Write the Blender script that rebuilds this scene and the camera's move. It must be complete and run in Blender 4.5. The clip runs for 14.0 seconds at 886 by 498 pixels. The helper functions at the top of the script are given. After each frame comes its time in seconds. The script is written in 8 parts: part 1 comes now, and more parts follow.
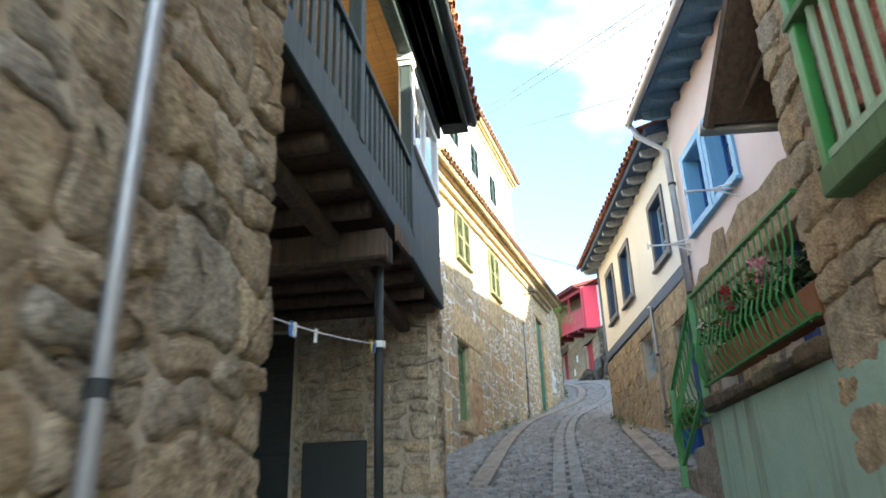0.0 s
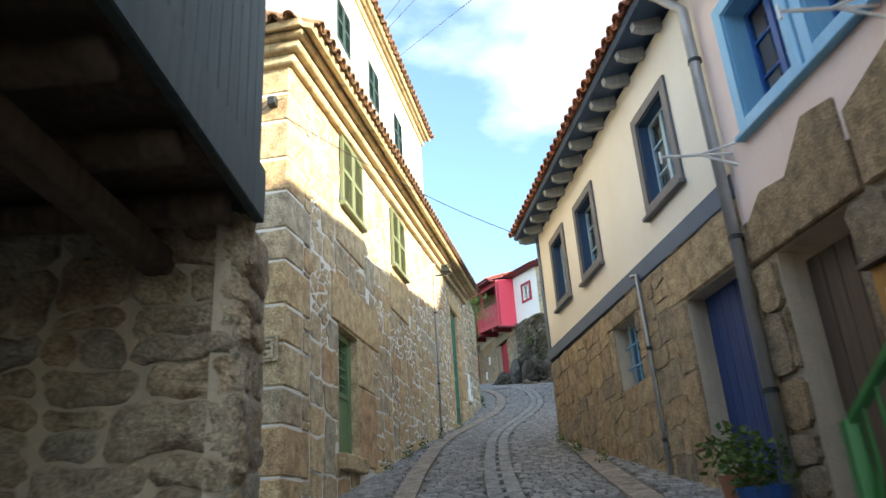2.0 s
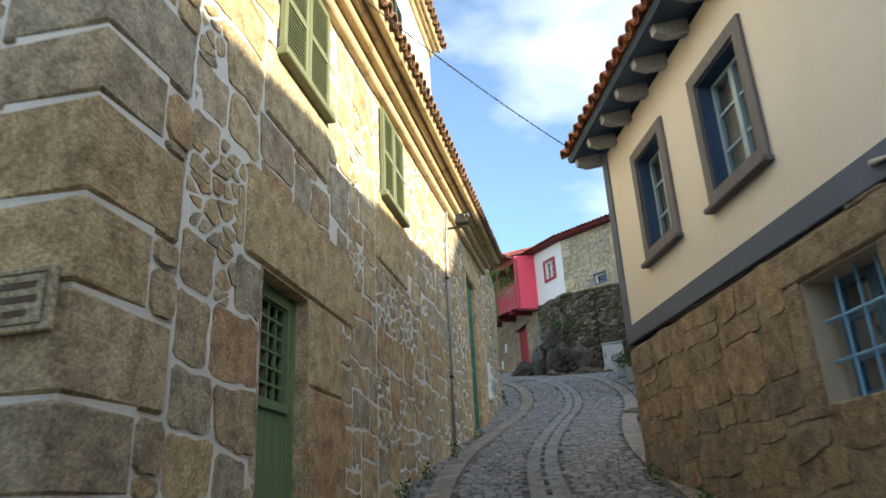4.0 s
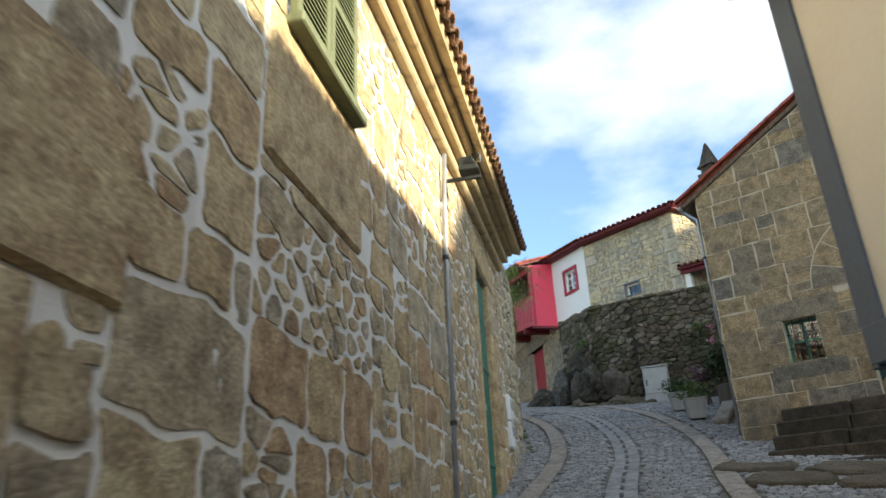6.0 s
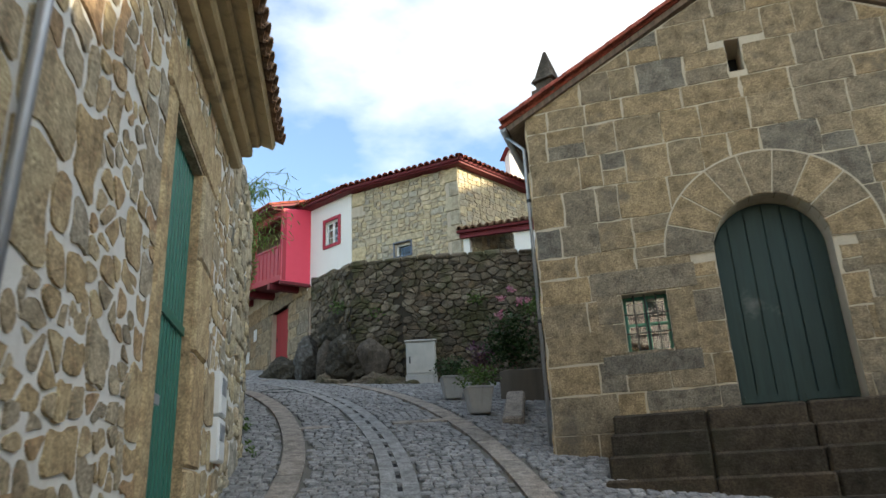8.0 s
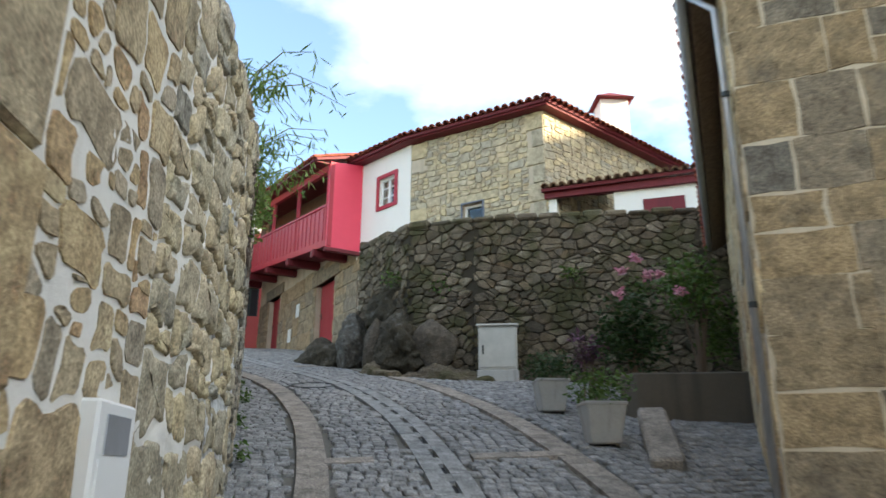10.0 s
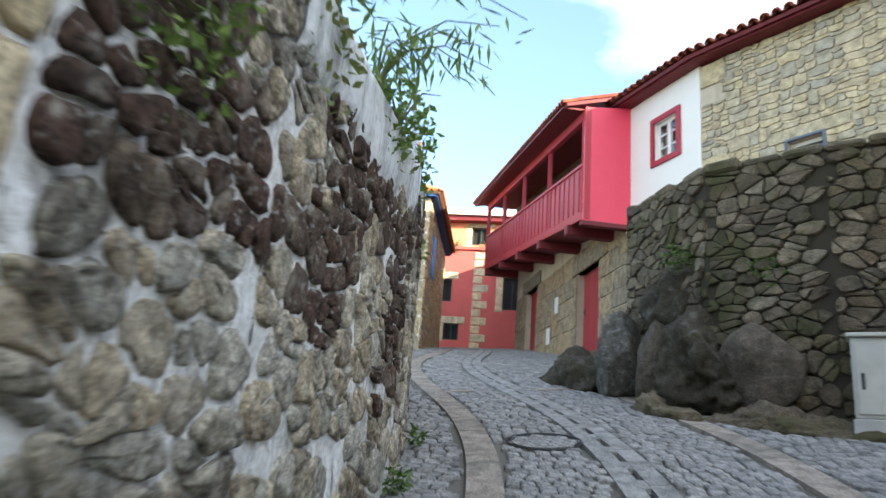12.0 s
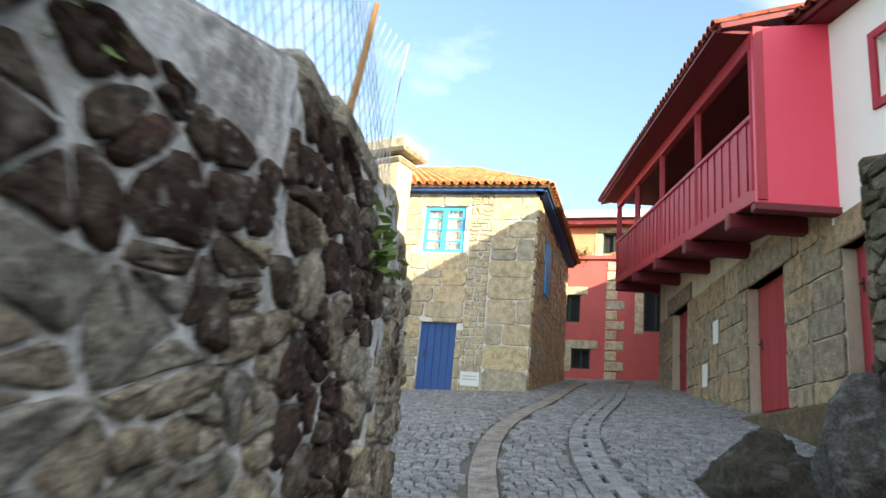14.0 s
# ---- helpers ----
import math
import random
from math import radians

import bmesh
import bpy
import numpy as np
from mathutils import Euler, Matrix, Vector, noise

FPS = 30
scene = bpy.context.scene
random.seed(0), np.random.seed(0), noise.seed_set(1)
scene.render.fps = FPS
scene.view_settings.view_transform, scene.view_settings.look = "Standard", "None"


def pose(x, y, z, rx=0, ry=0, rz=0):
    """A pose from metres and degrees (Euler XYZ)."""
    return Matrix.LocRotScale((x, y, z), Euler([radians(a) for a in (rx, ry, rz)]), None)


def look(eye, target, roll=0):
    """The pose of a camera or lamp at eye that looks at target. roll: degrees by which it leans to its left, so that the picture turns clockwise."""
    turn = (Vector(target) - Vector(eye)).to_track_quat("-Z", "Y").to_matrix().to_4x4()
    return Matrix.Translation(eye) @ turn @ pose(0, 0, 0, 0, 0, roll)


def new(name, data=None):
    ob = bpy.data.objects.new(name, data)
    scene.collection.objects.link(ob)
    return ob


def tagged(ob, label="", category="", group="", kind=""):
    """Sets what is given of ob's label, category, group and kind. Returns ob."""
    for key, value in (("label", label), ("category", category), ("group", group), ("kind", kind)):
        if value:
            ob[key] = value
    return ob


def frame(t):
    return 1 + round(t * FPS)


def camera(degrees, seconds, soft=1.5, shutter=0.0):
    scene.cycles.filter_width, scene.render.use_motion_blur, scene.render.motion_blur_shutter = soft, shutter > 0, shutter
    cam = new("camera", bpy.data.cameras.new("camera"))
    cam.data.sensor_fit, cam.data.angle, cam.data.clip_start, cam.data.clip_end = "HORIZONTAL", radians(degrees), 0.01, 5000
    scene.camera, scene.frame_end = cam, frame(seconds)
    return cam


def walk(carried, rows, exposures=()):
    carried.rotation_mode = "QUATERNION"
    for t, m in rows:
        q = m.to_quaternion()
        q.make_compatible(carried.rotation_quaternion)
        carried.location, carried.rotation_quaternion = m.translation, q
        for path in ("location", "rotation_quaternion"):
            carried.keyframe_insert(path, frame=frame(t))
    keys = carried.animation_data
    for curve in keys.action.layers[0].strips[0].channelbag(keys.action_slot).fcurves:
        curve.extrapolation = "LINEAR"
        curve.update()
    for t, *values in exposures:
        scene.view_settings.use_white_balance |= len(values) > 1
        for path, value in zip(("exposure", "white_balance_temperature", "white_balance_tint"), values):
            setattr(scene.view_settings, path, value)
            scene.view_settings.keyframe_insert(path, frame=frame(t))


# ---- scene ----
cam = camera(63.3, 14.0, shutter=0.4)
METRES, EYE, TILT, LEAN, TURN = 32.0, 1.4, 0.0, 0.0, 19.5
ROWS = [
    (0.0, 0.0, 0.0, 0.0, 0.7, 21.62, 1.78),
    (0.5, 0.0022, 0.0378, 0.0078, -0.93, 24.13, 2.87),
    (1.0, 0.0054, 0.0778, 0.0159, -3.45, 23.7, 3.26),
    (1.5, 0.0087, 0.1138, 0.0232, -5.38, 22.19, 3.49),
    (2.0, 0.0121, 0.1525, 0.0319, -6.59, 21.56, 3.5),
    (2.5, 0.0161, 0.1879, 0.039, -7.0, 21.43, 3.09),
    (3.0, 0.0207, 0.226, 0.0473, -7.96, 20.9, 3.28),
    (3.5, 0.0248, 0.2587, 0.055, -7.83, 20.47, 2.79),
    (3.7, 0.0256, 0.2721, 0.0576, -6.89, 20.44, 2.48),
    (5.8, 0.0441, 0.4148, 0.0902, -4.6, 22.74, 3.11),
    (6.0, 0.0461, 0.4307, 0.0933, -5.64, 22.65, 2.84),
    (6.5, 0.0527, 0.4651, 0.1001, -9.81, 21.39, 3.49),
    (7.0, 0.0612, 0.5007, 0.1079, -19.99, 19.85, 4.52),
    (7.2, 0.0642, 0.5143, 0.111, -24.34, 19.93, 4.77),
    (9.3, 0.1013, 0.6262, 0.1396, -25.73, 17.33, -0.02),
    (9.5, 0.1054, 0.638, 0.1421, -24.16, 17.39, 0.64),
    (10.0, 0.1163, 0.6711, 0.1497, -22.71, 17.56, -0.27),
    (10.5, 0.1275, 0.704, 0.1579, -14.05, 17.68, 0.17),
    (11.0, 0.14, 0.7417, 0.1674, -9.71, 17.08, -0.83),
    (11.5, 0.1514, 0.7754, 0.1761, -5.38, 16.55, -2.28),
    (12.0, 0.1622, 0.8107, 0.1857, -0.88, 15.92, -4.29),
    (12.5, 0.1702, 0.8443, 0.195, 3.01, 15.42, -5.37),
    (13.0, 0.1766, 0.882, 0.206, 6.85, 15.51, -5.3),
    (13.5, 0.1802, 0.9169, 0.2156, 9.05, 15.91, -5.47),
    (14.0, 0.1825, 0.9519, 0.2253, 10.63, 16.11, -5.27),
]
walk(cam, [(t, pose(0, 0, EYE, TILT, LEAN, TURN) @ pose(METRES * x, METRES * y, METRES * z, 90 + pitch, roll, yaw)) for t, x, y, z, yaw, pitch, roll in ROWS],
     exposures=[(0.0, 2.42, 6050, 4.5), (0.6, 2.38, 6050, 4.5), (1.2, 2.2, 6100, 4.5), (2.5, 1.68, 6250, 4.5), (3.7, 1.42, 6300, 4.5), (7.2, 1.36, 6550, 4.5), (9.5, 1.77, 6950, 6.5), (11.0, 1.92, 6550, 6), (12.5, 2.06, 6650, 7), (14.0, 1.68, 6850, 6)])

# ---- light ----
SUN_DIR = Vector((0.925, -0.38, 0.0)).normalized()
SUN_UP = radians(18.0)
to_sun = Vector((SUN_DIR.x * math.cos(SUN_UP), SUN_DIR.y * math.cos(SUN_UP), math.sin(SUN_UP)))
sun = new("sun", bpy.data.lights.new("sun", "SUN"))
sun.data.energy, sun.data.angle, sun.data.color = 5.0, radians(0.6), (1.0, 0.87, 0.66)
sun.matrix_basis = look(to_sun * 100, (0, 0, 0))

world = bpy.data.worlds.new("sky")
scene.world = world
world.use_nodes = True
wn, wl = world.node_tree.nodes, world.node_tree.links
wn.clear()
sky = wn.new("ShaderNodeTexSky")
sky.sky_type, sky.sun_disc = "NISHITA", False
sky.sun_elevation, sky.sun_rotation = SUN_UP, math.atan2(SUN_DIR.x, SUN_DIR.y)
sky.air_density, sky.dust_density, sky.ozone_density = 1.0, 0.3, 2.5
co = wn.new("ShaderNodeTexCoord")
stretch = wn.new("ShaderNodeMapping")
stretch.inputs["Scale"].default_value = (1.0, 1.0, 2.0)
stretch.inputs["Location"].default_value = (0.35, 0.2, 0.1)
cloud = wn.new("ShaderNodeTexNoise")
cloud.inputs["Scale"].default_value, cloud.inputs["Detail"].default_value = 2.6, 7.0
cloud.inputs["Roughness"].default_value = 0.52
edge = wn.new("ShaderNodeValToRGB")
edge.color_ramp.elements[0].position, edge.color_ramp.elements[1].position = 0.45, 0.66
edge.color_ramp.elements[0].color, edge.color_ramp.elements[1].color = (0.05, 0.05, 0.05, 1), (0.92, 0.92, 0.92, 1)
mixc = wn.new("ShaderNodeMix")
mixc.data_type = "RGBA"
# clouds are whiter and brighter towards the sun
toward, sq, gain, lit = wn.new("ShaderNodeVectorMath"), wn.new("ShaderNodeMath"), wn.new("ShaderNodeMath"), wn.new("ShaderNodeMix")
toward.operation = "DOT_PRODUCT"
toward.inputs[1].default_value = to_sun
sq.operation, sq.inputs[1].default_value, sq.use_clamp = "MAXIMUM", 0.0, False
gain.operation, gain.inputs[1].default_value = "POWER", 1.6
lit.data_type, lit.clamp_factor = "RGBA", False
lit.inputs[6].default_value, lit.inputs[7].default_value = (3.7, 3.8, 4.0, 1), (12.5, 11.8, 10.6, 1)
bg = wn.new("ShaderNodeBackground")
bg.inputs["Strength"].default_value = 0.15
wo = wn.new("ShaderNodeOutputWorld")
wl.new(co.outputs["Generated"], stretch.inputs["Vector"])
wl.new(co.outputs["Generated"], toward.inputs[0])
wl.new(toward.outputs["Value"], sq.inputs[0])
wl.new(sq.outputs[0], gain.inputs[0])
wl.new(gain.outputs[0], lit.inputs["Factor"])
wl.new(lit.outputs[2], mixc.inputs[7])
wl.new(stretch.outputs["Vector"], cloud.inputs["Vector"])
wl.new(cloud.outputs["Fac"], edge.inputs["Fac"])
wl.new(edge.outputs["Color"], mixc.inputs["Factor"])
wl.new(sky.outputs["Color"], mixc.inputs[6])
wl.new(mixc.outputs[2], bg.inputs["Color"])
wl.new(bg.outputs["Background"], wo.inputs["Surface"])

# ---- materials ----
def shade(name, rough=0.85, metal=0.0, spec=0.3):
    m = bpy.data.materials.new(name)
    m.use_nodes = True
    b = m.node_tree.nodes["Principled BSDF"]
    b.inputs["Roughness"].default_value, b.inputs["Metallic"].default_value = rough, metal
    b.inputs["Specular IOR Level"].default_value = spec
    return m, m.node_tree.nodes, m.node_tree.links, b


def spot(n, l, scale, detail=6.0, rough=0.6, vec=None, stretch=None):
    """A noise in object metres."""
    t = n.new("ShaderNodeTexNoise")
    t.inputs["Scale"].default_value, t.inputs["Detail"].default_value, t.inputs["Roughness"].default_value = scale, detail, rough
    c = n.new("ShaderNodeTexCoord")
    if stretch:
        mp = n.new("ShaderNodeMapping")
        mp.inputs["Scale"].default_value = stretch
        l.new(c.outputs["Object"], mp.inputs["Vector"])
        l.new(mp.outputs["Vector"], t.inputs["Vector"])
    else:
        l.new(c.outputs["Object"], t.inputs["Vector"])
    return t.outputs["Fac"]


def ramp(n, l, fac, stops):
    r = n.new("ShaderNodeValToRGB")
    e = r.color_ramp.elements
    while len(e) < len(stops):
        e.new(0.5)
    for k, (p, c) in enumerate(stops):
        e[k].position, e[k].color = p, (c[0], c[1], c[2], 1) if isinstance(c, tuple) else (c, c, c, 1)
    l.new(fac, r.inputs["Fac"])
    return r.outputs["Color"]


def blend(n, l, fac, a, b, how="MIX"):
    m = n.new("ShaderNodeMix")
    m.data_type, m.blend_type = "RGBA", how
    for sock, v in ((m.inputs["Factor"], fac), (m.inputs[6], a), (m.inputs[7], b)):
        if isinstance(v, (int, float)):
            sock.default_value = v
        elif isinstance(v, tuple):
            sock.default_value = (v[0], v[1], v[2], 1)
        else:
            l.new(v, sock)
    return m.outputs[2]


def relief(n, l, b, height, strength, dist=0.02):
    k = n.new("ShaderNodeBump")
    k.inputs["Strength"].default_value, k.inputs["Distance"].default_value = strength, dist
    l.new(height, k.inputs["Height"])
    l.new(k.outputs["Normal"], b.inputs["Normal"])


def piece_random(n, l):
    """One number for each piece: object by object, or island by island where pieces are joined."""
    o, g = n.new("ShaderNodeObjectInfo"), n.new("ShaderNodeNewGeometry")
    a, f = n.new("ShaderNodeMath"), n.new("ShaderNodeMath")
    a.operation, f.operation = "ADD", "FRACT"
    l.new(o.outputs["Random"], a.inputs[0])
    l.new(g.outputs["Random Per Island"], a.inputs[1])
    l.new(a.outputs[0], f.inputs[0])
    return f.outputs[0]


def stone_mat(name, tones, stain=(0.05, 0.045, 0.035), stain_at=0.62, grain=0.6, bump=0.5, stain_scale=2.2, deep=0.03):
    m, n, l, b = shade(name, 0.92, spec=0.2)
    base = ramp(n, l, piece_random(n, l), [(k / max(1, len(tones) - 1), c) for k, c in enumerate(tones)])
    fine = spot(n, l, 55, 8, 0.7)
    mid = spot(n, l, 7, 8, 0.65)
    big = spot(n, l, stain_scale, 6, 0.6)
    c = blend(n, l, grain, base, ramp(n, l, fine, [(0.36, 0.14), (0.5, 0.5), (0.64, 0.88)]), "OVERLAY")
    c = blend(n, l, 0.5, c, ramp(n, l, mid, [(0.36, 0.16), (0.5, 0.5), (0.64, 0.8)]), "OVERLAY")
    c = blend(n, l, ramp(n, l, big, [(stain_at, 0.0), (stain_at + 0.16, 0.75)]), c, stain)
    l.new(c, b.inputs["Base Color"])
    h = blend(n, l, 0.35, mid, fine)
    relief(n, l, b, h, bump, deep)
    return m


def lichen(n, l, c, amount, dark=(0.035, 0.025, 0.018), pale=(0.46, 0.46, 0.42)):
    """Blackish crusts in ragged patches, and small pale rosettes, over the colour c."""
    patch, rag, dots = spot(n, l, 1.5, 5, 0.55), spot(n, l, 11, 8, 0.72), spot(n, l, 24, 4, 0.5)
    f = blend(n, l, 0.5, patch, rag)
    c = blend(n, l, ramp(n, l, f, [(0.525, 0.0), (0.575, amount)]), c, dark)
    return blend(n, l, ramp(n, l, dots, [(0.6, 0.0), (0.66, 0.45)]), c, pale)


def crusted(m, amount, grain=0.0, dark=(0.035, 0.025, 0.018)):
    """Lays lichen over a finished stone or mortar."""
    n, l = m.node_tree.nodes, m.node_tree.links
    b = n["Principled BSDF"]
    c = b.inputs["Base Color"].links[0].from_socket
    if grain:
        c = blend(n, l, grain, c, ramp(n, l, spot(n, l, 17, 8, 0.75), [(0.36, 0.1), (0.5, 0.5), (0.64, 0.9)]), "OVERLAY")
    l.new(lichen(n, l, c, amount, dark), b.inputs["Base Color"])
    return m


def plaster_mat(name, colour, dirt=(0.25, 0.22, 0.18), dirt_at=0.62, amount=0.5, bump=0.15, scale=1.3):
    m, n, l, b = shade(name, 0.9, spec=0.2)
    big, fine = spot(n, l, scale, 8, 0.65), spot(n, l, 38, 6, 0.65)
    run = spot(n, l, 1.0, 6, 0.6, stretch=(5, 5, 0.5))
    c = blend(n, l, 0.25, colour, ramp(n, l, big, [(0.3, 0.3), (0.7, 0.66)]), "OVERLAY")
    c = blend(n, l, 0.12, c, ramp(n, l, fine, [(0.3, 0.2), (0.7, 0.75)]), "OVERLAY")
    c = blend(n, l, ramp(n, l, run, [(dirt_at, 0.0), (dirt_at + 0.2, amount)]), c, dirt)
    l.new(c, b.inputs["Base Color"])
    relief(n, l, b, blend(n, l, 0.4, big, fine), bump, 0.02)
    return m


def wood_mat(name, colour, dark, rough=0.6, stretch=(22, 22, 1.6), wear=(0.3, 0.28, 0.25), wear_at=0.66, along=None):
    m, n, l, b = shade(name, rough, spec=0.35)
    grain = spot(n, l, 1.0, 8, 0.6, stretch=along or stretch)
    big = spot(n, l, 1.7, 6, 0.6)
    c = blend(n, l, ramp(n, l, grain, [(0.35, 0.0), (0.68, 1.0)]), colour, dark)
    c = blend(n, l, ramp(n, l, big, [(wear_at, 0.0), (wear_at + 0.14, 0.45)]), c, wear)
    l.new(c, b.inputs["Base Color"])
    relief(n, l, b, grain, 0.25, 0.01)
    return m


def plain_mat(name, colour, rough=0.5, metal=0.0, spec=0.5, vary=0.3):
    m, n, l, b = shade(name, rough, metal, spec)
    big = spot(n, l, 4.0, 6, 0.6)
    c = blend(n, l, vary, colour, ramp(n, l, big, [(0.3, 0.25), (0.7, 0.72)]), "OVERLAY")
    l.new(c, b.inputs["Base Color"])
    return m


def leaf_mat(name, a, b_, rough=0.55):
    m, n, l, b = shade(name, rough, spec=0.3)
    c = ramp(n, l, piece_random(n, l), [(0.0, a), (1.0, b_)])
    l.new(c, b.inputs["Base Color"])
    tr = n.new("ShaderNodeBsdfTranslucent")
    l.new(c, tr.inputs["Color"])
    mx = n.new("ShaderNodeMixShader")
    mx.inputs[0].default_value = 0.3
    l.new(b.outputs[0], mx.inputs[1])
    l.new(tr.outputs[0], mx.inputs[2])
    l.new(mx.outputs[0], n["Material Output"].inputs["Surface"])
    return m


GRANITE = stone_mat("warm_granite", [(0.47, 0.345, 0.19), (0.54, 0.41, 0.235), (0.40, 0.325, 0.22), (0.56, 0.44, 0.26), (0.39, 0.335, 0.25), (0.50, 0.365, 0.20), (0.47, 0.31, 0.18)], bump=1.0, deep=0.04)
GRANITE_BROWN = stone_mat("brown_weathered_granite", [(0.29, 0.215, 0.135), (0.34, 0.25, 0.155), (0.24, 0.20, 0.145), (0.36, 0.275, 0.17), (0.22, 0.185, 0.14)], stain=(0.07, 0.058, 0.04), stain_at=0.6, bump=0.9, deep=0.05)
GRANITE_NEAR = stone_mat("rough_granite", [(0.48, 0.375, 0.245), (0.52, 0.425, 0.295), (0.40, 0.365, 0.29), (0.52, 0.385, 0.235), (0.44, 0.395, 0.32)], stain=(0.14, 0.115, 0.08), bump=1.0, stain_at=0.62, stain_scale=4.5, deep=0.07)
GRANITE_PALE = stone_mat("dressed_granite", [(0.42, 0.345, 0.225), (0.48, 0.395, 0.265), (0.37, 0.33, 0.245), (0.50, 0.41, 0.25), (0.32, 0.295, 0.24)], stain=(0.14, 0.125, 0.095), stain_at=0.66, bump=0.5)
GARDEN_STONE = stone_mat("weathered_garden_stone", [(0.40, 0.36, 0.29), (0.48, 0.40, 0.28), (0.32, 0.30, 0.25), (0.44, 0.41, 0.345), (0.36, 0.30, 0.22), (0.50, 0.42, 0.305)], stain=(0.07, 0.052, 0.037), stain_at=0.58, bump=1.0, stain_scale=3.5, deep=0.05)
GARDEN_DARK = stone_mat("lichen_blackened_stone", [(0.082, 0.05, 0.038), (0.11, 0.07, 0.052), (0.065, 0.042, 0.033), (0.17, 0.13, 0.098)], stain=(0.30, 0.265, 0.215), stain_at=0.53, bump=1.0, stain_scale=6, deep=0.05)
MOSSY = stone_mat("mossy_dark_stone", [(0.092, 0.074, 0.051), (0.15, 0.12, 0.085), (0.06, 0.05, 0.036), (0.18, 0.145, 0.10), (0.105, 0.08, 0.052), (0.075, 0.058, 0.04), (0.22, 0.185, 0.135), (0.12, 0.085, 0.05)], stain=(0.055, 0.055, 0.02), stain_at=0.47, bump=1.0, stain_scale=1.9, deep=0.05)
BOULDER = stone_mat("smooth_brown_boulder_granite", [(0.10, 0.082, 0.062), (0.125, 0.104, 0.08)], stain=(0.045, 0.037, 0.025), stain_at=0.48, bump=1.0, stain_scale=2.2, deep=0.07)
BOULDER_LICHEN = stone_mat("lichen_speckled_boulder", [(0.075, 0.07, 0.06), (0.10, 0.09, 0.075)], stain=(0.24, 0.24, 0.225), stain_at=0.52, grain=0.6, bump=1.0, stain_scale=11, deep=0.08)
OUTCROP = stone_mat("mossy_rock_outcrop", [(0.062, 0.052, 0.036), (0.075, 0.064, 0.045)], stain=(0.19, 0.18, 0.155), stain_at=0.55, bump=1.0, stain_scale=5.5, deep=0.1)
MORTAR = plaster_mat("pale_lime_mortar", (0.74, 0.71, 0.65), dirt=(0.40, 0.35, 0.27), dirt_at=0.58, amount=0.45, bump=0.4, scale=5)
MORTAR_TAN = plaster_mat("tan_mortar", (0.50, 0.43, 0.33), dirt=(0.26, 0.22, 0.16), dirt_at=0.52, amount=0.6, bump=0.7, scale=6)
# brown render, its tone darkened to carry some of the recess's shade
RECESS = plaster_mat("shade_darkened_brown_render", (0.23, 0.18, 0.13), dirt=(0.11, 0.088, 0.065), dirt_at=0.5, amount=0.8, bump=0.5, scale=2)
MORTAR_OLD = plaster_mat("old_brown_mortar", (0.31, 0.26, 0.19), dirt=(0.16, 0.13, 0.09), dirt_at=0.5, amount=0.6, bump=0.7, scale=6)
MORTAR_CHAPEL = plaster_mat("buff_lime_joint", (0.48, 0.415, 0.31), dirt=(0.32, 0.27, 0.2), dirt_at=0.55, amount=0.5, bump=0.3, scale=5)
MORTAR_GREY = plaster_mat("grey_cement_mortar", (0.66, 0.655, 0.635), dirt=(0.22, 0.20, 0.165), dirt_at=0.52, amount=0.7, bump=1.0, scale=4.5)
crusted(GARDEN_STONE, 0.6, 0.6, (0.04, 0.024, 0.018))
crusted(GARDEN_DARK, 0.4, 0.6, (0.04, 0.024, 0.018))
crusted(MORTAR_GREY, 0.5, 0.65, (0.09, 0.07, 0.055))
EARTH = plaster_mat("dark_earth_joint", (0.042, 0.035, 0.024), dirt=(0.05, 0.052, 0.02), bump=0.5)
WHITE = plaster_mat("white_limewash", (0.80, 0.78, 0.73), dirt=(0.45, 0.42, 0.36), dirt_at=0.64, amount=0.35, bump=0.12)
CREAM = plaster_mat("cream_white_render", (0.70, 0.66, 0.585), dirt=(0.4, 0.36, 0.3), dirt_at=0.66, amount=0.35, bump=0.1)
PINK = plaster_mat("pale_pink_render", (0.74, 0.60, 0.54), dirt=(0.45, 0.38, 0.33), dirt_at=0.63, amount=0.35, bump=0.1)
RED_WALL = plaster_mat("faded_red_render", (0.47, 0.105, 0.095), dirt=(0.22, 0.06, 0.05), dirt_at=0.58, amount=0.5, bump=0.15)
ORANGE_WALL = plaster_mat("orange_render", (0.70, 0.27, 0.15), dirt=(0.4, 0.2, 0.12), bump=0.1)
GREENWASH = plaster_mat("flaking_pale_green_render", (0.36, 0.50, 0.42), dirt=(0.17, 0.165, 0.13), dirt_at=0.52, amount=0.75, bump=0.7, scale=3)
WALL_CEMENT = plaster_mat("streaked_grey_cement", (0.70, 0.71, 0.71), dirt=(0.15, 0.15, 0.13), dirt_at=0.45, amount=0.8, bump=0.5, scale=1.9)
crusted(WALL_CEMENT, 0.35, 0.35, (0.12, 0.115, 0.1))
STRIPE = plaster_mat("slate_blue_band", (0.13, 0.155, 0.20), bump=0.1)
FRAME_GREY = wood_mat("grey_blue_window_surround", (0.16, 0.155, 0.165), (0.11, 0.11, 0.12), 0.7)
BLUE = wood_mat("bright_blue_paint", (0.026, 0.095, 0.31), (0.02, 0.07, 0.24), 0.5, wear=(0.12, 0.2, 0.4), wear_at=0.7)
BLUE_LIGHT = wood_mat("light_blue_paint", (0.22, 0.46, 0.68), (0.18, 0.40, 0.60), 0.55, wear=(0.4, 0.5, 0.6), wear_at=0.7)
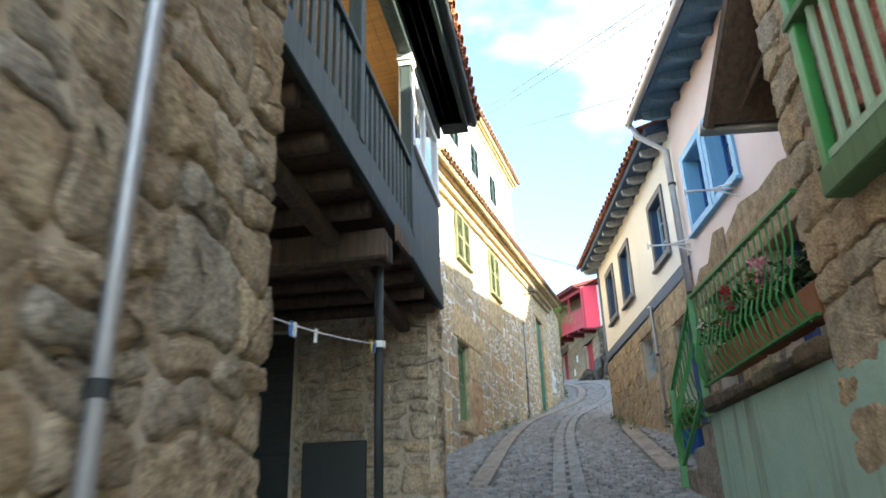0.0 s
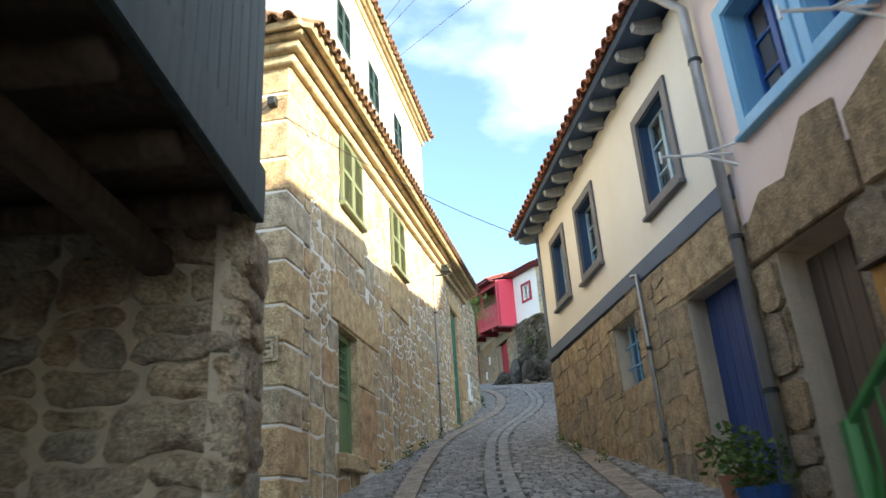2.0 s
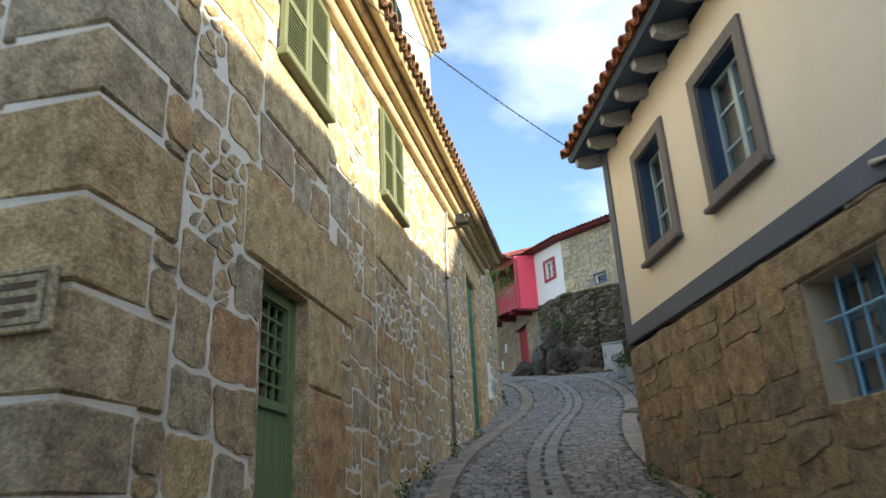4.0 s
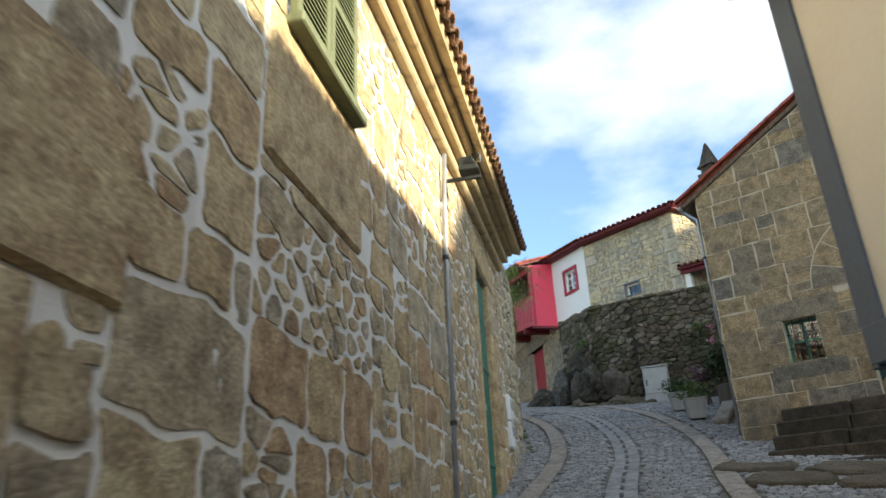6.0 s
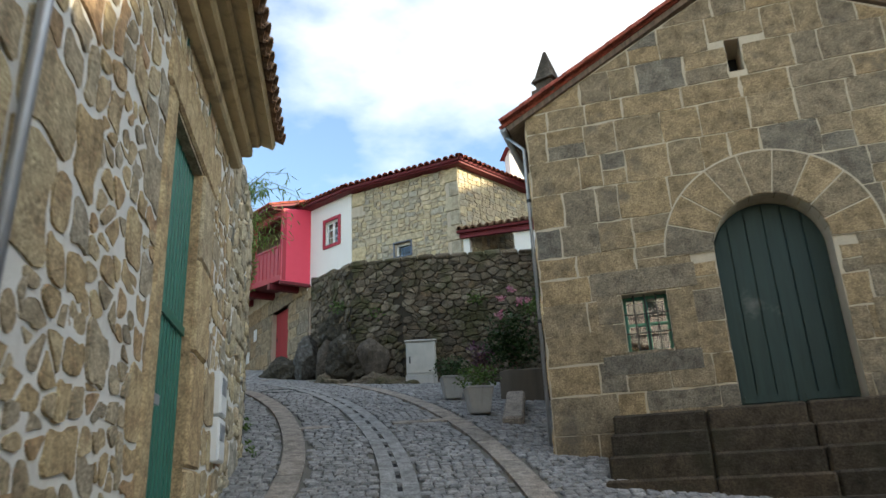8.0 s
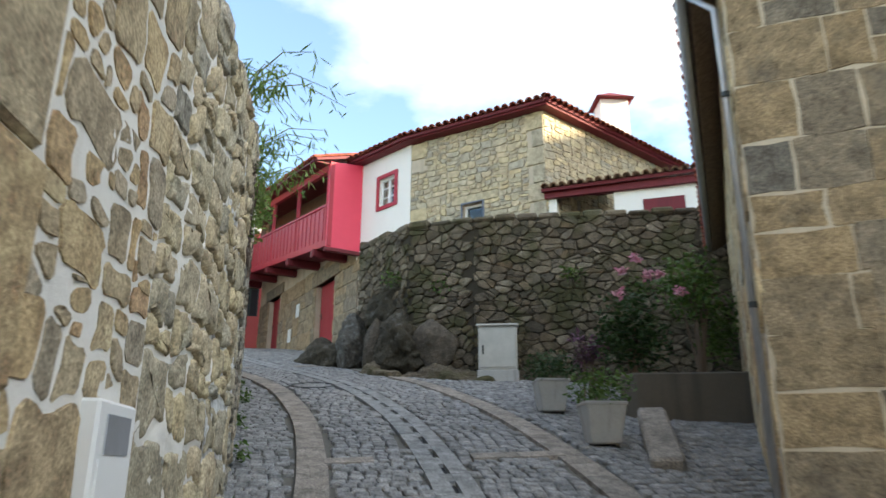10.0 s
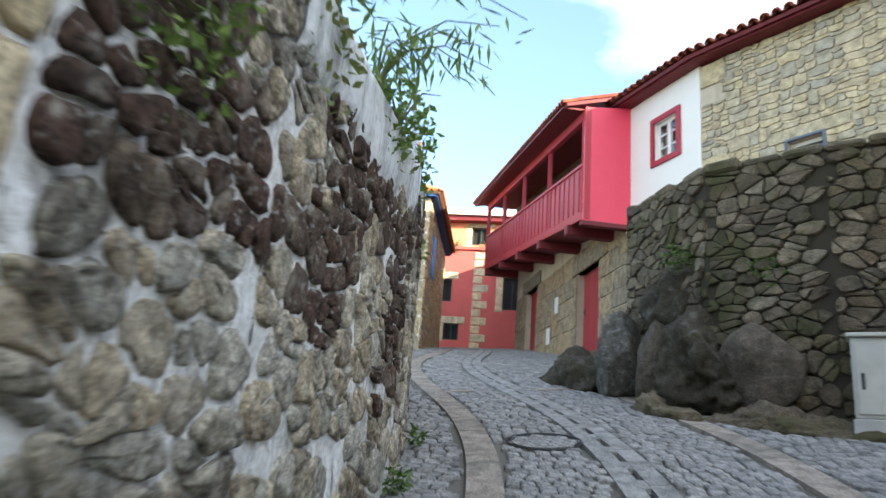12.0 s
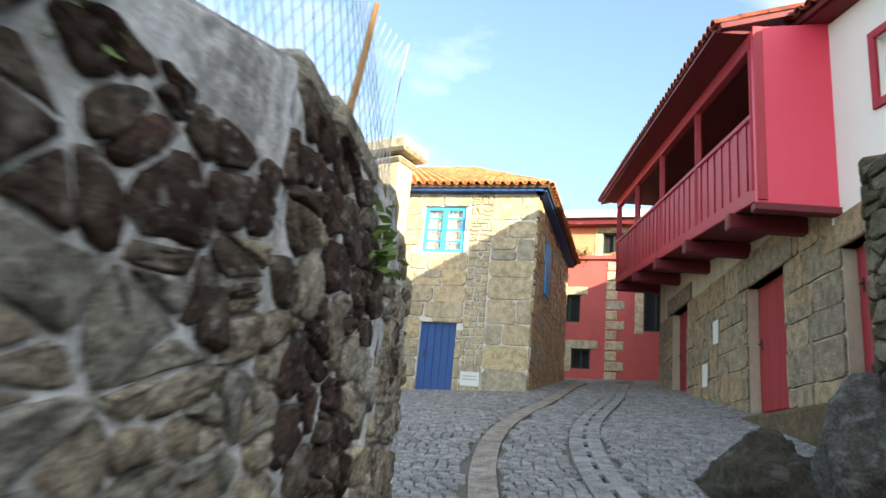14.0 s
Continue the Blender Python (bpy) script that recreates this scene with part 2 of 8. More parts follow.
BLUE_PALE = wood_mat("pale_grey_blue_paint", (0.36, 0.48, 0.56), (0.28, 0.39, 0.47), 0.55)
BLUE_SKY = wood_mat("vivid_sky_blue_paint", (0.06, 0.34, 0.78), (0.05, 0.28, 0.68), 0.5, wear=(0.2, 0.4, 0.7), wear_at=0.74)
RAFTER_PALE = wood_mat("pale_grey_rafter_paint", (0.34, 0.36, 0.37), (0.25, 0.27, 0.29), 0.65)
SOFFIT_NAVY = wood_mat("dark_blue_soffit_paint", (0.045, 0.085, 0.16), (0.03, 0.06, 0.12), 0.6)
SOFFIT_BLUE = wood_mat("blue_painted_rafter", (0.10, 0.20, 0.30), (0.07, 0.14, 0.21), 0.65)
BLUE_DEEP = wood_mat("deep_blue_door_paint", (0.026, 0.052, 0.165), (0.018, 0.036, 0.12), 0.5, wear=(0.05, 0.08, 0.18), wear_at=0.68)
GREEN_DOOR = wood_mat("sage_green_door_paint", (0.17, 0.25, 0.12), (0.12, 0.19, 0.09), 0.55, wear=(0.3, 0.3, 0.2), wear_at=0.66)
GREEN_SHUT = wood_mat("pale_green_shutter_paint", (0.165, 0.18, 0.095), (0.12, 0.135, 0.072), 0.6)
GREEN_GATE = plain_mat("green_metal_door_paint", (0.03, 0.15, 0.105), 0.5, 0.0, 0.4)
GREEN_DARK = wood_mat("dark_green_chapel_door_paint", (0.022, 0.045, 0.04), (0.015, 0.032, 0.028), 0.6)
GREEN_RAIL = plain_mat("green_rail_paint", (0.045, 0.22, 0.06), 0.4)
GREEN_MINT = wood_mat("pale_mint_paint", (0.36, 0.50, 0.36), (0.28, 0.40, 0.28), 0.6)
GREEN_WOOD = wood_mat("weathered_green_timber", (0.10, 0.19, 0.085), (0.075, 0.14, 0.06), 0.65)
SLATE_WOOD = wood_mat("dark_green_grey_timber", (0.055, 0.075, 0.07), (0.03, 0.042, 0.04), 0.6, wear=(0.11, 0.12, 0.11), wear_at=0.6)
BROWN_WOOD = wood_mat("old_brown_timber", (0.18, 0.125, 0.085), (0.09, 0.063, 0.045), 0.8)
# darker copy of the brown timber: shade under balcony and porch put into colour
SHADED_TIMBER = wood_mat("shade_darkened_timber", (0.115, 0.08, 0.056), (0.055, 0.039, 0.028), 0.85)
PINE = wood_mat("varnished_pine_boards", (0.50, 0.27, 0.09), (0.34, 0.17, 0.05), 0.45, along=(2, 22, 22))
DOOR_BROWN = wood_mat("brown_door_paint", (0.13, 0.095, 0.07), (0.09, 0.065, 0.05), 0.6)
RED = wood_mat("crimson_timber_paint", (0.42, 0.03, 0.05), (0.34, 0.022, 0.04), 0.5, wear=(0.45, 0.08, 0.09), wear_at=0.72)
RED_PANEL = plain_mat("crimson_sheet_panel", (0.72, 0.045, 0.095), 0.5, vary=0.12)
RED_DOOR = wood_mat("dull_red_door_paint", (0.33, 0.03, 0.04), (0.26, 0.022, 0.03), 0.55, wear=(0.38, 0.12, 0.12), wear_at=0.68)
# darker tone of the crimson, for floor, brackets, soffits, eaves and a door
RED_DARK = wood_mat("dark_red_tone", (0.17, 0.018, 0.025), (0.12, 0.014, 0.02), 0.6)
CREAM_TRIM = plaster_mat("ochre_cream_cornice_paint", (0.54, 0.425, 0.25), dirt=(0.17, 0.135, 0.09), dirt_at=0.5, amount=0.7, bump=0.25, scale=3)
METAL = plain_mat("galvanised_pipe", (0.42, 0.43, 0.45), 0.45, 0.6)
WHITE_PAINT = plain_mat("white_gloss_paint", (0.78, 0.78, 0.76), 0.4, vary=0.15)
CABINET = plain_mat("ivory_cabinet_paint", (0.42, 0.41, 0.36), 0.55, vary=0.25)
CABLE = plain_mat("black_cable_rubber", (0.02, 0.02, 0.022), 0.5)
IRON = plain_mat("dark_iron", (0.03, 0.035, 0.035), 0.6, 0.3)
# near-black colour stands in for the darkness inside rooms and slots
VOID = plain_mat("painted_interior_dark", (0.012, 0.012, 0.014), 0.9)
CURTAIN_REFLECTION = plaster_mat("cream_curtain_and_reflection", (0.62, 0.55, 0.42), bump=0.1)
CONCRETE = plaster_mat("cast_concrete", (0.40, 0.39, 0.36), dirt=(0.18, 0.17, 0.15), dirt_at=0.55, amount=0.6, bump=0.3, scale=3)
TERRACOTTA = plain_mat("terracotta_pot", (0.36, 0.16, 0.09), 0.8)
SLAB = stone_mat("smooth_granite_slab", [(0.235, 0.205, 0.175), (0.27, 0.235, 0.20), (0.21, 0.188, 0.162)], stain=(0.15, 0.135, 0.11), stain_at=0.64, bump=0.2)
SLAB_GREY = stone_mat("grey_granite_channel", [(0.22, 0.22, 0.215), (0.25, 0.248, 0.24), (0.20, 0.20, 0.195)], stain=(0.13, 0.125, 0.11), stain_at=0.62, bump=0.2)
CHAPEL = stone_mat("brown_ashlar_granite", [(0.235, 0.175, 0.10), (0.29, 0.215, 0.122), (0.165, 0.148, 0.117), (0.30, 0.222, 0.125), (0.135, 0.124, 0.102), (0.26, 0.197, 0.117), (0.225, 0.175, 0.108)], stain=(0.11, 0.098, 0.078), stain_at=0.57, bump=0.8, deep=0.04)
STEP = stone_mat("blackened_mossy_granite", [(0.052, 0.042, 0.03), (0.07, 0.054, 0.037), (0.042, 0.036, 0.027)], stain=(0.035, 0.034, 0.02), stain_at=0.5, bump=0.8)
STEP_PALE = stone_mat("worn_brown_rock", [(0.12, 0.098, 0.07), (0.15, 0.122, 0.088)], stain=(0.05, 0.05, 0.025), stain_at=0.5, bump=1.0, stain_scale=3.5, deep=0.06)
SETT = stone_mat("granite_sett", [(0.185, 0.183, 0.18), (0.235, 0.232, 0.226), (0.205, 0.202, 0.197), (0.265, 0.26, 0.25), (0.17, 0.167, 0.163)], stain=(0.10, 0.095, 0.08), stain_at=0.62, bump=0.35, stain_scale=0.8)
SAND = plaster_mat("sandy_grey_joint", (0.13, 0.122, 0.105), dirt=(0.07, 0.07, 0.045), bump=0.6, scale=5)
TILE = stone_mat("clay_roof_tile", [(0.30, 0.11, 0.06), (0.38, 0.15, 0.075), (0.24, 0.095, 0.06), (0.42, 0.19, 0.10)], stain=(0.07, 0.05, 0.04), stain_at=0.55, bump=0.3)
TILE_BROWN = stone_mat("old_brown_roof_tile", [(0.23, 0.13, 0.08), (0.28, 0.17, 0.10), (0.19, 0.12, 0.08)], stain=(0.06, 0.05, 0.035), stain_at=0.5, bump=0.3)
TILE_ORANGE = stone_mat("new_orange_roof_tile", [(0.58, 0.23, 0.09), (0.66, 0.28, 0.12), (0.52, 0.2, 0.08)], stain=(0.2, 0.1, 0.06), stain_at=0.68, bump=0.2)
TILE_RED = stone_mat("dark_red_roof_tile", [(0.24, 0.06, 0.04), (0.30, 0.08, 0.05), (0.20, 0.055, 0.04)], stain=(0.05, 0.03, 0.025), stain_at=0.55, bump=0.3)
LEAF = leaf_mat("mid_green_leaf", (0.05, 0.10, 0.02), (0.11, 0.17, 0.035))
LEAF_BRIGHT = leaf_mat("bright_creeper_leaf", (0.12, 0.19, 0.04), (0.20, 0.27, 0.075))
LEAF_DARK = leaf_mat("dark_green_leaf", (0.02, 0.045, 0.012), (0.05, 0.085, 0.025))
LEAF_PALE = leaf_mat("dry_pale_leaf", (0.20, 0.20, 0.07), (0.13, 0.18, 0.05))
HEATHER = leaf_mat("mauve_heather", (0.16, 0.06, 0.12), (0.10, 0.07, 0.06))
PETAL_RED = leaf_mat("red_petal", (0.45, 0.02, 0.03), (0.55, 0.04, 0.06))
PETAL_PINK = leaf_mat("pink_petal", (0.62, 0.22, 0.32), (0.70, 0.42, 0.46))
PETAL_WHITE = leaf_mat("white_petal", (0.68, 0.62, 0.58), (0.72, 0.68, 0.66))
PLASTIC_Y, PLASTIC_B = plain_mat("yellow_plastic", (0.6, 0.42, 0.05), 0.4), plain_mat("blue_plastic", (0.08, 0.2, 0.5), 0.4)
RUG = stone_mat("woven_red_rug", [(0.34, 0.13, 0.11), (0.38, 0.15, 0.12)], stain=(0.45, 0.36, 0.26), stain_at=0.52, bump=0.3, stain_scale=9)
LETTERBOX = wood_mat("varnished_oak_box", (0.42, 0.22, 0.06), (0.30, 0.15, 0.04), 0.5)
PAPER = plain_mat("white_paper", (0.7, 0.7, 0.68), 0.7, vary=0.1)
GLASS, gn, gl, gb = shade("window_glass", 0.03, spec=0.5)
gb.inputs["Base Color"].default_value = (0.9, 0.95, 0.95, 1)
gb.inputs["Transmission Weight"].default_value, gb.inputs["IOR"].default_value = 1.0, 1.5

# ---- building kit ----
rnd = random.Random(7)
BASE = {}


def thing(name, at, label="", category="", group="", kind=""):
    ob = new(name)
    ob.location = at
    BASE[ob] = Vector(at)
    return tagged(ob, label, category, group, kind)


class Mesh:
    """Collects corners and faces in world metres."""
    def __init__(self):
        self.v, self.f = [], []

    def add(self, verts, faces):
        k = len(self.v)
        self.v.extend(Vector(q) for q in verts)
        self.f.extend([tuple(i + k for i in f) for f in faces])
        return self

    def box8(self, q):
        return self.add(q, [(0, 3, 2, 1), (4, 5, 6, 7), (0, 1, 5, 4), (1, 2, 6, 5), (2, 3, 7, 6), (3, 0, 4, 7)])

    def box(self, a, b):
        (x0, y0, z0), (x1, y1, z1) = a, b
        return self.box8([(x0, y0, z0), (x1, y0, z0), (x1, y1, z0), (x0, y1, z0), (x0, y0, z1), (x1, y0, z1), (x1, y1, z1), (x0, y1, z1)])

    def beam(self, a, b, w, h, up=(0, 0, 1)):
        """A bar with a w x h section from a to b."""
        a, b = Vector(a), Vector(b)
        d = (b - a).normalized()
        u = Vector(up)
        r = d.cross(u)
        if r.length < 1e-4:
            r = d.cross(Vector((1, 0, 0)))
        r.normalize()
        t = r.cross(d).normalized()
        q = []
        for e in (a, b):
            q += [e - r * w / 2 - t * h / 2, e + r * w / 2 - t * h / 2, e + r * w / 2 + t * h / 2, e - r * w / 2 + t * h / 2]
        return self.box8(q)

    def tube(self, pts, rad, sides=8, caps=True):
        pts = [Vector(q) for q in pts]
        k, n = len(self.v), len(pts)
        prev = None
        for i, q in enumerate(pts):
            d = (pts[min(i + 1, n - 1)] - pts[max(i - 1, 0)]).normalized()
            r = d.cross(Vector((0, 0, 1)))
            if r.length < 0.05:
                r = d.cross(Vector((1, 0, 0)))
            r.normalize()
            if prev and r.dot(prev) < 0:
                r = -r
            prev = r
            t = r.cross(d)
            w = rad[i] if isinstance(rad, (list, tuple)) else rad
            for s in range(sides):
                a = 2 * math.pi * s / sides
                self.v.append(q + r * (w * math.cos(a)) + t * (w * math.sin(a)))
        for i in range(n - 1):
            for s in range(sides):
                s2 = (s + 1) % sides
                self.f.append((k + i * sides + s, k + i * sides + s2, k + (i + 1) * sides + s2, k + (i + 1) * sides + s))
        if caps:
            self.f.append(tuple(k + s for s in reversed(range(sides))))
            self.f.append(tuple(k + (n - 1) * sides + s for s in range(sides)))
        return self

    def prism(self, poly, off):
        """Extrudes a closed outline by the vector off."""
        n, off = len(poly), Vector(off)
        q = [Vector(c) for c in poly] + [Vector(c) + off for c in poly]
        return self.add(q, [tuple(range(n))[::-1], tuple(range(n, 2 * n))] + [(i, (i + 1) % n, n + (i + 1) % n, n + i) for i in range(n)])

    def data(self, name, base=Vector((0, 0, 0)), smooth=False, bevel=0.0, fix=True):
        me = bpy.data.meshes.new(name)
        me.from_pydata([tuple(q - base) for q in self.v], [], self.f)
        if fix or bevel:
            bm = bmesh.new()
            bm.from_mesh(me)
            if bevel:
                bmesh.ops.remove_doubles(bm, verts=bm.verts, dist=1e-5)
                bmesh.ops.bevel(bm, geom=[e for e in bm.edges if len(e.link_faces) == 2 and e.calc_face_angle(0) > 0.6], offset=bevel, segments=1, affect="EDGES")
            bmesh.ops.recalc_face_normals(bm, faces=bm.faces)
            bm.to_mesh(me)
            bm.free()
        if smooth:
            me.polygons.foreach_set("use_smooth", [True] * len(me.polygons))
        return me


def part(name, mesh, mat, parent, label="", smooth=False, bevel=0.0, fix=True, kind=""):
    base = BASE[parent] if parent else Vector((0, 0, 0))
    me = mesh.data(name, base, smooth, bevel, fix)
    me.materials.append(mat)
    ob = new(name, me)
    if parent:
        ob.parent = parent
    BASE[ob] = base
    return tagged(ob, label, kind=kind)


def solo(name, mesh, mat, label, category, group="", kind="", smooth=False, bevel=0.0):
    """A thing that is one mesh."""
    lo = Vector((sum(q.x for q in mesh.v) / len(mesh.v), sum(q.y for q in mesh.v) / len(mesh.v), min(q.z for q in mesh.v)))
    me = mesh.data(name, lo, smooth, bevel)
    me.materials.append(mat)
    ob = new(name, me)
    ob.location = lo
    BASE[ob] = lo
    return tagged(ob, label, category, group, kind)


def placed(name, data, m, parent):
    """Another object on a shared mesh, at the world pose m."""
    ob = new(name, data)
    ob.parent = parent
    ob.matrix_basis = Matrix.Translation(-BASE[parent]) @ m
    return ob


class Face:
    """An upright facade from plan point a to b: s metres along, z up, d outwards (to the side that out names)."""
    def __init__(self, a, b, out):
        self.a, self.b = Vector(a), Vector(b)
        self.u = (self.b - self.a).normalized()
        self.n = Vector((self.u.y, -self.u.x))
        if self.n.dot(Vector(out)) < 0:
            self.n = -self.n
        self.length = (self.b - self.a).length

    def p(self, s, z, d=0.0):
        q = self.a + self.u * s + self.n * d
        return Vector((q.x, q.y, z))

    def box(self, m, s0, s1, z0, z1, d0, d1):
        return m.box8([self.p(s0, z0, d0), self.p(s1, z0, d0), self.p(s1, z0, d1), self.p(s0, z0, d1), self.p(s0, z1, d0), self.p(s1, z1, d0), self.p(s1, z1, d1), self.p(s0, z1, d1)])

    def wall(self, s0, s1, z0, z1, holes=(), thick=0.4, front=0.0):
        """A wall with openings (s0, s1, z0, z1) that go right through it."""
        m = Mesh()
        ss = sorted({s0, s1, *[min(max(v, s0), s1) for h in holes for v in h[:2]]})
        zs = sorted({z0, z1, *[min(max(v, z0), z1) for h in holes for v in h[2:]]})
        inside = lambda s, z: any(h[0] < s < h[1] and h[2] < z < h[3] for h in holes)
        solid = lambda i, j: 0 <= i < len(ss) - 1 and 0 <= j < len(zs) - 1 and not inside((ss[i] + ss[i + 1]) / 2, (zs[j] + zs[j + 1]) / 2)
        for i in range(len(ss) - 1):
            for j in range(len(zs) - 1):
                if not solid(i, j):
                    continue
                a, b, c, e = ss[i], ss[i + 1], zs[j], zs[j + 1]
                f, k = front, front - thick
                m.add([self.p(a, c, f), self.p(b, c, f), self.p(b, e, f), self.p(a, e, f)], [(0, 1, 2, 3)])
                m.add([self.p(a, c, k), self.p(b, c, k), self.p(b, e, k), self.p(a, e, k)], [(3, 2, 1, 0)])
                for di, dj, q in ((-1, 0, ((a, c), (a, e))), (1, 0, ((b, c), (b, e))), (0, -1, ((a, c), (b, c))), (0, 1, ((a, e), (b, e)))):
                    if not solid(i + di, j + dj):
                        (x0, y0), (x1, y1) = q
                        m.add([self.p(x0, y0, f), self.p(x1, y1, f), self.p(x1, y1, k), self.p(x0, y0, k)], [(0, 1, 2, 3)])
        return m


# ---- stones ----
def clip(poly, px, pz, nx, nz):
    """Keeps the part of a flat outline where (q - p) . n >= 0."""
    out = []
    for i, (ax, az) in enumerate(poly):
        bx, bz = poly[(i + 1) % len(poly)]
        da, db = (ax - px) * nx + (az - pz) * nz, (bx - px) * nx + (bz - pz) * nz
        if da >= 0:
            out.append((ax, az))
        if (da >= 0) != (db >= 0):
            t = da / (da - db)
            out.append((ax + (bx - ax) * t, az + (bz - az) * t))
    return out


def area(poly):
    return 0.5 * sum(poly[i - 1][0] * q[1] - q[0] * poly[i - 1][1] for i, q in enumerate(poly))


def centre(poly):
    return sum(q[0] for q in poly) / len(poly), sum(q[1] for q in poly) / len(poly)


def trim(cells, holes, low=None, high=None):
    """Cuts cells away from the openings, and off below the line low and above the line high, each (s0, z0, s1, z1)."""
    out = []
    for c in cells:
        for h in holes:
            if len(c) < 3:
                break
            x0, x1, z0, z1 = min(q[0] for q in c), max(q[0] for q in c), min(q[1] for q in c), max(q[1] for q in c)
            if x1 <= h[0] or x0 >= h[1] or z1 <= h[2] or z0 >= h[3]:
                continue
            mx, mz = centre(c)
            gaps = [(h[0] - mx, (h[0], mz, -1, 0)), (mx - h[1], (h[1], mz, 1, 0)), (h[2] - mz, (mx, h[2], 0, -1)), (mz - h[3], (mx, h[3], 0, 1))]
            g = max(gaps, key=lambda k: k[0])
            c = clip(c, *g[1])
        for ln, sign in ((low, 1), (high, -1)):
            if ln and len(c) >= 3:
                dx, dz = ln[2] - ln[0], ln[3] - ln[1]
                c = clip(c, ln[0], ln[1], -dz * sign, dx * sign)
        if len(c) >= 3 and abs(area(c)) > 0.0035:
            out.append(c)
    return out


def rubble(s0, s1, z0, z1, w, h, seed=1, wild=0.75):
    """Irregular stones: cells round jittered seeds."""
    r = random.Random(seed)
    rows, cols = max(2, round((z1 - z0) / h)), max(2, round((s1 - s0) / w))
    pts = {}
    for j in range(-1, rows + 1):
        for i in range(-1, cols + 1):
            big = 1.0 if r.random() < 0.75 else 0.4
            pts[i, j] = (s0 + (i + 0.5 + (0.25 if j % 2 else -0.25) + (r.random() - 0.5) * wild * big) * w, z0 + (j + 0.5 + (r.random() - 0.5) * wild * 0.8) * h)
    cells = []
    for (i, j), (x, z) in pts.items():
        if not (0 <= i < cols and 0 <= j < rows):
            continue
        c = [(s0, z0), (s1, z0), (s1, z1), (s0, z1)]
        for di in (-2, -1, 0, 1, 2):
            for dj in (-2, -1, 0, 1, 2):
                o = pts.get((i + di, j + dj))
                if o and (di or dj) and len(c) >= 3:
                    nx, nz = (x - o[0]) / (w * w), (z - o[1]) / (h * h)
                    c = clip(c, (x + o[0]) / 2, (z + o[1]) / 2, nx, nz)
        if len(c) >= 3:
            cells.append(c)
    return cells


def blocks(s0, s1, z0, z1, w, h, seed=1, warp=0.035, fine=0.11):
    """Roughly squared stones of mixed sizes: a rectangle split again and again, then bent by noise."""
    r = random.Random(seed)
    rects, todo = [], [(s0, s1, z0, z1)]
    while todo:
        a, b, c, d = todo.pop()
        u, v = (b - a) / (w * r.uniform(0.75, 1.75)), (d - c) / (h * r.uniform(0.75, 1.75))
        if max(u, v) <= 1.0:
            rects.append((a, b, c, d))
        elif u * r.uniform(0.8, 1.25) > v:
            m = a + (b - a) * r.uniform(0.32, 0.68)
            todo += [(a, m, c, d), (m, b, c, d)]
        else:
            m = c + (d - c) * r.uniform(0.32, 0.68)
            todo += [(a, b, c, m), (a, b, m, d)]
    def bend(x, z):
        q = Vector((x, z, seed * 3.7))
        e = 1.0 if s0 + 0.03 < x < s1 - 0.03 else 0.0
        return (x + e * warp * (1.3 * noise.noise(q * 2.6) + 0.9 * noise.noise(q * 7.0)), z + warp * (1.3 * noise.noise(q * 2.6 + Vector((9, 4, 0))) + 0.9 * noise.noise(q * 7.0 + Vector((5, 8, 0)))))
    cells = []
    for a, b, c, d in rects:
        pts = []
        for x0, y0, x1, y1 in ((a, c, b, c), (b, c, b, d), (b, d, a, d), (a, d, a, c)):
            n = max(1, round(math.hypot(x1 - x0, y1 - y0) / fine))
            pts += [bend(x0 + (x1 - x0) * k / n, y0 + (y1 - y0) * k / n) for k in range(n)]
        cells.append(pts)
    return cells


def courses(s0, s1, z0, z1, h, w, seed=1, skew=0.012, slope=0.0):
    """Squared stones in courses of uneven height and length."""
    r = random.Random(seed)
    cells, z = [], z0
    while z < z1 - 0.05:
        k = min(h * r.uniform(0.75, 1.3), z1 - z)
        if z1 - z - k < 0.5 * h:
            k = z1 - z
        s = s0
        while s < s1 - 0.02:
            q = w * r.uniform(0.5, 1.6)
            if s1 - s - q < 0.4 * w:
                q = s1 - s
            j = lambda: r.uniform(-skew, skew)
            parts = [(z, z + k)] if r.random() > 0.12 or k < 0.26 else [(z, z + k * 0.48), (z + k * 0.48, z + k)]
            for a, b in parts:
                cells.append([(s + j(), a + slope * (s - s0) + j()), (s + q + j(), a + slope * (s + q - s0) + j()), (s + q + j(), b + slope * (s + q - s0) + j()), (s + j(), b + slope * (s - s0) + j())])
            s += q
        z += k
    return cells


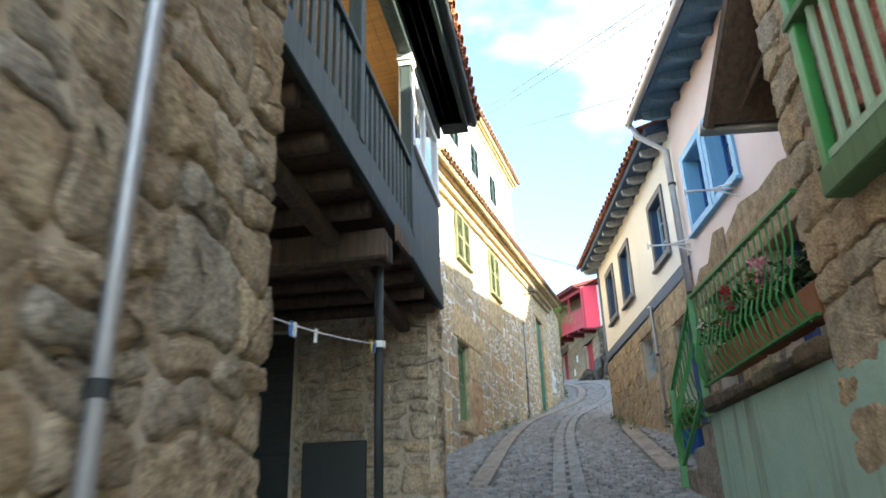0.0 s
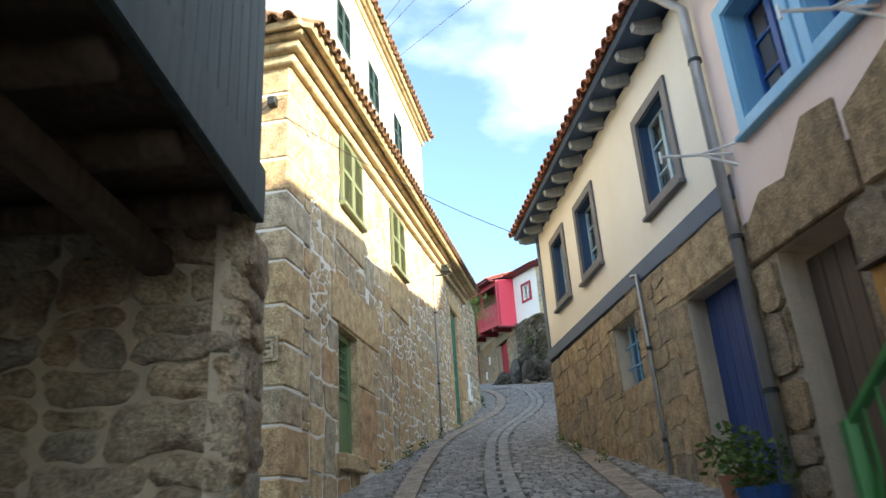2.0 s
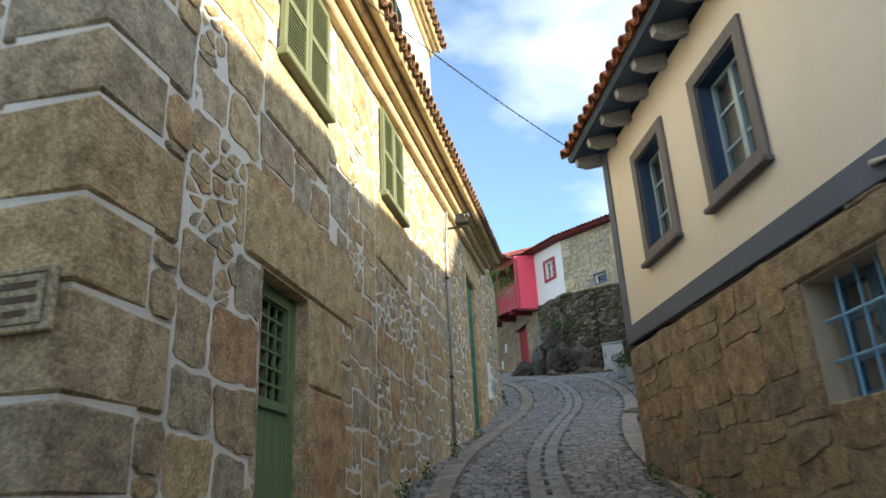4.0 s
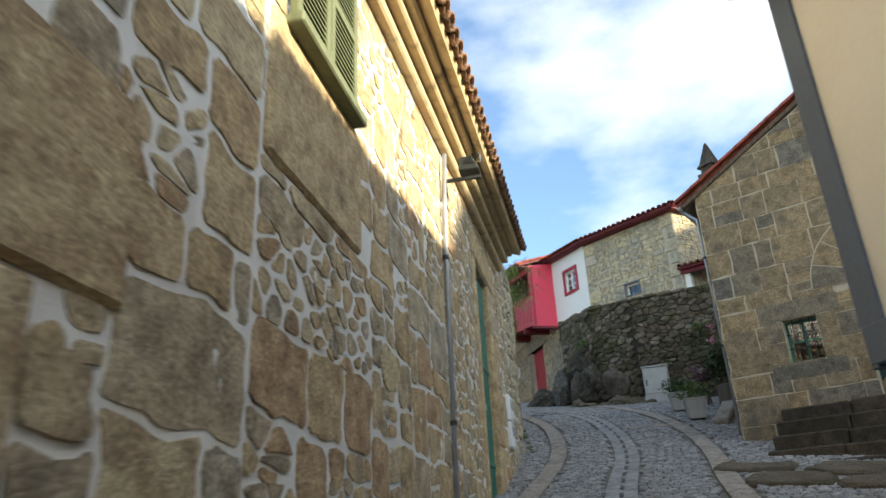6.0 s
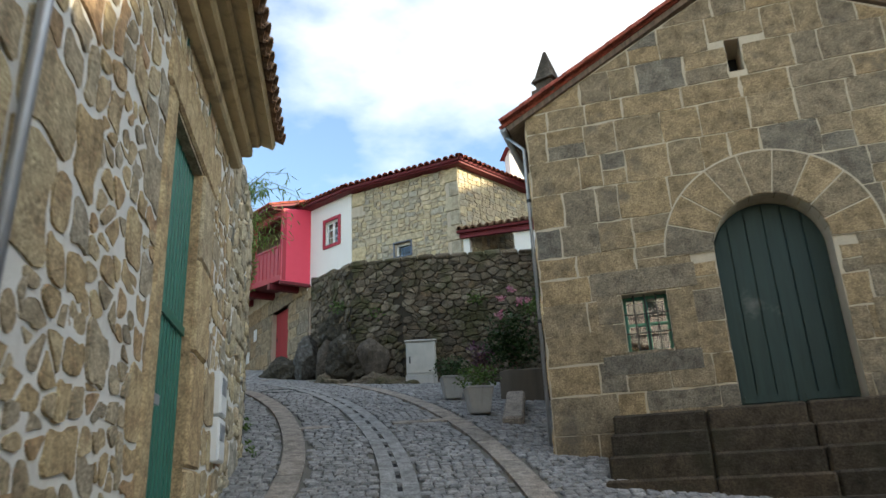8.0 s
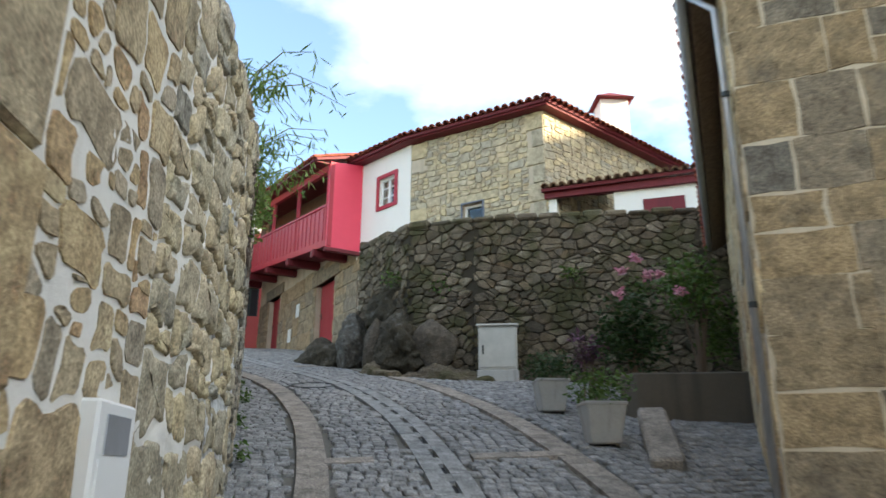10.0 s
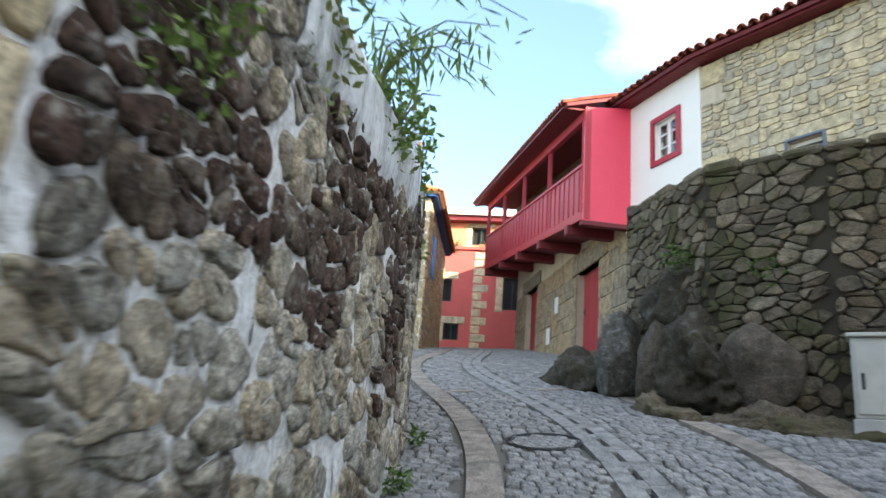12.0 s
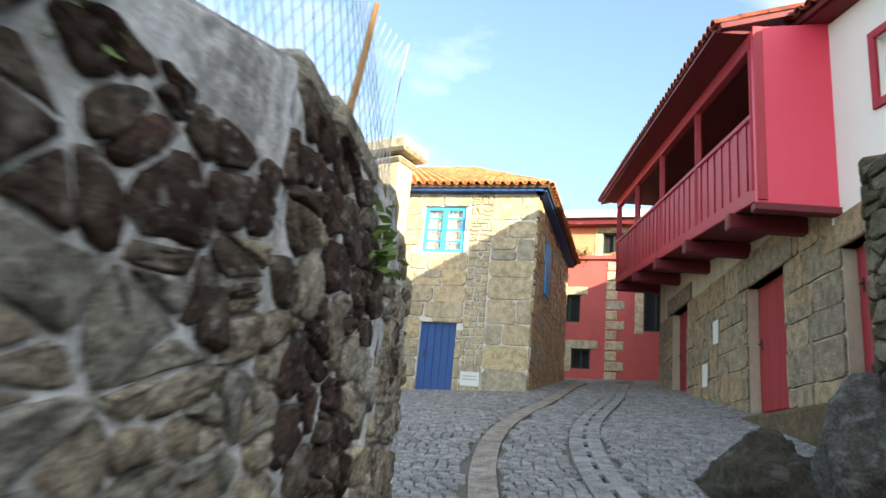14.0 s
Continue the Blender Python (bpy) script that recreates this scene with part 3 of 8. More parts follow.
def pebble(m, face, cell, gap, proud, r, soft=0.3, rings=2, back=-0.015):
    """One stone with eased corners, rounded edges and an uneven front."""
    if area(cell) < 0:
        cell = cell[::-1]
    cx, cz = centre(cell)
    size = math.sqrt(abs(area(cell)))
    c = []
    for x, z in cell:
        far = max(0.01, math.hypot(x - cx, z - cz))
        keep = max(0.3, 1 - gap * r.uniform(0.7, 1.5) / far)
        c.append((cx + (x - cx) * keep, cz + (z - cz) * keep))
    out = []
    for i, (x, z) in enumerate(c):
        px, pz = c[i - 1]
        nx, nz = c[(i + 1) % len(c)]
        la, lb = math.hypot(px - x, pz - z), math.hypot(nx - x, nz - z)
        if la < 0.012:
            continue
        bendy = abs((px - x) * (nz - z) - (pz - z) * (nx - x)) / max(1e-6, la * lb)
        cut = min(soft * size, 0.42 * la, 0.42 * lb) if bendy > 0.45 else 0.0
        jit = min(0.06 * size, 0.02)
        if lb < 0.012 or cut < 0.004:
            out.append((x, z))
        else:
            out.append((x + (px - x) * cut / la, z + (pz - z) * cut / la))
            out.append((x + (nx - x) * cut / lb, z + (nz - z) * cut / lb))
        if lb > 0.14:
            out.append(((x + nx) / 2 + r.uniform(-jit, jit), (z + nz) / 2 + r.uniform(-jit, jit)))
    c, k = out, len(out)
    if k < 4:
        return
    lift = proud * r.uniform(0.55, 1.25)
    tx, tz = r.uniform(-0.2, 0.2) * proud / size, r.uniform(-0.2, 0.2) * proud / size
    layers = [(1.0, back, 0.0), (0.96, lift * 0.6, 0.012), (0.84, lift, 0.018)] if rings == 3 else [(1.0, back, 0.0), (1 - min(0.07, 0.01 / size), lift, 0.006)]
    if rings == 4:
        layers = [(1.0, back, 0.0), (0.97, lift * 0.5, 0.01), (0.88, lift, 0.015), (0.68, lift * 1.1, 0.02), (0.38, lift * 1.15, 0.02)]
    k0 = len(m.v)
    for q, d, wob in layers:
        for x, z in c:
            e = r.uniform(-wob, wob) * min(1, size * 2.2)
            m.v.append(face.p(cx + (x - cx) * q + e, cz + (z - cz) * q + e * 0.7, d + (tx * (x - cx) + tz * (z - cz) if d > 0 else 0) + (r.uniform(-0.2, 0.2) * lift * (1.5 if rings == 4 else 1) if d > 0 else 0)))
    for a in range(len(layers) - 1):
        for i in range(k):
            i2 = (i + 1) % k
            m.f.append((k0 + a * k + i, k0 + a * k + i2, k0 + (a + 1) * k + i2, k0 + (a + 1) * k + i))
    top = k0 + (len(layers) - 1) * k
    if rings >= 3:
        m.v.append(face.p(cx, cz, lift * r.uniform(1.0, 1.18)))
        t = len(m.v) - 1
        m.f.extend([(top + i, top + (i + 1) % k, t) for i in range(k)])
    else:
        m.f.append(tuple(range(top, top + k)))


def masonry(face, cells, parent, mat, gap=0.02, proud=0.03, near=None, limit=300, soft=0.22, rings=2, seed=3, smooth=False, name="stone"):
    """The stones of one wall: those nearest to the stretch near (s, z) as parts of their own, the rest joined."""
    r = random.Random(seed)
    if near:
        cells = sorted(cells, key=lambda c: (centre(c)[0] - near[0]) ** 2 + (centre(c)[1] - near[1]) ** 2)
    rest = Mesh()
    for i, c in enumerate(cells):
        m = Mesh() if i < limit else rest
        pebble(m, face, c, gap, proud, r, soft, rings)
        if i < limit and m.f:
            part(name, m, mat(*centre(c)) if callable(mat) else mat, parent, smooth=smooth, fix=False)
    if rest.f:
        part("stonework", rest, mat(0, 0) if callable(mat) else mat, parent, smooth=smooth, fix=False, kind="stuff")


def broken(cells, share, seed):
    """Some of the stones split in two or three."""
    r = random.Random(seed)
    out = []
    for c in cells:
        bits = [c]
        for _ in range(2):
            if r.random() < share:
                q = bits.pop()
                x, z = centre(q)
                a = r.uniform(0, math.pi)
                n = (math.cos(a), math.sin(a))
                x, z = x + r.uniform(-0.03, 0.03), z + r.uniform(-0.03, 0.03)
                bits += [h for h in (clip(q, x, z, n[0], n[1]), clip(q, x, z, -n[0], -n[1])) if len(h) >= 3 and abs(area(h)) > 0.003]
                if not bits:
                    break
        out += bits
    return out


def mortar_skin(F, s0, s1, z0, z1, parent, mat, base=0.004, amp=0.008, step=0.04, holes=(), low=None, seed=0.0, top=None):
    """Pointing trowelled unevenly round the stones."""
    m = Mesh()
    ns, nz = max(1, round((s1 - s0) / step)), max(1, round((z1 - z0) / step))
    for j in range(nz + 1):
        for i in range(ns + 1):
            x, z = s0 + (s1 - s0) * i / ns, z0 + (z1 - z0) * j / nz
            if top:
                z = min(z, top[0] + (top[1] - top[0]) * (x - s0) / (s1 - s0))
            q = Vector((x, z, seed))
            m.v.append(F.p(x, z, base + amp * (noise.noise(q * 3.5) + 0.7 * noise.noise(q * 9) + 0.45 * noise.noise(q * 23))))
    for j in range(nz):
        for i in range(ns):
            x, z = s0 + (s1 - s0) * (i + 0.5) / ns, z0 + (z1 - z0) * (j + 0.5) / nz
            if any(a - step / 2 < x < b + step / 2 and c - step / 2 < z < d + step / 2 for a, b, c, d in holes):
                continue
            k = j * (ns + 1) + i
            m.f.append((k, k + 1, k + ns + 2, k + ns + 1))
    a, b = F.p(0, 0), F.p(1, 0)
    if (b - a).cross(Vector((0, 0, 1))).dot(F.p(0, 0, 1) - a) < 0:
        m.f = [f[::-1] for f in m.f]
    part("pointing", m, mat, parent, smooth=True, fix=False)


# ---- roofs ----
def barrel(length, r0, r1, thick=0.014, sides=6):
    """A half-round roof tile along +y, hollow side down."""
    m = Mesh()
    for y, rr in ((0, r0), (length, r1)):
        for t in (0, thick):
            for k in range(sides + 1):
                a = math.pi * k / sides
                m.v.append(Vector(((rr - t) * math.cos(a), y, (rr - t) * math.sin(a))))
    n = sides + 1
    for k in range(sides):
        m.f += [(k, k + 1, 2 * n + k + 1, 2 * n + k), (n + k + 1, n + k, 3 * n + k, 3 * n + k + 1), (k + 1, k, n + k, n + k + 1), (2 * n + k, 2 * n + k + 1, 3 * n + k + 1, 3 * n + k)]
    m.f += [(0, 2 * n, 3 * n, n), (n - 1, 2 * n - 1, 4 * n - 1, 3 * n - 1)]
    return m


BARREL = barrel(0.44, 0.088, 0.078)


def tile_slope(parent, e0, e1, r0, r1, mat, pitch=0.2, loose=300, under=True, slab=0.07, slabmat=None):
    """A tiled slope from the eave e0-e1 up to the ridge r0-r1: a boarded slab, and barrel tiles in columns."""
    e0, e1, r0, r1 = Vector(e0), Vector(e1), Vector(r0), Vector(r1)
    up = ((r0 - e0) + (r1 - e1)).normalized()
    nrm = (e1 - e0).cross(up).normalized()
    if nrm.z < 0:
        nrm = -nrm
    if slab:
        m = Mesh()
        m.box8([e0 - nrm * slab, e1 - nrm * slab, r1 - nrm * slab, r0 - nrm * slab, e0, e1, r1, r0])
        part("roof_deck", m, slabmat or BROWN_WOOD, parent)
    shared = BARREL.data("roof_tile", fix=True)
    shared.materials.append(mat)
    rest = Mesh()
    cols = max(1, round((e1 - e0).length / pitch))
    count = 0
    for i in range(cols):
        f = (i + 0.5) / cols
        a, b = e0.lerp(e1, f), r0.lerp(r1, f)
        d = (b - a)
        ln = d.length
        if ln < 0.3:
            continue
        d.normalize()
        xa = d.cross(nrm).normalized()
        k = 0
        y = -0.07
        while y < ln - 0.1:
            q = a + d * y + nrm * (0.012 + rnd.uniform(0, 0.012)) + xa * rnd.uniform(-0.008, 0.008)
            tilt = 0.03
            dd = (d + nrm * tilt * 0.6).normalized()
            zz = xa.cross(dd).normalized()
            mt = Matrix(((xa.x, dd.x, zz.x, q.x), (xa.y, dd.y, zz.y, q.y), (xa.z, dd.z, zz.z, q.z), (0, 0, 0, 1)))
            if k < 2 and count < loose:
                placed("roof_tile", shared, mt, parent)
                count += 1
            else:
                rest.add([mt @ v for v in BARREL.v], BARREL.f)
            # the channel between two columns, hollow side up
            if i < cols - 1:
                q2 = q + xa * 0.0 + (e1 - e0).normalized() * ((e1 - e0).length / cols / 2)
                m2 = Matrix(((xa.x, dd.x, -zz.x, q2.x), (xa.y, dd.y, -zz.y, q2.y), (xa.z, dd.z, -zz.z, q2.z + 0.075), (0, 0, 0, 1)))
                rest.add([m2 @ v for v in BARREL.v], BARREL.f)
            y += 0.36
            k += 1
    if rest.f:
        part("roof_tiles", rest, mat, parent, fix=False, kind="stuff", smooth=False)


# ---- windows and doors ----
def window(parent, F, s0, s1, z0, z1, frame_mat, depth=-0.14, cols=2, rows=3, bar=0.03, rail=0.06, curtain=True, name="window", surround=None, sw=0.11, proud=0.035, mid=True, room=0.5, sill=True):
    """A framed window in an opening: casing, glazing bars, panes, and a near-black sheet for the dark room behind it.
    """
    m = Mesh()
    F.box(m, s0, s0 + rail, z0, z1, depth - 0.05, depth)
    F.box(m, s1 - rail, s1, z0, z1, depth - 0.05, depth)
    F.box(m, s0 + rail, s1 - rail, z0, z0 + rail, depth - 0.05, depth)
    F.box(m, s0 + rail, s1 - rail, z1 - rail, z1, depth - 0.05, depth)
    if mid:
        c = (s0 + s1) / 2
        F.box(m, c - rail * 0.7, c + rail * 0.7, z0 + rail, z1 - rail, depth - 0.045, depth + 0.008)
    w = part(name, m, frame_mat, parent)
    for i in range(1, cols):
        x = s0 + (s1 - s0) * i / cols
        if not (mid and abs(x - (s0 + s1) / 2) < 0.01):
            g = Mesh()
            F.box(g, x - bar / 2, x + bar / 2, z0 + rail, z1 - rail, depth - 0.04, depth - 0.005)
            part("glazing_bar", g, frame_mat, w)
    for j in range(1, rows):
        z = z0 + (z1 - z0) * j / rows
        g = Mesh()
        F.box(g, s0 + rail, s1 - rail, z - bar / 2, z + bar / 2, depth - 0.04, depth - 0.006)
        part("glazing_bar", g, frame_mat, w)
    for i in range(cols):
        for j in range(rows):
            g = Mesh()
            F.box(g, max(s0 + rail * 0.8, s0 + (s1 - s0) * i / cols), min(s1 - rail * 0.8, s0 + (s1 - s0) * (i + 1) / cols), max(z0 + rail * 0.8, z0 + (z1 - z0) * j / rows), min(z1 - rail * 0.8, z0 + (z1 - z0) * (j + 1) / rows), depth - 0.028, depth - 0.022)
            o = part("pane", g, GLASS, w)
            o.visible_shadow = False
    # pleated cream sheets: cloth, and on the white house painted pane reflections
    if curtain:
        g = Mesh()
        for side in ((s0, s0 + (s1 - s0) * 0.47), (s1 - (s1 - s0) * 0.47, s1)):
            n = 14
            a, b = side
            pts = [(a + (b - a) * k / n, depth - 0.13 + 0.018 * math.sin(k * 1.9)) for k in range(n + 1)]
            g.add([F.p(x, z, d) for x, d in pts for z in (z0, z1)], [(2 * k, 2 * k + 2, 2 * k + 3, 2 * k + 1) for k in range(n)])
        part("curtain", g, CURTAIN_REFLECTION, w)
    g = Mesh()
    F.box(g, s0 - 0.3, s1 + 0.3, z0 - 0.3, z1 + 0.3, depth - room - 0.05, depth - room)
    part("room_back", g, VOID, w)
    if surround:
        g = Mesh()
        F.box(g, s0 - sw, s0, z0 - sw, z1 + sw, 0.0, proud)
        F.box(g, s1, s1 + sw, z0 - sw, z1 + sw, 0.0, proud)
        F.box(g, s0, s1, z1, z1 + sw, 0.0, proud)
        F.box(g, s0, s1, z0 - sw, z0, 0.0, proud)
        part("surround", g, surround, w, bevel=0.006)
        if sill:
            g = Mesh()
            F.box(g, s0 - sw - 0.02, s1 + sw + 0.02, z0 - sw - 0.045, z0 - sw, 0.0, proud + 0.05)
            part("sill", g, surround, w, bevel=0.008)
    return w


def plank_door(parent, F, s0, s1, z0, z1, mat, depth=-0.16, boards=6, name="door", frame_mat=None, handle=True, label=""):
    m = Mesh()
    F.box(m, s0, s1, z0, z1, depth - 0.05, depth - 0.02)
    d = part(name, m, mat, parent, label)
    w = (s1 - s0) / boards
    for i in range(boards):
        g = Mesh()
        F.box(g, s0 + i * w + 0.004, s0 + (i + 1) * w - 0.004, z0 + 0.01, z1, depth - 0.018, depth + rnd.uniform(0, 0.004))
        part("board", g, mat, d, bevel=0.004)
    if handle:
        g = Mesh()
        F.box(g, s1 - 0.14, s1 - 0.10, z0 + 0.95, z0 + 1.12, depth, depth + 0.012)
        g.tube([F.p(s1 - 0.12, z0 + 1.04, depth), F.p(s1 - 0.12, z0 + 1.04, depth + 0.06), F.p(s1 - 0.22, z0 + 1.04, depth + 0.06)], 0.009, 6)
        part("handle", g, IRON, d)
    return d


def shutters(parent, F, s0, s1, z0, z1, mat, d=0.02, slats=20):
    """A pair of closed louvred shutters."""
    sh = None
    for a, b in ((s0, (s0 + s1) / 2 - 0.005), ((s0 + s1) / 2 + 0.005, s1)):
        m = Mesh()
        r = 0.06
        F.box(m, a, a + r, z0, z1, d, d + 0.04)
        F.box(m, b - r, b, z0, z1, d, d + 0.04)
        for z in (z0, (z0 + z1) / 2 - 0.03, z1 - r):
            F.box(m, a + r, b - r, z, z + r, d, d + 0.04)
        F.box(m, a + r, b - r, z0, z1, d - 0.012, d - 0.004)
        sh = part("shutter", m, mat, parent)
        n = slats
        for k in range(n):
            z = z0 + r + (z1 - z0 - r - 0.04) * (k + 0.5) / n
            if abs(z - (z0 + z1) / 2) < 0.05:
                continue
            g = Mesh()
            g.box8([F.p(a + r, z - 0.018, d + 0.034), F.p(b - r, z - 0.018, d + 0.034), F.p(b - r, z + 0.016, d + 0.004), F.p(a + r, z + 0.016, d + 0.004), F.p(a + r, z - 0.011, d + 0.036), F.p(b - r, z - 0.011, d + 0.036), F.p(b - r, z + 0.023, d + 0.006), F.p(a + r, z + 0.023, d + 0.006)])
            part("slat", g, mat, sh, fix=False)


def pipe(name, pts, rad, mat, label, F=None, clamps=()):
    t = thing(name, pts[-1], label, "downpipe")
    part("pipe", Mesh().tube(pts, rad, 10), mat, t, smooth=True)
    for c in clamps:
        part("clamp", Mesh().tube([Vector(c) - Vector((0, 0, 0.02)), Vector(c) + Vector((0, 0, 0.02))], rad * 1.25, 10), IRON if mat is METAL else mat, t)
    return t


def leaves(m, at, spread, count, size, r, drop=0.0):
    """Scatters small folded leaves round a point."""
    at = Vector(at)
    for _ in range(count):
        q = Vector((r.gauss(0, 1), r.gauss(0, 1), r.gauss(0, 1)))
        q = q.normalized() * (r.random() ** 0.45)
        c = at + Vector((q.x * spread[0], q.y * spread[1], q.z * spread[2] - drop * r.random()))
        a, b = r.uniform(0, 6.28), r.uniform(-0.9, 0.9)
        d = Vector((math.cos(a) * math.cos(b), math.sin(a) * math.cos(b), math.sin(b)))
        w = d.cross(Vector((r.uniform(-1, 1), r.uniform(-1, 1), 1))).normalized()
        n = d.cross(w)
        s = size * r.uniform(0.6, 1.3)
        m.add([c, c + d * s * 0.5 + w * s * 0.28 + n * s * 0.06, c + d * s, c + d * s * 0.5 - w * s * 0.28 + n * s * 0.06], [(0, 1, 2), (0, 2, 3)])


# ---- ground and road ----
GROUND = [(-30, -6.6), (0, 0), (8, 1.75), (13.5, 2.95), (19, 4.15), (22.65, 4.9), (25.6, 5.6), (28.7, 6.5), (32.2, 7.4), (37.6, 8.6), (40, 9.15), (46, 10.3), (53, 11.4), (60, 12.4), (90, 13.0)]
GY, GZ = [q[0] for q in GROUND], [q[1] for q in GROUND]
MID = [(-4, 0.9), (0, 0.2), (4, -0.65), (8, -1.5), (14.3, -2.7), (18.7, -3.3), (22.6, -3.3), (26, -3.07), (28.8, -3.4), (31, -3.88), (33.8, -4.85), (36.9, -6.6), (38.75, -7.6), (40.7, -8.2), (43.8, -8.8), (50, -10.5), (56, -12.0)]
fine_y = np.linspace(-30, 90, 481)
fine_z = np.convolve(np.pad(np.interp(fine_y, GY, GZ), 6, mode="edge"), np.ones(13) / 13, mode="valid")
fine_m = np.convolve(np.pad(np.interp(fine_y, [q[0] for q in MID], [q[1] for q in MID]), 6, mode="edge"), np.ones(13) / 13, mode="valid")


def gz(y):
    return float(np.interp(y, fine_y, fine_z))


def mid(y):
    return float(np.interp(y, fine_y, fine_m))


def on_road(y, off, lift=0.0):
    """The road's surface at off metres right of its middle line."""
    dx = mid(y + 0.2) - mid(y - 0.2)
    t = Vector((dx, 0.4)).normalized()
    q = Vector((mid(y), y)) + Vector((t.y, -t.x)) * off
    return Vector((q.x, q.y, gz(q.y) + lift))


gm = Mesh()
gys = [-400, -120] + [float(v) for v in np.arange(-30, 91, 1.5)] + [160, 500]
gxs = [-500, -120, -40, -14, -8, -4, 0, 4, 8, 14, 40, 120, 500]
gm.v = [Vector((x, y, gz(min(max(y, -30), 90)) - 0.035)) for y in gys for x in gxs]
nx = len(gxs)
gm.f = [(j * nx + i, j * nx + i + 1, (j + 1) * nx + i + 1, (j + 1) * nx + i) for j in range(len(gys) - 1) for i in range(nx - 1)]
ground = part("ground", gm, SAND, None, "dark sandy earth between the paving setts of the sloping lane", smooth=True, kind="structure")


# ---- house with the timber balcony, west side ----
def balcony_house():
    h = thing("balcony_house", (-4.0, 4.0, gz(4)), "granite house with a dark green timber balcony over a shaded recess", "house")
    near = Face((-0.35, -3.2), (-1.43, 2.1), (1, 0))
    L = near.length
    m = near.wall(0, L, -2.5, 6.6, thick=0.6, front=-0.006)
    near.box(m, L - 0.62, L, -0.5, 3.6, -0.8, -0.006)
    w = part("wall", m, MORTAR_TAN, h)
    cells = blocks(0, L, -1.2, 3.9, 0.40, 0.25, 11, 0.07, 0.08)
    cells = [c for c in cells if centre(c)[0] > L - 4.2]
    masonry(near, cells, w, GRANITE_NEAR, gap=0.006, proud=0.03, near=(L, 1.8), limit=240, soft=0.14, rings=4, seed=5, smooth=True)
    mortar_skin(near, L - 4.2, L - 0.02, -0.9, 3.9, w, MORTAR_TAN, 0.006, 0.012, 0.035, seed=2.0)
    end = Face((-1.43, 2.1), (-2.2, 2.25), (0, 1))
    masonry(end, blocks(0, 0.62, -0.2, 3.7, 0.4, 0.3, 12, 0.04), w, GRANITE_NEAR, gap=0.02, proud=0.04, soft=0.2, rings=3, limit=40)
    # pier that faces down the lane, and the wall that slants away behind it
    pier = Face((-2.78, 7.55), (-5.6, 6.95), (0, -1))
    m = pier.wall(0.03, 5.0, 0.5, 3.92, holes=[(1.7, 2.5, 0.4, 3.7)], thick=0.5, front=-0.004)
    back = Face((-2.78, 7.55), (-4.8, 10.6), (1, 0))
    back.box(m, 0.45, back.length, 0.5, 6.4, -0.5, -0.03)
    back.box(m, 0.0, 0.5, 0.5, 3.9, -0.12, -0.03)
    w2 = part("wall", m, MORTAR_TAN, h)
    masonry(pier, trim(blocks(0, 1.66, 0.9, 3.86, 0.46, 0.26, 21, 0.05), []), w2, GRANITE_NEAR, gap=0.008, proud=0.035, soft=0.2, rings=4, limit=120, smooth=True)
    mortar_skin(pier, 0.02, 1.64, 0.9, 3.86, w2, MORTAR_TAN, 0.008, 0.012, 0.035, seed=3.0)
    masonry(back, blocks(0, back.length, 1.2, 6.3, 0.55, 0.35, 22, 0.05), w2, GRANITE_NEAR, gap=0.016, proud=0.05, soft=0.2, rings=3, near=(0, 3), limit=120)
    flank = Face(pier.p(0.03, 0, 0.0).xy, pier.p(0.03, 0, -0.5).xy, (1, 0))
    masonry(flank, blocks(-0.03, 0.5, 1.1, 3.9, 0.42, 0.26, 23, 0.04), w2, GRANITE_NEAR, gap=0.008, proud=0.03, soft=0.2, rings=4, limit=40, smooth=True)
    mortar_skin(flank, 0.0, 0.5, 1.1, 3.9, w2, MORTAR_TAN, 0.008, 0.012, 0.035, seed=4.0)
    # recess: back wall, dark louvred doorway, floor slab
    m = Mesh()
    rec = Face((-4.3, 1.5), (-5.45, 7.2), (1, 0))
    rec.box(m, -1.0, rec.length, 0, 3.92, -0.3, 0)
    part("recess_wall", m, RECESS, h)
    m = Mesh()
    pier.box(m, 1.7, 2.5, 0.8, 3.7, -0.2, -0.14)
    # brown render skin inside the recess, in the same shade-darkened tone
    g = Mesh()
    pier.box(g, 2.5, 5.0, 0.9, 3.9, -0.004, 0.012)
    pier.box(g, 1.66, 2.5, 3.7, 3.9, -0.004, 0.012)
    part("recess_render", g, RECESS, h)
    d = part("door", m, IRON, h, "black louvred door in deep shade")
    for k in range(27):
        g = Mesh()
        pier.box(g, 1.74, 2.46, 0.9 + k * 0.1, 0.95 + k * 0.1, -0.14, -0.11)
        part("louvre", g, IRON, d, fix=False)
    # balcony
    B = Face((-1.7, 2.0), (-2.73, 7.57), (1, 0.2))
    Lb = B.length
    floor = 3.88
    m = Mesh()
    B.box(m, -2.0, Lb, floor + 0.02, floor + 0.06, -3.7, -0.02)
    part("balcony_floor", m, SHADED_TIMBER, h)
    for k in range(14):
        g = Mesh()
        s = -1.6 + k * 0.54
        g.tube([B.p(s, floor - 0.08, -2.6), B.p(s, floor - 0.08 + rnd.uniform(-0.02, 0.02), -1.2), B.p(s, floor - 0.08, -0.06)], 0.075, 8)
        part("joist", g, SHADED_TIMBER, h, smooth=True)
    for s in (2.9, 3.05):
        g = Mesh()
        B.box(g, s, s + 0.13, floor - 0.42, floor - 0.17, -2.6, 0.02)
        part("beam", g, SHADED_TIMBER, h, bevel=0.02)
    g = Mesh()
    B.box(g, -2.0, Lb, floor - 0.3, floor - 0.17, -0.5, -0.36)
    part("beam", g, SHADED_TIMBER, h, bevel=0.02)
    g = Mesh()
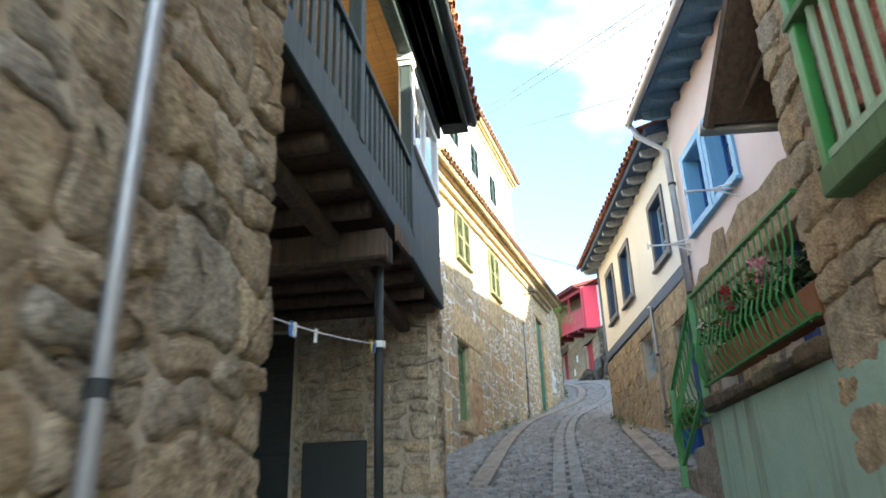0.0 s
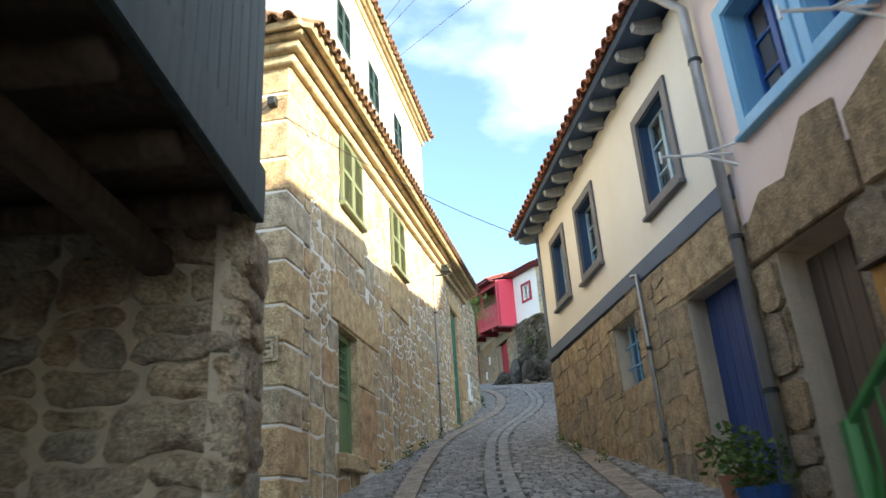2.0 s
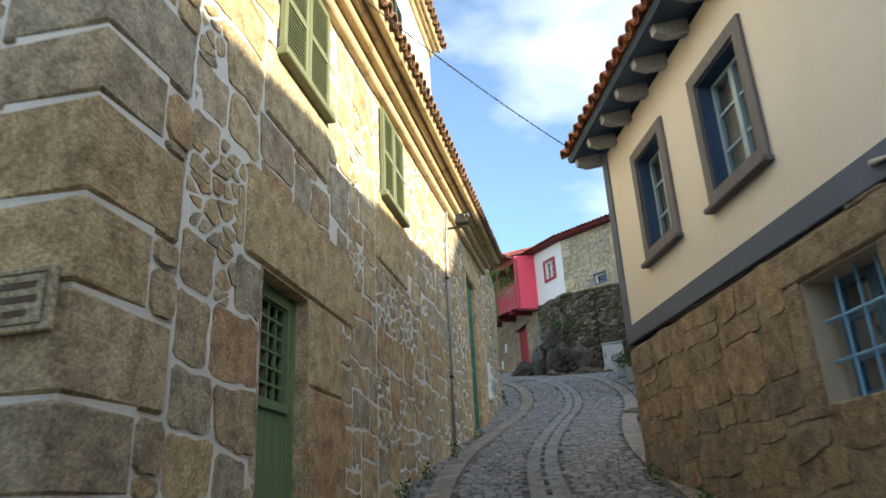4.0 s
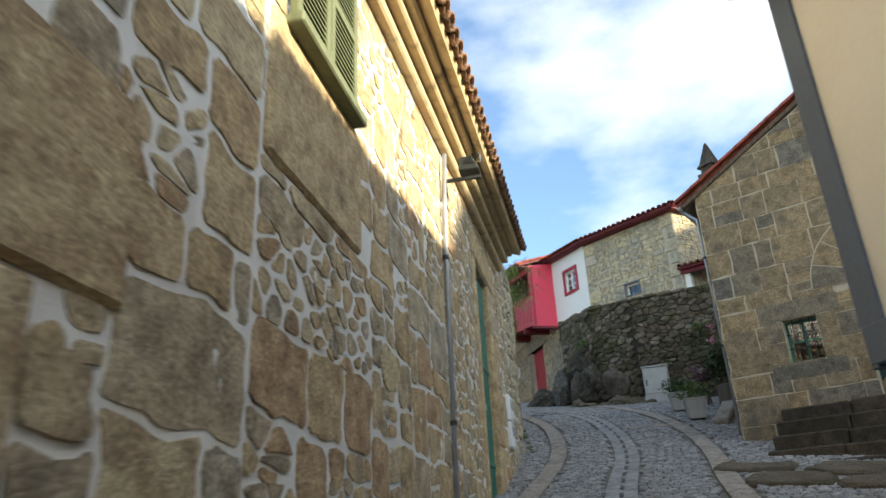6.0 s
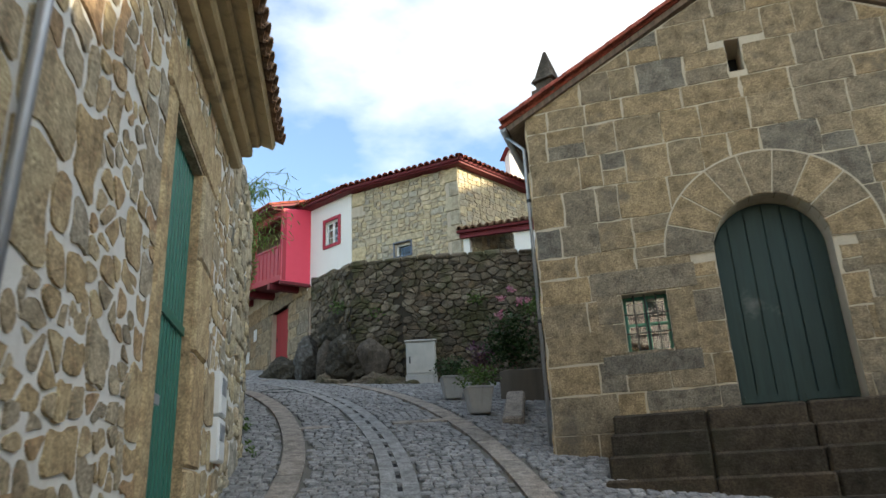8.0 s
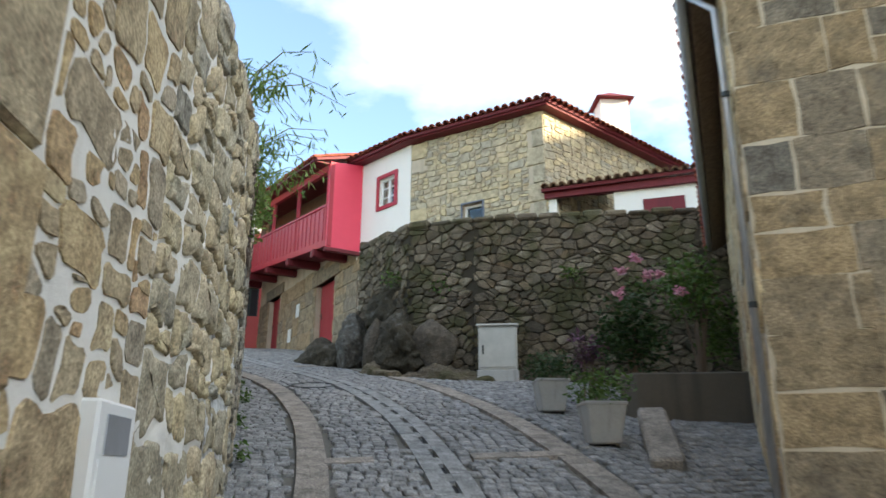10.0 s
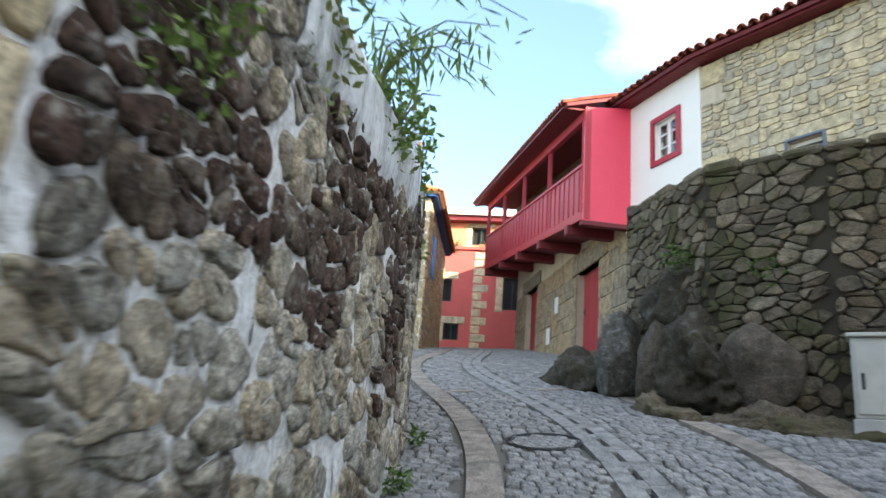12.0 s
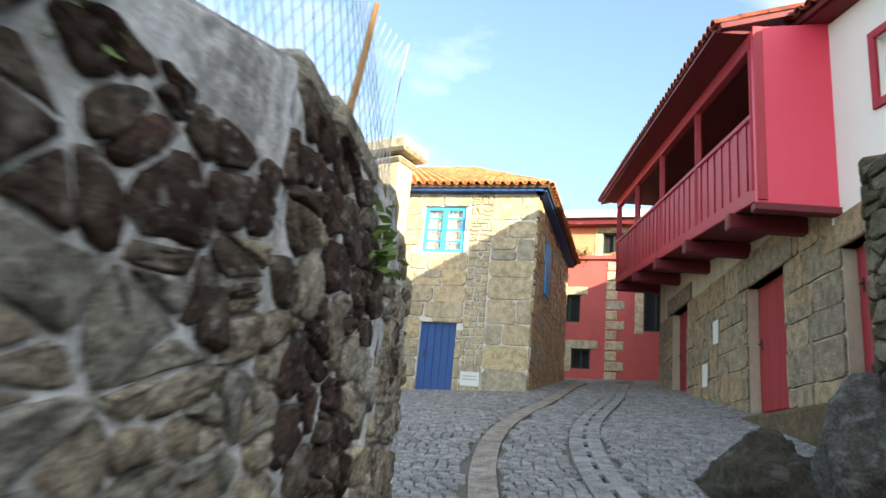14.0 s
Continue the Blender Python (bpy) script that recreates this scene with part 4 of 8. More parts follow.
    B.box(g, -2.0, Lb + 0.04, floor - 0.04, floor + 0.24, -0.02, 0.03)
    part("fascia", g, SLATE_WOOD, h, bevel=0.008)
    g = Mesh()
    g.box8([B.p(3.2, floor - 0.17, 0.03), B.p(3.75, floor - 0.12, 0.03), B.p(3.75, floor - 0.12, 0.06), B.p(3.2, floor - 0.17, 0.06), B.p(3.2, floor - 0.02, 0.03), B.p(3.75, floor - 0.02, 0.03), B.p(3.75, floor - 0.02, 0.06), B.p(3.2, floor - 0.02, 0.06)])
    part("split_board", g, BROWN_WOOD, h)
    sp = 3.98
    for a, b in ((-2.0, sp),):
        g = Mesh()
        B.box(g, a, b, floor + 0.93, floor + 0.99, -0.05, 0.04)
        part("handrail", g, SLATE_WOOD, h, bevel=0.008)
        n = int((b - a) / 0.15)
        for k in range(n):
            s = a + (k + 0.5) * (b - a) / n
            g = Mesh()
            B.box(g, s - 0.035, s + 0.035, floor + 0.22, floor + 0.95, -0.012, 0.012)
            part("baluster", g, SLATE_WOOD, h)
    for s in (-1.9, 0.3, 2.15, sp):
        g = Mesh()
        B.box(g, s - 0.055, s + 0.055, floor + 0.2, 6.12, -0.07, 0.04)
        post = part("balcony_post", g, SLATE_WOOD, h, bevel=0.006)
        g = Mesh()
        B.box(g, s - 0.1, s + 0.1, 6.06, 6.13, -0.1, 0.07)
        B.box(g, s - 0.075, s + 0.075, 6.0, 6.06, -0.08, 0.055)
        part("capital", g, WHITE_PAINT, post)
    # boarded end bay with a white window above
    g = Mesh()
    B.box(g, sp, Lb, floor + 0.2, 6.3, -0.10, -0.02)
    bay = part("bay_wall", g, WHITE, h)
    n = 13
    for k in range(n):
        g = Mesh()
        a = sp + 0.06 + (Lb - sp - 0.06) * k / n
        B.box(g, a, a + (Lb - sp - 0.06) / n - 0.008, floor + 0.2, 5.12, -0.02, 0.012)
        part("board", g, SLATE_WOOD, bay)
    g = Mesh()
    B.box(g, sp + 0.1, Lb - 0.03, 5.12, 5.2, -0.02, 0.05)
    B.box(g, sp + 0.1, sp + 0.2, 5.2, 6.1, -0.02, 0.03)
    B.box(g, Lb - 0.13, Lb - 0.03, 5.2, 6.1, -0.02, 0.03)
    B.box(g, sp + 0.2, Lb - 0.13, 6.0, 6.1, -0.02, 0.03)
    B.box(g, (sp + Lb) / 2 - 0.03, (sp + Lb) / 2 + 0.03, 5.2, 6.0, -0.02, 0.02)
    win = part("bay_window", g, WHITE_PAINT, h, bevel=0.005)
    g = Mesh()
    B.box(g, sp + 0.2, Lb - 0.13, 5.2, 6.0, -0.015, -0.008)
    part("pane", g, GLASS, win)
    g = Mesh()
    side = Face(B.p(Lb, 0).xy, (B.p(Lb, 0) - Vector((B.n.x, B.n.y, 0)) * 2.6).xy, (0, 1))
    side.box(g, 0, 2.6, floor, 6.3, -0.08, 0.0)
    part("end_wall", g, SLATE_WOOD, h)
    # inner wall, pine ceiling, lintel, eave
    g = Mesh()
    B.box(g, -3.0, Lb, floor + 0.065, 6.4, -1.5, -1.3)
    part("upper_wall", g, WHITE, h)
    for k in range(16):
        g = Mesh()
        B.box(g, -2.6, Lb, 6.30, 6.325, -1.32 + k * 0.105, -1.32 + k * 0.105 + 0.1)
        part("ceiling_board", g, PINE, h)
    g = Mesh()
    B.box(g, -2.6, Lb + 0.05, 6.12, 6.3, -0.08, 0.06)
    part("lintel_beam", g, SLATE_WOOD, h, bevel=0.01)
    g = Mesh()
    B.box(g, -2.6, Lb + 0.25, 6.3, 6.42, 0.06, 0.4)
    part("soffit", g, SLATE_WOOD, h)
    g = Mesh()
    g.tube([B.p(-2.6, 6.44, 0.46), B.p(Lb + 0.28, 6.44, 0.46)], 0.06, 8)
    part("gutter", g, SLATE_WOOD, h, smooth=True)
    tile_slope(h, B.p(-2.6, 6.47, 0.48), B.p(Lb + 0.3, 6.47, 0.48), B.p(-2.6, 7.75, -3.0), B.p(Lb + 0.3, 7.75, -3.0), TILE, slabmat=SLATE_WOOD)
    # iron post under the beam, washing line with pegs
    post = thing("iron_post", (-2.36, 5.07, gz(5)), "slim dark green iron post under the balcony beam", "post")
    part("shaft", Mesh().tube([(-2.36, 5.07, gz(5) - 0.05), (-2.36, 5.07, 3.48)], 0.036, 10), IRON, post, smooth=True)
    part("foot", Mesh().tube([(-2.36, 5.07, gz(5) - 0.05), (-2.36, 5.07, gz(5) + 0.12)], [0.16, 0.12], 10), CONCRETE, post)
    part("clip", Mesh().tube([(-2.36, 5.07, 2.78), (-2.36, 5.07, 2.83)], 0.055, 10), WHITE_PAINT, post)
    a, b = Vector((-2.03, 2.3, 2.44)), Vector((-2.36, 5.07, 2.81))
    line = thing("washing_line", a, "thin white washing line with clothes pegs tied to the post", "washing line")
    pts = [a.lerp(b, k / 12) - Vector((0, 0, 0.05 * math.sin(math.pi * k / 12))) for k in range(13)]
    part("cord", Mesh().tube(pts, 0.005, 5), WHITE_PAINT, line)
    for f, mt in ((0.42, PLASTIC_B), (0.44, WHITE_PAINT), (0.55, WHITE_PAINT), (0.93, PLASTIC_Y), (0.96, PLASTIC_B)):
        q = a.lerp(b, f) - Vector((0, 0, 0.05 * math.sin(math.pi * f)))
        g = Mesh().box(q - Vector((0.008, 0.012, 0.07)), q + Vector((0.008, 0.012, 0.02)))
        part("peg", g, mt, line, bevel=0.003)
    pipe("downpipe", [near.p(L - 0.955, 6.0, 0.06), near.p(L - 0.985, -0.6, 0.06)], 0.022, METAL, "grey galvanised conduit on the rough granite wall", clamps=[near.p(L - 0.975, 1.7, 0.06), near.p(L - 0.963, 4.0, 0.06)])
    # near-black sheet before the pier stands in for the darkness of the recess
    m = Mesh()
    pier.box(m, 0.8, 1.52, 0.9, 2.38, 0.06, 0.1)
    solo("black_panel", m, IRON, "flat near-black sheet standing in for the dark recess opening", "board", bevel=0.01)


# ---- tall granite and white house, west side ----
def tall_house():
    h = thing("tall_house", (-7, 17, gz(17)), "tall house, granite below and white render above, green shutters", "house")
    F = Face((-4.4, 11.5), (-4.805, 24.7), (1, 0))
    S = Face((-4.4, 11.5), (-10.0, 11.5), (0, -1))
    N = Face((-4.805, 24.7), (-10.0, 25.2), (0, 1))
    L = F.length
    holes = [(1.74, 2.58, 3.40, 5.03), (1.84, 2.8, 6.8, 7.86), (4.62, 5.52, 6.86, 7.95), (10.42, 11.5, 4.7, 7.79)]
    m = F.wall(0, L, 1.5, 8.6, holes, 0.5, -0.004)
    S.box(m, 0.0, 5.6, 1.0, 8.2, -0.5, -0.004)
    N.box(m, 0, 5.2, 4.0, 8.6, -0.5, -0.02)
    w = part("wall", m, MORTAR, h)
    low = (0, gz(11.5) - 0.15, L, gz(24.7) - 0.15)
    stop = holes + [(1.45, 3.2, 5.03, 5.62), (2.58, 3.3, 3.1, 5.03), (10.15, 12.05, 7.79, 8.14), (11.5, 12.05, 4.5, 7.79), (0, 0.75, 0, 9.0), (4.42, 5.75, 6.0, 6.84), (1.65, 2.95, 6.15, 6.78)]
    ash = blocks(0.75, 4.4, 2.2, 7.95, 0.60, 0.46, 31, 0.045, 0.09)
    rub = blocks(4.4, 8.3, 2.8, 8.2, 0.56, 0.43, 32, 0.055) + blocks(8.3, L, 3.8, 8.5, 0.38, 0.31, 33, 0.06)
    # small packing stones here and there in place of a large one
    pick, extra = [], random.Random(77)
    for c in ash + rub:
        x, z = centre(c)
        if extra.random() < (0.17 if x < 8.3 else 0.3) and abs(area(c)) > 0.05:
            xs, zs = [q[0] for q in c], [q[1] for q in c]
            pick += rubble(min(xs), max(xs), min(zs), max(zs), 0.17, 0.12, extra.randrange(999), 1.3)
        else:
            pick.append(c)
    cells = trim(pick, stop, low)
    masonry(F, cells, w, GRANITE, gap=0.017, proud=0.013, near=(5, 5), limit=300, soft=0.13, seed=8)
    mortar_skin(F, 0.74, L, 2.4, 8.5, w, MORTAR, 0.0035, 0.006, 0.045, holes=holes, seed=5.0)
    # quoins, lintels, jambs, the large slabs under the shutters
    quoin = []
    z = 2.6
    k = 0
    while z < 7.9:
        hh = (0.42, 0.5, 0.38, 0.46)[k % 4]
        quoin.append((0.0, 0.72 if k % 2 else 0.5, z, min(z + hh, 7.95)))
        z += hh
        k += 1
    for a, b, c, d in quoin:
        g = Mesh()
        b2 = 0.95 if b < 0.6 else 0.6
        g.prism([F.p(-0.0, c + 0.012, 0.02), F.p(b, c + 0.012, 0.02), F.p(b, c + 0.012, -0.1), F.p(0.1, c + 0.012, -0.1), S.p(b2, c + 0.012, -0.1), S.p(b2, c + 0.012, 0.02), S.p(-0.02, c + 0.012, 0.02)], (0, 0, d - c - 0.024))
        part("quoin", g, GRANITE, w, bevel=0.018)
    fill = trim(courses(0.5, 0.76, 2.4, 7.95, 0.44, 0.3, 35, 0.02), [(a, b + 0.02, c, d) for a, b, c, d in quoin], low)
    masonry(F, fill, w, GRANITE, gap=0.018, proud=0.02, soft=0.15)
    for nm, a, b, c, d in (("lintel", 1.47, 3.62, 5.03, 5.68), ("jamb", 2.59, 3.3, 4.35, 5.02), ("jamb", 2.59, 3.38, 3.3, 4.34), ("lintel", 10.15, 12.1, 7.80, 8.15), ("jamb", 11.51, 12.0, 7.1, 7.79), ("jamb", 11.51, 12.06, 6.4, 7.09), ("jamb", 11.51, 12.0, 5.6, 6.39), ("jamb", 11.51, 12.05, 4.6, 5.59), ("jamb", 10.2, 10.41, 4.6, 7.79), ("slab", 1.665, 2.935, 6.165, 6.77), ("slab", 4.435, 5.735, 6.015, 6.83), ("doorstep", 1.7, 2.7, 3.2, 3.40), ("doorstep", 10.3, 11.6, 4.5, 4.78)):
        g = Mesh()
        F.box(g, a, b, c, d, -0.3 if nm != "slab" else -0.05, 0.03 if nm != "doorstep" else 0.1)
        part(nm, g, GRANITE, w, bevel=0.02)
    masonry(S, trim(blocks(0.6, 3.4, 2.0, 8.1, 0.46, 0.33, 36, 0.045), [(0, 0.965 if b < 0.6 else 0.615, c, d) for a, b, c, d in quoin]), w, GRANITE, gap=0.016, proud=0.014, near=(0.7, 5), limit=160, soft=0.12)
    masonry(N, rubble(0.0, 3.0, 4.6, 8.6, 0.34, 0.28, 37, 0.8), w, GARDEN_STONE, gap=0.02, proud=0.03, limit=60, soft=0.25)
    for a, b, c, d in (holes[0], holes[3]):
        for x0, x1 in ((a, a + 0.02), (b - 0.02, b)):
            g = Mesh()
            F.box(g, x0, x1, c, d, -0.45, 0.004)
            part("jamb", g, GRANITE, w)
        g = Mesh()
        F.box(g, a + 0.02, b - 0.02, d - 0.02, d, -0.45, 0.004)
        part("soffit_stone", g, GRANITE, w)
    # green door with a barred light
    d = part("door", F.wall(1.74, 2.58, 3.40, 5.03, [(1.9, 2.42, 4.2, 4.9)], 0.05, -0.12), GREEN_DOOR, h, "sage green door with a barred upper light")
    g = Mesh()
    F.box(g, 1.9, 2.42, 4.2, 4.9, -0.17, -0.165)
    part("pane", g, GLASS, d)
    # near-black sheet in place of the dark room behind the door light
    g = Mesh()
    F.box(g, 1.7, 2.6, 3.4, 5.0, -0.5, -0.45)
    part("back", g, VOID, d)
    for k in range(5):
        g = Mesh()
        F.box(g, 1.9 + 0.52 * k / 4 - 0.008, 1.9 + 0.52 * k / 4 + 0.008, 4.2, 4.9, -0.15, -0.13)
        part("bar", g, GREEN_DOOR, d)
    for k in range(7):
        g = Mesh()
        F.box(g, 1.9, 2.42, 4.2 + 0.7 * k / 6 - 0.008, 4.2 + 0.7 * k / 6 + 0.008, -0.148, -0.128)
        part("bar", g, GREEN_DOOR, d)
    g = Mesh()
    for a, b, c, e in ((1.84, 1.9, 4.14, 4.96), (2.42, 2.48, 4.14, 4.96), (1.9, 2.42, 4.9, 4.96), (1.9, 2.42, 4.14, 4.2), (1.74, 1.82, 3.4, 5.03), (2.50, 2.58, 3.4, 5.03)):
        F.box(g, a, b, c, e, -0.12, -0.095)
    part("moulding", g, GREEN_DOOR, d)
    # ribbed green gate
    g = Mesh()
    F.box(g, 10.42, 11.5, 4.78, 7.79, -0.12, -0.08)
    d = part("gate", g, GREEN_GATE, h, "tall ribbed green metal door with a riveted strap")
    for k in range(11):
        g = Mesh()
        s = 10.46 + k * 0.098
        g.box8([F.p(s, 4.85, -0.08), F.p(s + 0.07, 4.85, -0.08), F.p(s + 0.055, 4.85, -0.06), F.p(s + 0.015, 4.85, -0.06), F.p(s, 7.76, -0.08), F.p(s + 0.07, 7.76, -0.08), F.p(s + 0.055, 7.76, -0.06), F.p(s + 0.015, 7.76, -0.06)])
        part("rib", g, GREEN_GATE, d)
    g = Mesh()
    F.box(g, 10.42, 11.5, 6.5, 6.56, -0.06, -0.045)
    part("strap", g, GREEN_GATE, d)
    g = Mesh()
    F.box(g, 10.42, 11.5, 5.3, 5.36, -0.06, -0.045)
    part("strap", g, GREEN_GATE, d)
    g = Mesh()
    F.box(g, 10.5, 10.62, 5.9, 5.96, -0.045, 0.01)
    part("handle", g, METAL, d)
    # lower shutters
    for a, b, c, e in ((1.84, 2.8, 6.8, 7.86), (4.62, 5.52, 6.86, 7.95)):
        g = Mesh()
        F.box(g, a - 0.06, b + 0.06, c - 0.07, c, 0.0, 0.12)
        part("sill", g, GREEN_SHUT, h, bevel=0.01)
        shutters(h, F, a - 0.02, b + 0.02, c, e, GREEN_SHUT, 0.03, 24)
    # cornice, moulded, that climbs a little with the lane
    slope = 0.058
    zc = lambda s: 7.78 + slope * s
    for nm, d0, d1, z0, z1, mt in (("cornice", -0.02, 0.10, 0.0, 0.13, CREAM_TRIM), ("cornice", -0.02, 0.2, 0.13, 0.24, CREAM_TRIM), ("cornice", -0.02, 0.28, 0.24, 0.32, CREAM_TRIM)):
        g = Mesh()
        g.box8([F.p(-d1, zc(0) + z0, d0), F.p(L - 0.2, zc(L) + z0, d0), F.p(L - 0.2, zc(L) + z0, d1), F.p(-d1, zc(0) + z0, d1), F.p(-d1, zc(0) + z1, d0), F.p(L - 0.2, zc(L) + z1, d0), F.p(L - 0.2, zc(L) + z1, d1), F.p(-d1, zc(0) + z1, d1)])
        part(nm, g, mt, h, bevel=0.02)
        g = Mesh()
        S.box(g, -0.02, 4.0, zc(0) + z0, zc(0) + z1, d0, d1)
        part(nm, g, mt, h, bevel=0.02)
    tile_slope(h, F.p(-0.3, zc(0) + 0.34, 0.42), F.p(L - 0.1, zc(L) + 0.34, 0.42), F.p(-0.3, zc(0) + 0.62, -0.25), F.p(L - 0.1, zc(L) + 0.62, -0.25), TILE_BROWN, loose=140, slabmat=CREAM_TRIM)
    tile_slope(h, S.p(-0.3, zc(0) + 0.34, 0.42), S.p(4.0, zc(0) + 0.34, 0.42), S.p(-0.3, zc(0) + 0.62, -0.25), S.p(4.0, zc(0) + 0.62, -0.25), TILE_BROWN, loose=40, slabmat=CREAM_TRIM)
    # white upper storey
    wins = [(2.1, 2.8, 9.85, 10.7), (3.87, 4.57, 9.85, 10.7), (5.7, 6.4, 9.85, 10.7)]
    m = F.wall(0.0, 8.45, 8.2, 11.6, wins, 0.35, -0.1)
    S.box(m, 0.1, 5.5, 8.2, 11.6, -0.4, -0.1)
    N2 = Face(F.p(8.45, 0).xy, (-10, 20.4), (0, 1))
    N2.box(m, 0.1, 5.0, 8.2, 11.6, -0.3, 0)
    up = part("upper_wall", m, WHITE, h)
    for a, b, c, e in wins:
        shutters(h, F, a, b, c, e, GREEN_DARK, -0.13, 18)
        g = Mesh()
        F.box(g, a, b, c, e, -0.4, -0.36)
        part("window_back", g, VOID, h)
    g = Mesh()
    for z0, z1, d1 in ((11.38, 11.5, -0.04), (11.5, 11.6, 0.04)):
        F.box(g, -0.1, 8.55, z0, z1, -0.12, d1)
    part("cornice", g, CREAM_TRIM, h, bevel=0.02)
    tile_slope(h, F.p(-0.4, 11.6, 0.12), F.p(8.65, 11.6, 0.12), F.p(-0.4, 13.0, -3.2), F.p(8.65, 13.0, -3.2), TILE_BROWN, loose=110, slabmat=CREAM_TRIM)
    g = Mesh()
    F.box(g, 8.4, L - 0.2, 8.6, 8.75, -3.5, -0.1)
    part("terrace", g, CONCRETE, h)
    rail = thing("terrace_railing", F.p(9, 8.7, -0.2), "thin green metal railing round the roof terrace", "railing")
    for k in range(9):
        s = 8.7 + k * 0.48
        g = Mesh().tube([F.p(s, 8.35, 0.0), F.p(s, 9.35 + slope * (s - 8), 0.0)], 0.014, 6)
        part("post", g, GREEN_GATE, rail)
    for z in (9.3, 9.0):
        part("rail", Mesh().tube([F.p(8.2, z, 0.0), F.p(12.6, z + 0.25, 0.0)], 0.012, 6), GREEN_GATE, rail)
    # pipe, floodlight, plaque, meter boxes
    pipe("downpipe", [F.p(8.42, 8.2, 0.07), F.p(8.36, 7.5, 0.045), F.p(8.2, 4.1, 0.045)], 0.024, METAL, "thin grey conduit up the granite front", clamps=[F.p(8.33, 7.0, 0.045), F.p(8.26, 5.4, 0.045)])
    fl = thing("floodlight", F.p(8.55, 8.05, 0.05), "small dark floodlight on a bracket under the cornice", "floodlight")
    part("bracket", Mesh().beam(F.p(8.55, 7.95, 0.0), F.p(8.55, 7.95, 0.42), 0.04, 0.03), IRON, fl)
    g = Mesh().prism([F.p(8.45, 8.0, 0.2), F.p(8.45, 8.0, 0.42), F.p(8.45, 8.16, 0.36), F.p(8.45, 8.16, 0.22)], F.p(0.22, 0, 0) - F.p(0, 0, 0))
    part("lamp_head", g, IRON, fl, bevel=0.01)
    g = Mesh().tube([F.p(8.45, 8.12, 0.36), F.p(8.45, 8.12, 0.44)], [0.05, 0.05], 10)
    part("lens", g, GLASS, fl)
    pl = thing("stone_plaque", S.p(0.25, 4.15, 0.03), "small carved granite plaque with a street name", "plaque")
    g = Mesh()
    S.box(g, 0.04, 0.38, 4.16, 4.44, 0.02, 0.06)
    part("slab", g, GRANITE_PALE, pl, bevel=0.008)
    g = Mesh()
    for a, b, c, e in ((0.07, 0.35, 4.405, 4.413), (0.07, 0.35, 4.187, 4.195), (0.07, 0.078, 4.195, 4.405), (0.342, 0.35, 4.195, 4.405)):
        S.box(g, a, b, c, e, 0.06, 0.063)
    part("border", g, BROWN_WOOD, pl)
    for a, b, z in ((0.12, 0.30, 4.345), (0.11, 0.31, 4.285), (0.15, 0.27, 4.225)):
        g = Mesh()
        S.box(g, a, b, z, z + 0.028, 0.06, 0.063)
        part("inscription", g, BROWN_WOOD, pl)
    for z0, z1 in ((6.08, 6.45), (5.69, 6.06)):
        mb = thing("meter_box", F.p(12.6, z0, 0.0), "white plastic electricity meter box set in the wall", "meter box", "meter boxes")
        g = Mesh()
        F.box(g, 12.62, 13.02, z0, z1, -0.05, 0.07)
        part("casing", g, WHITE_PAINT, mb, bevel=0.012)
        g = Mesh()
        F.box(g, 12.70, 12.95, z1 - 0.19, z1 - 0.05, 0.07, 0.076)
        part("meter_window", g, METAL, mb)
        g = Mesh()
        F.box(g, 12.66, 12.98, z0 + 0.02, z1 - 0.21, 0.07, 0.076)
        part("cover", g, WHITE_PAINT, mb)


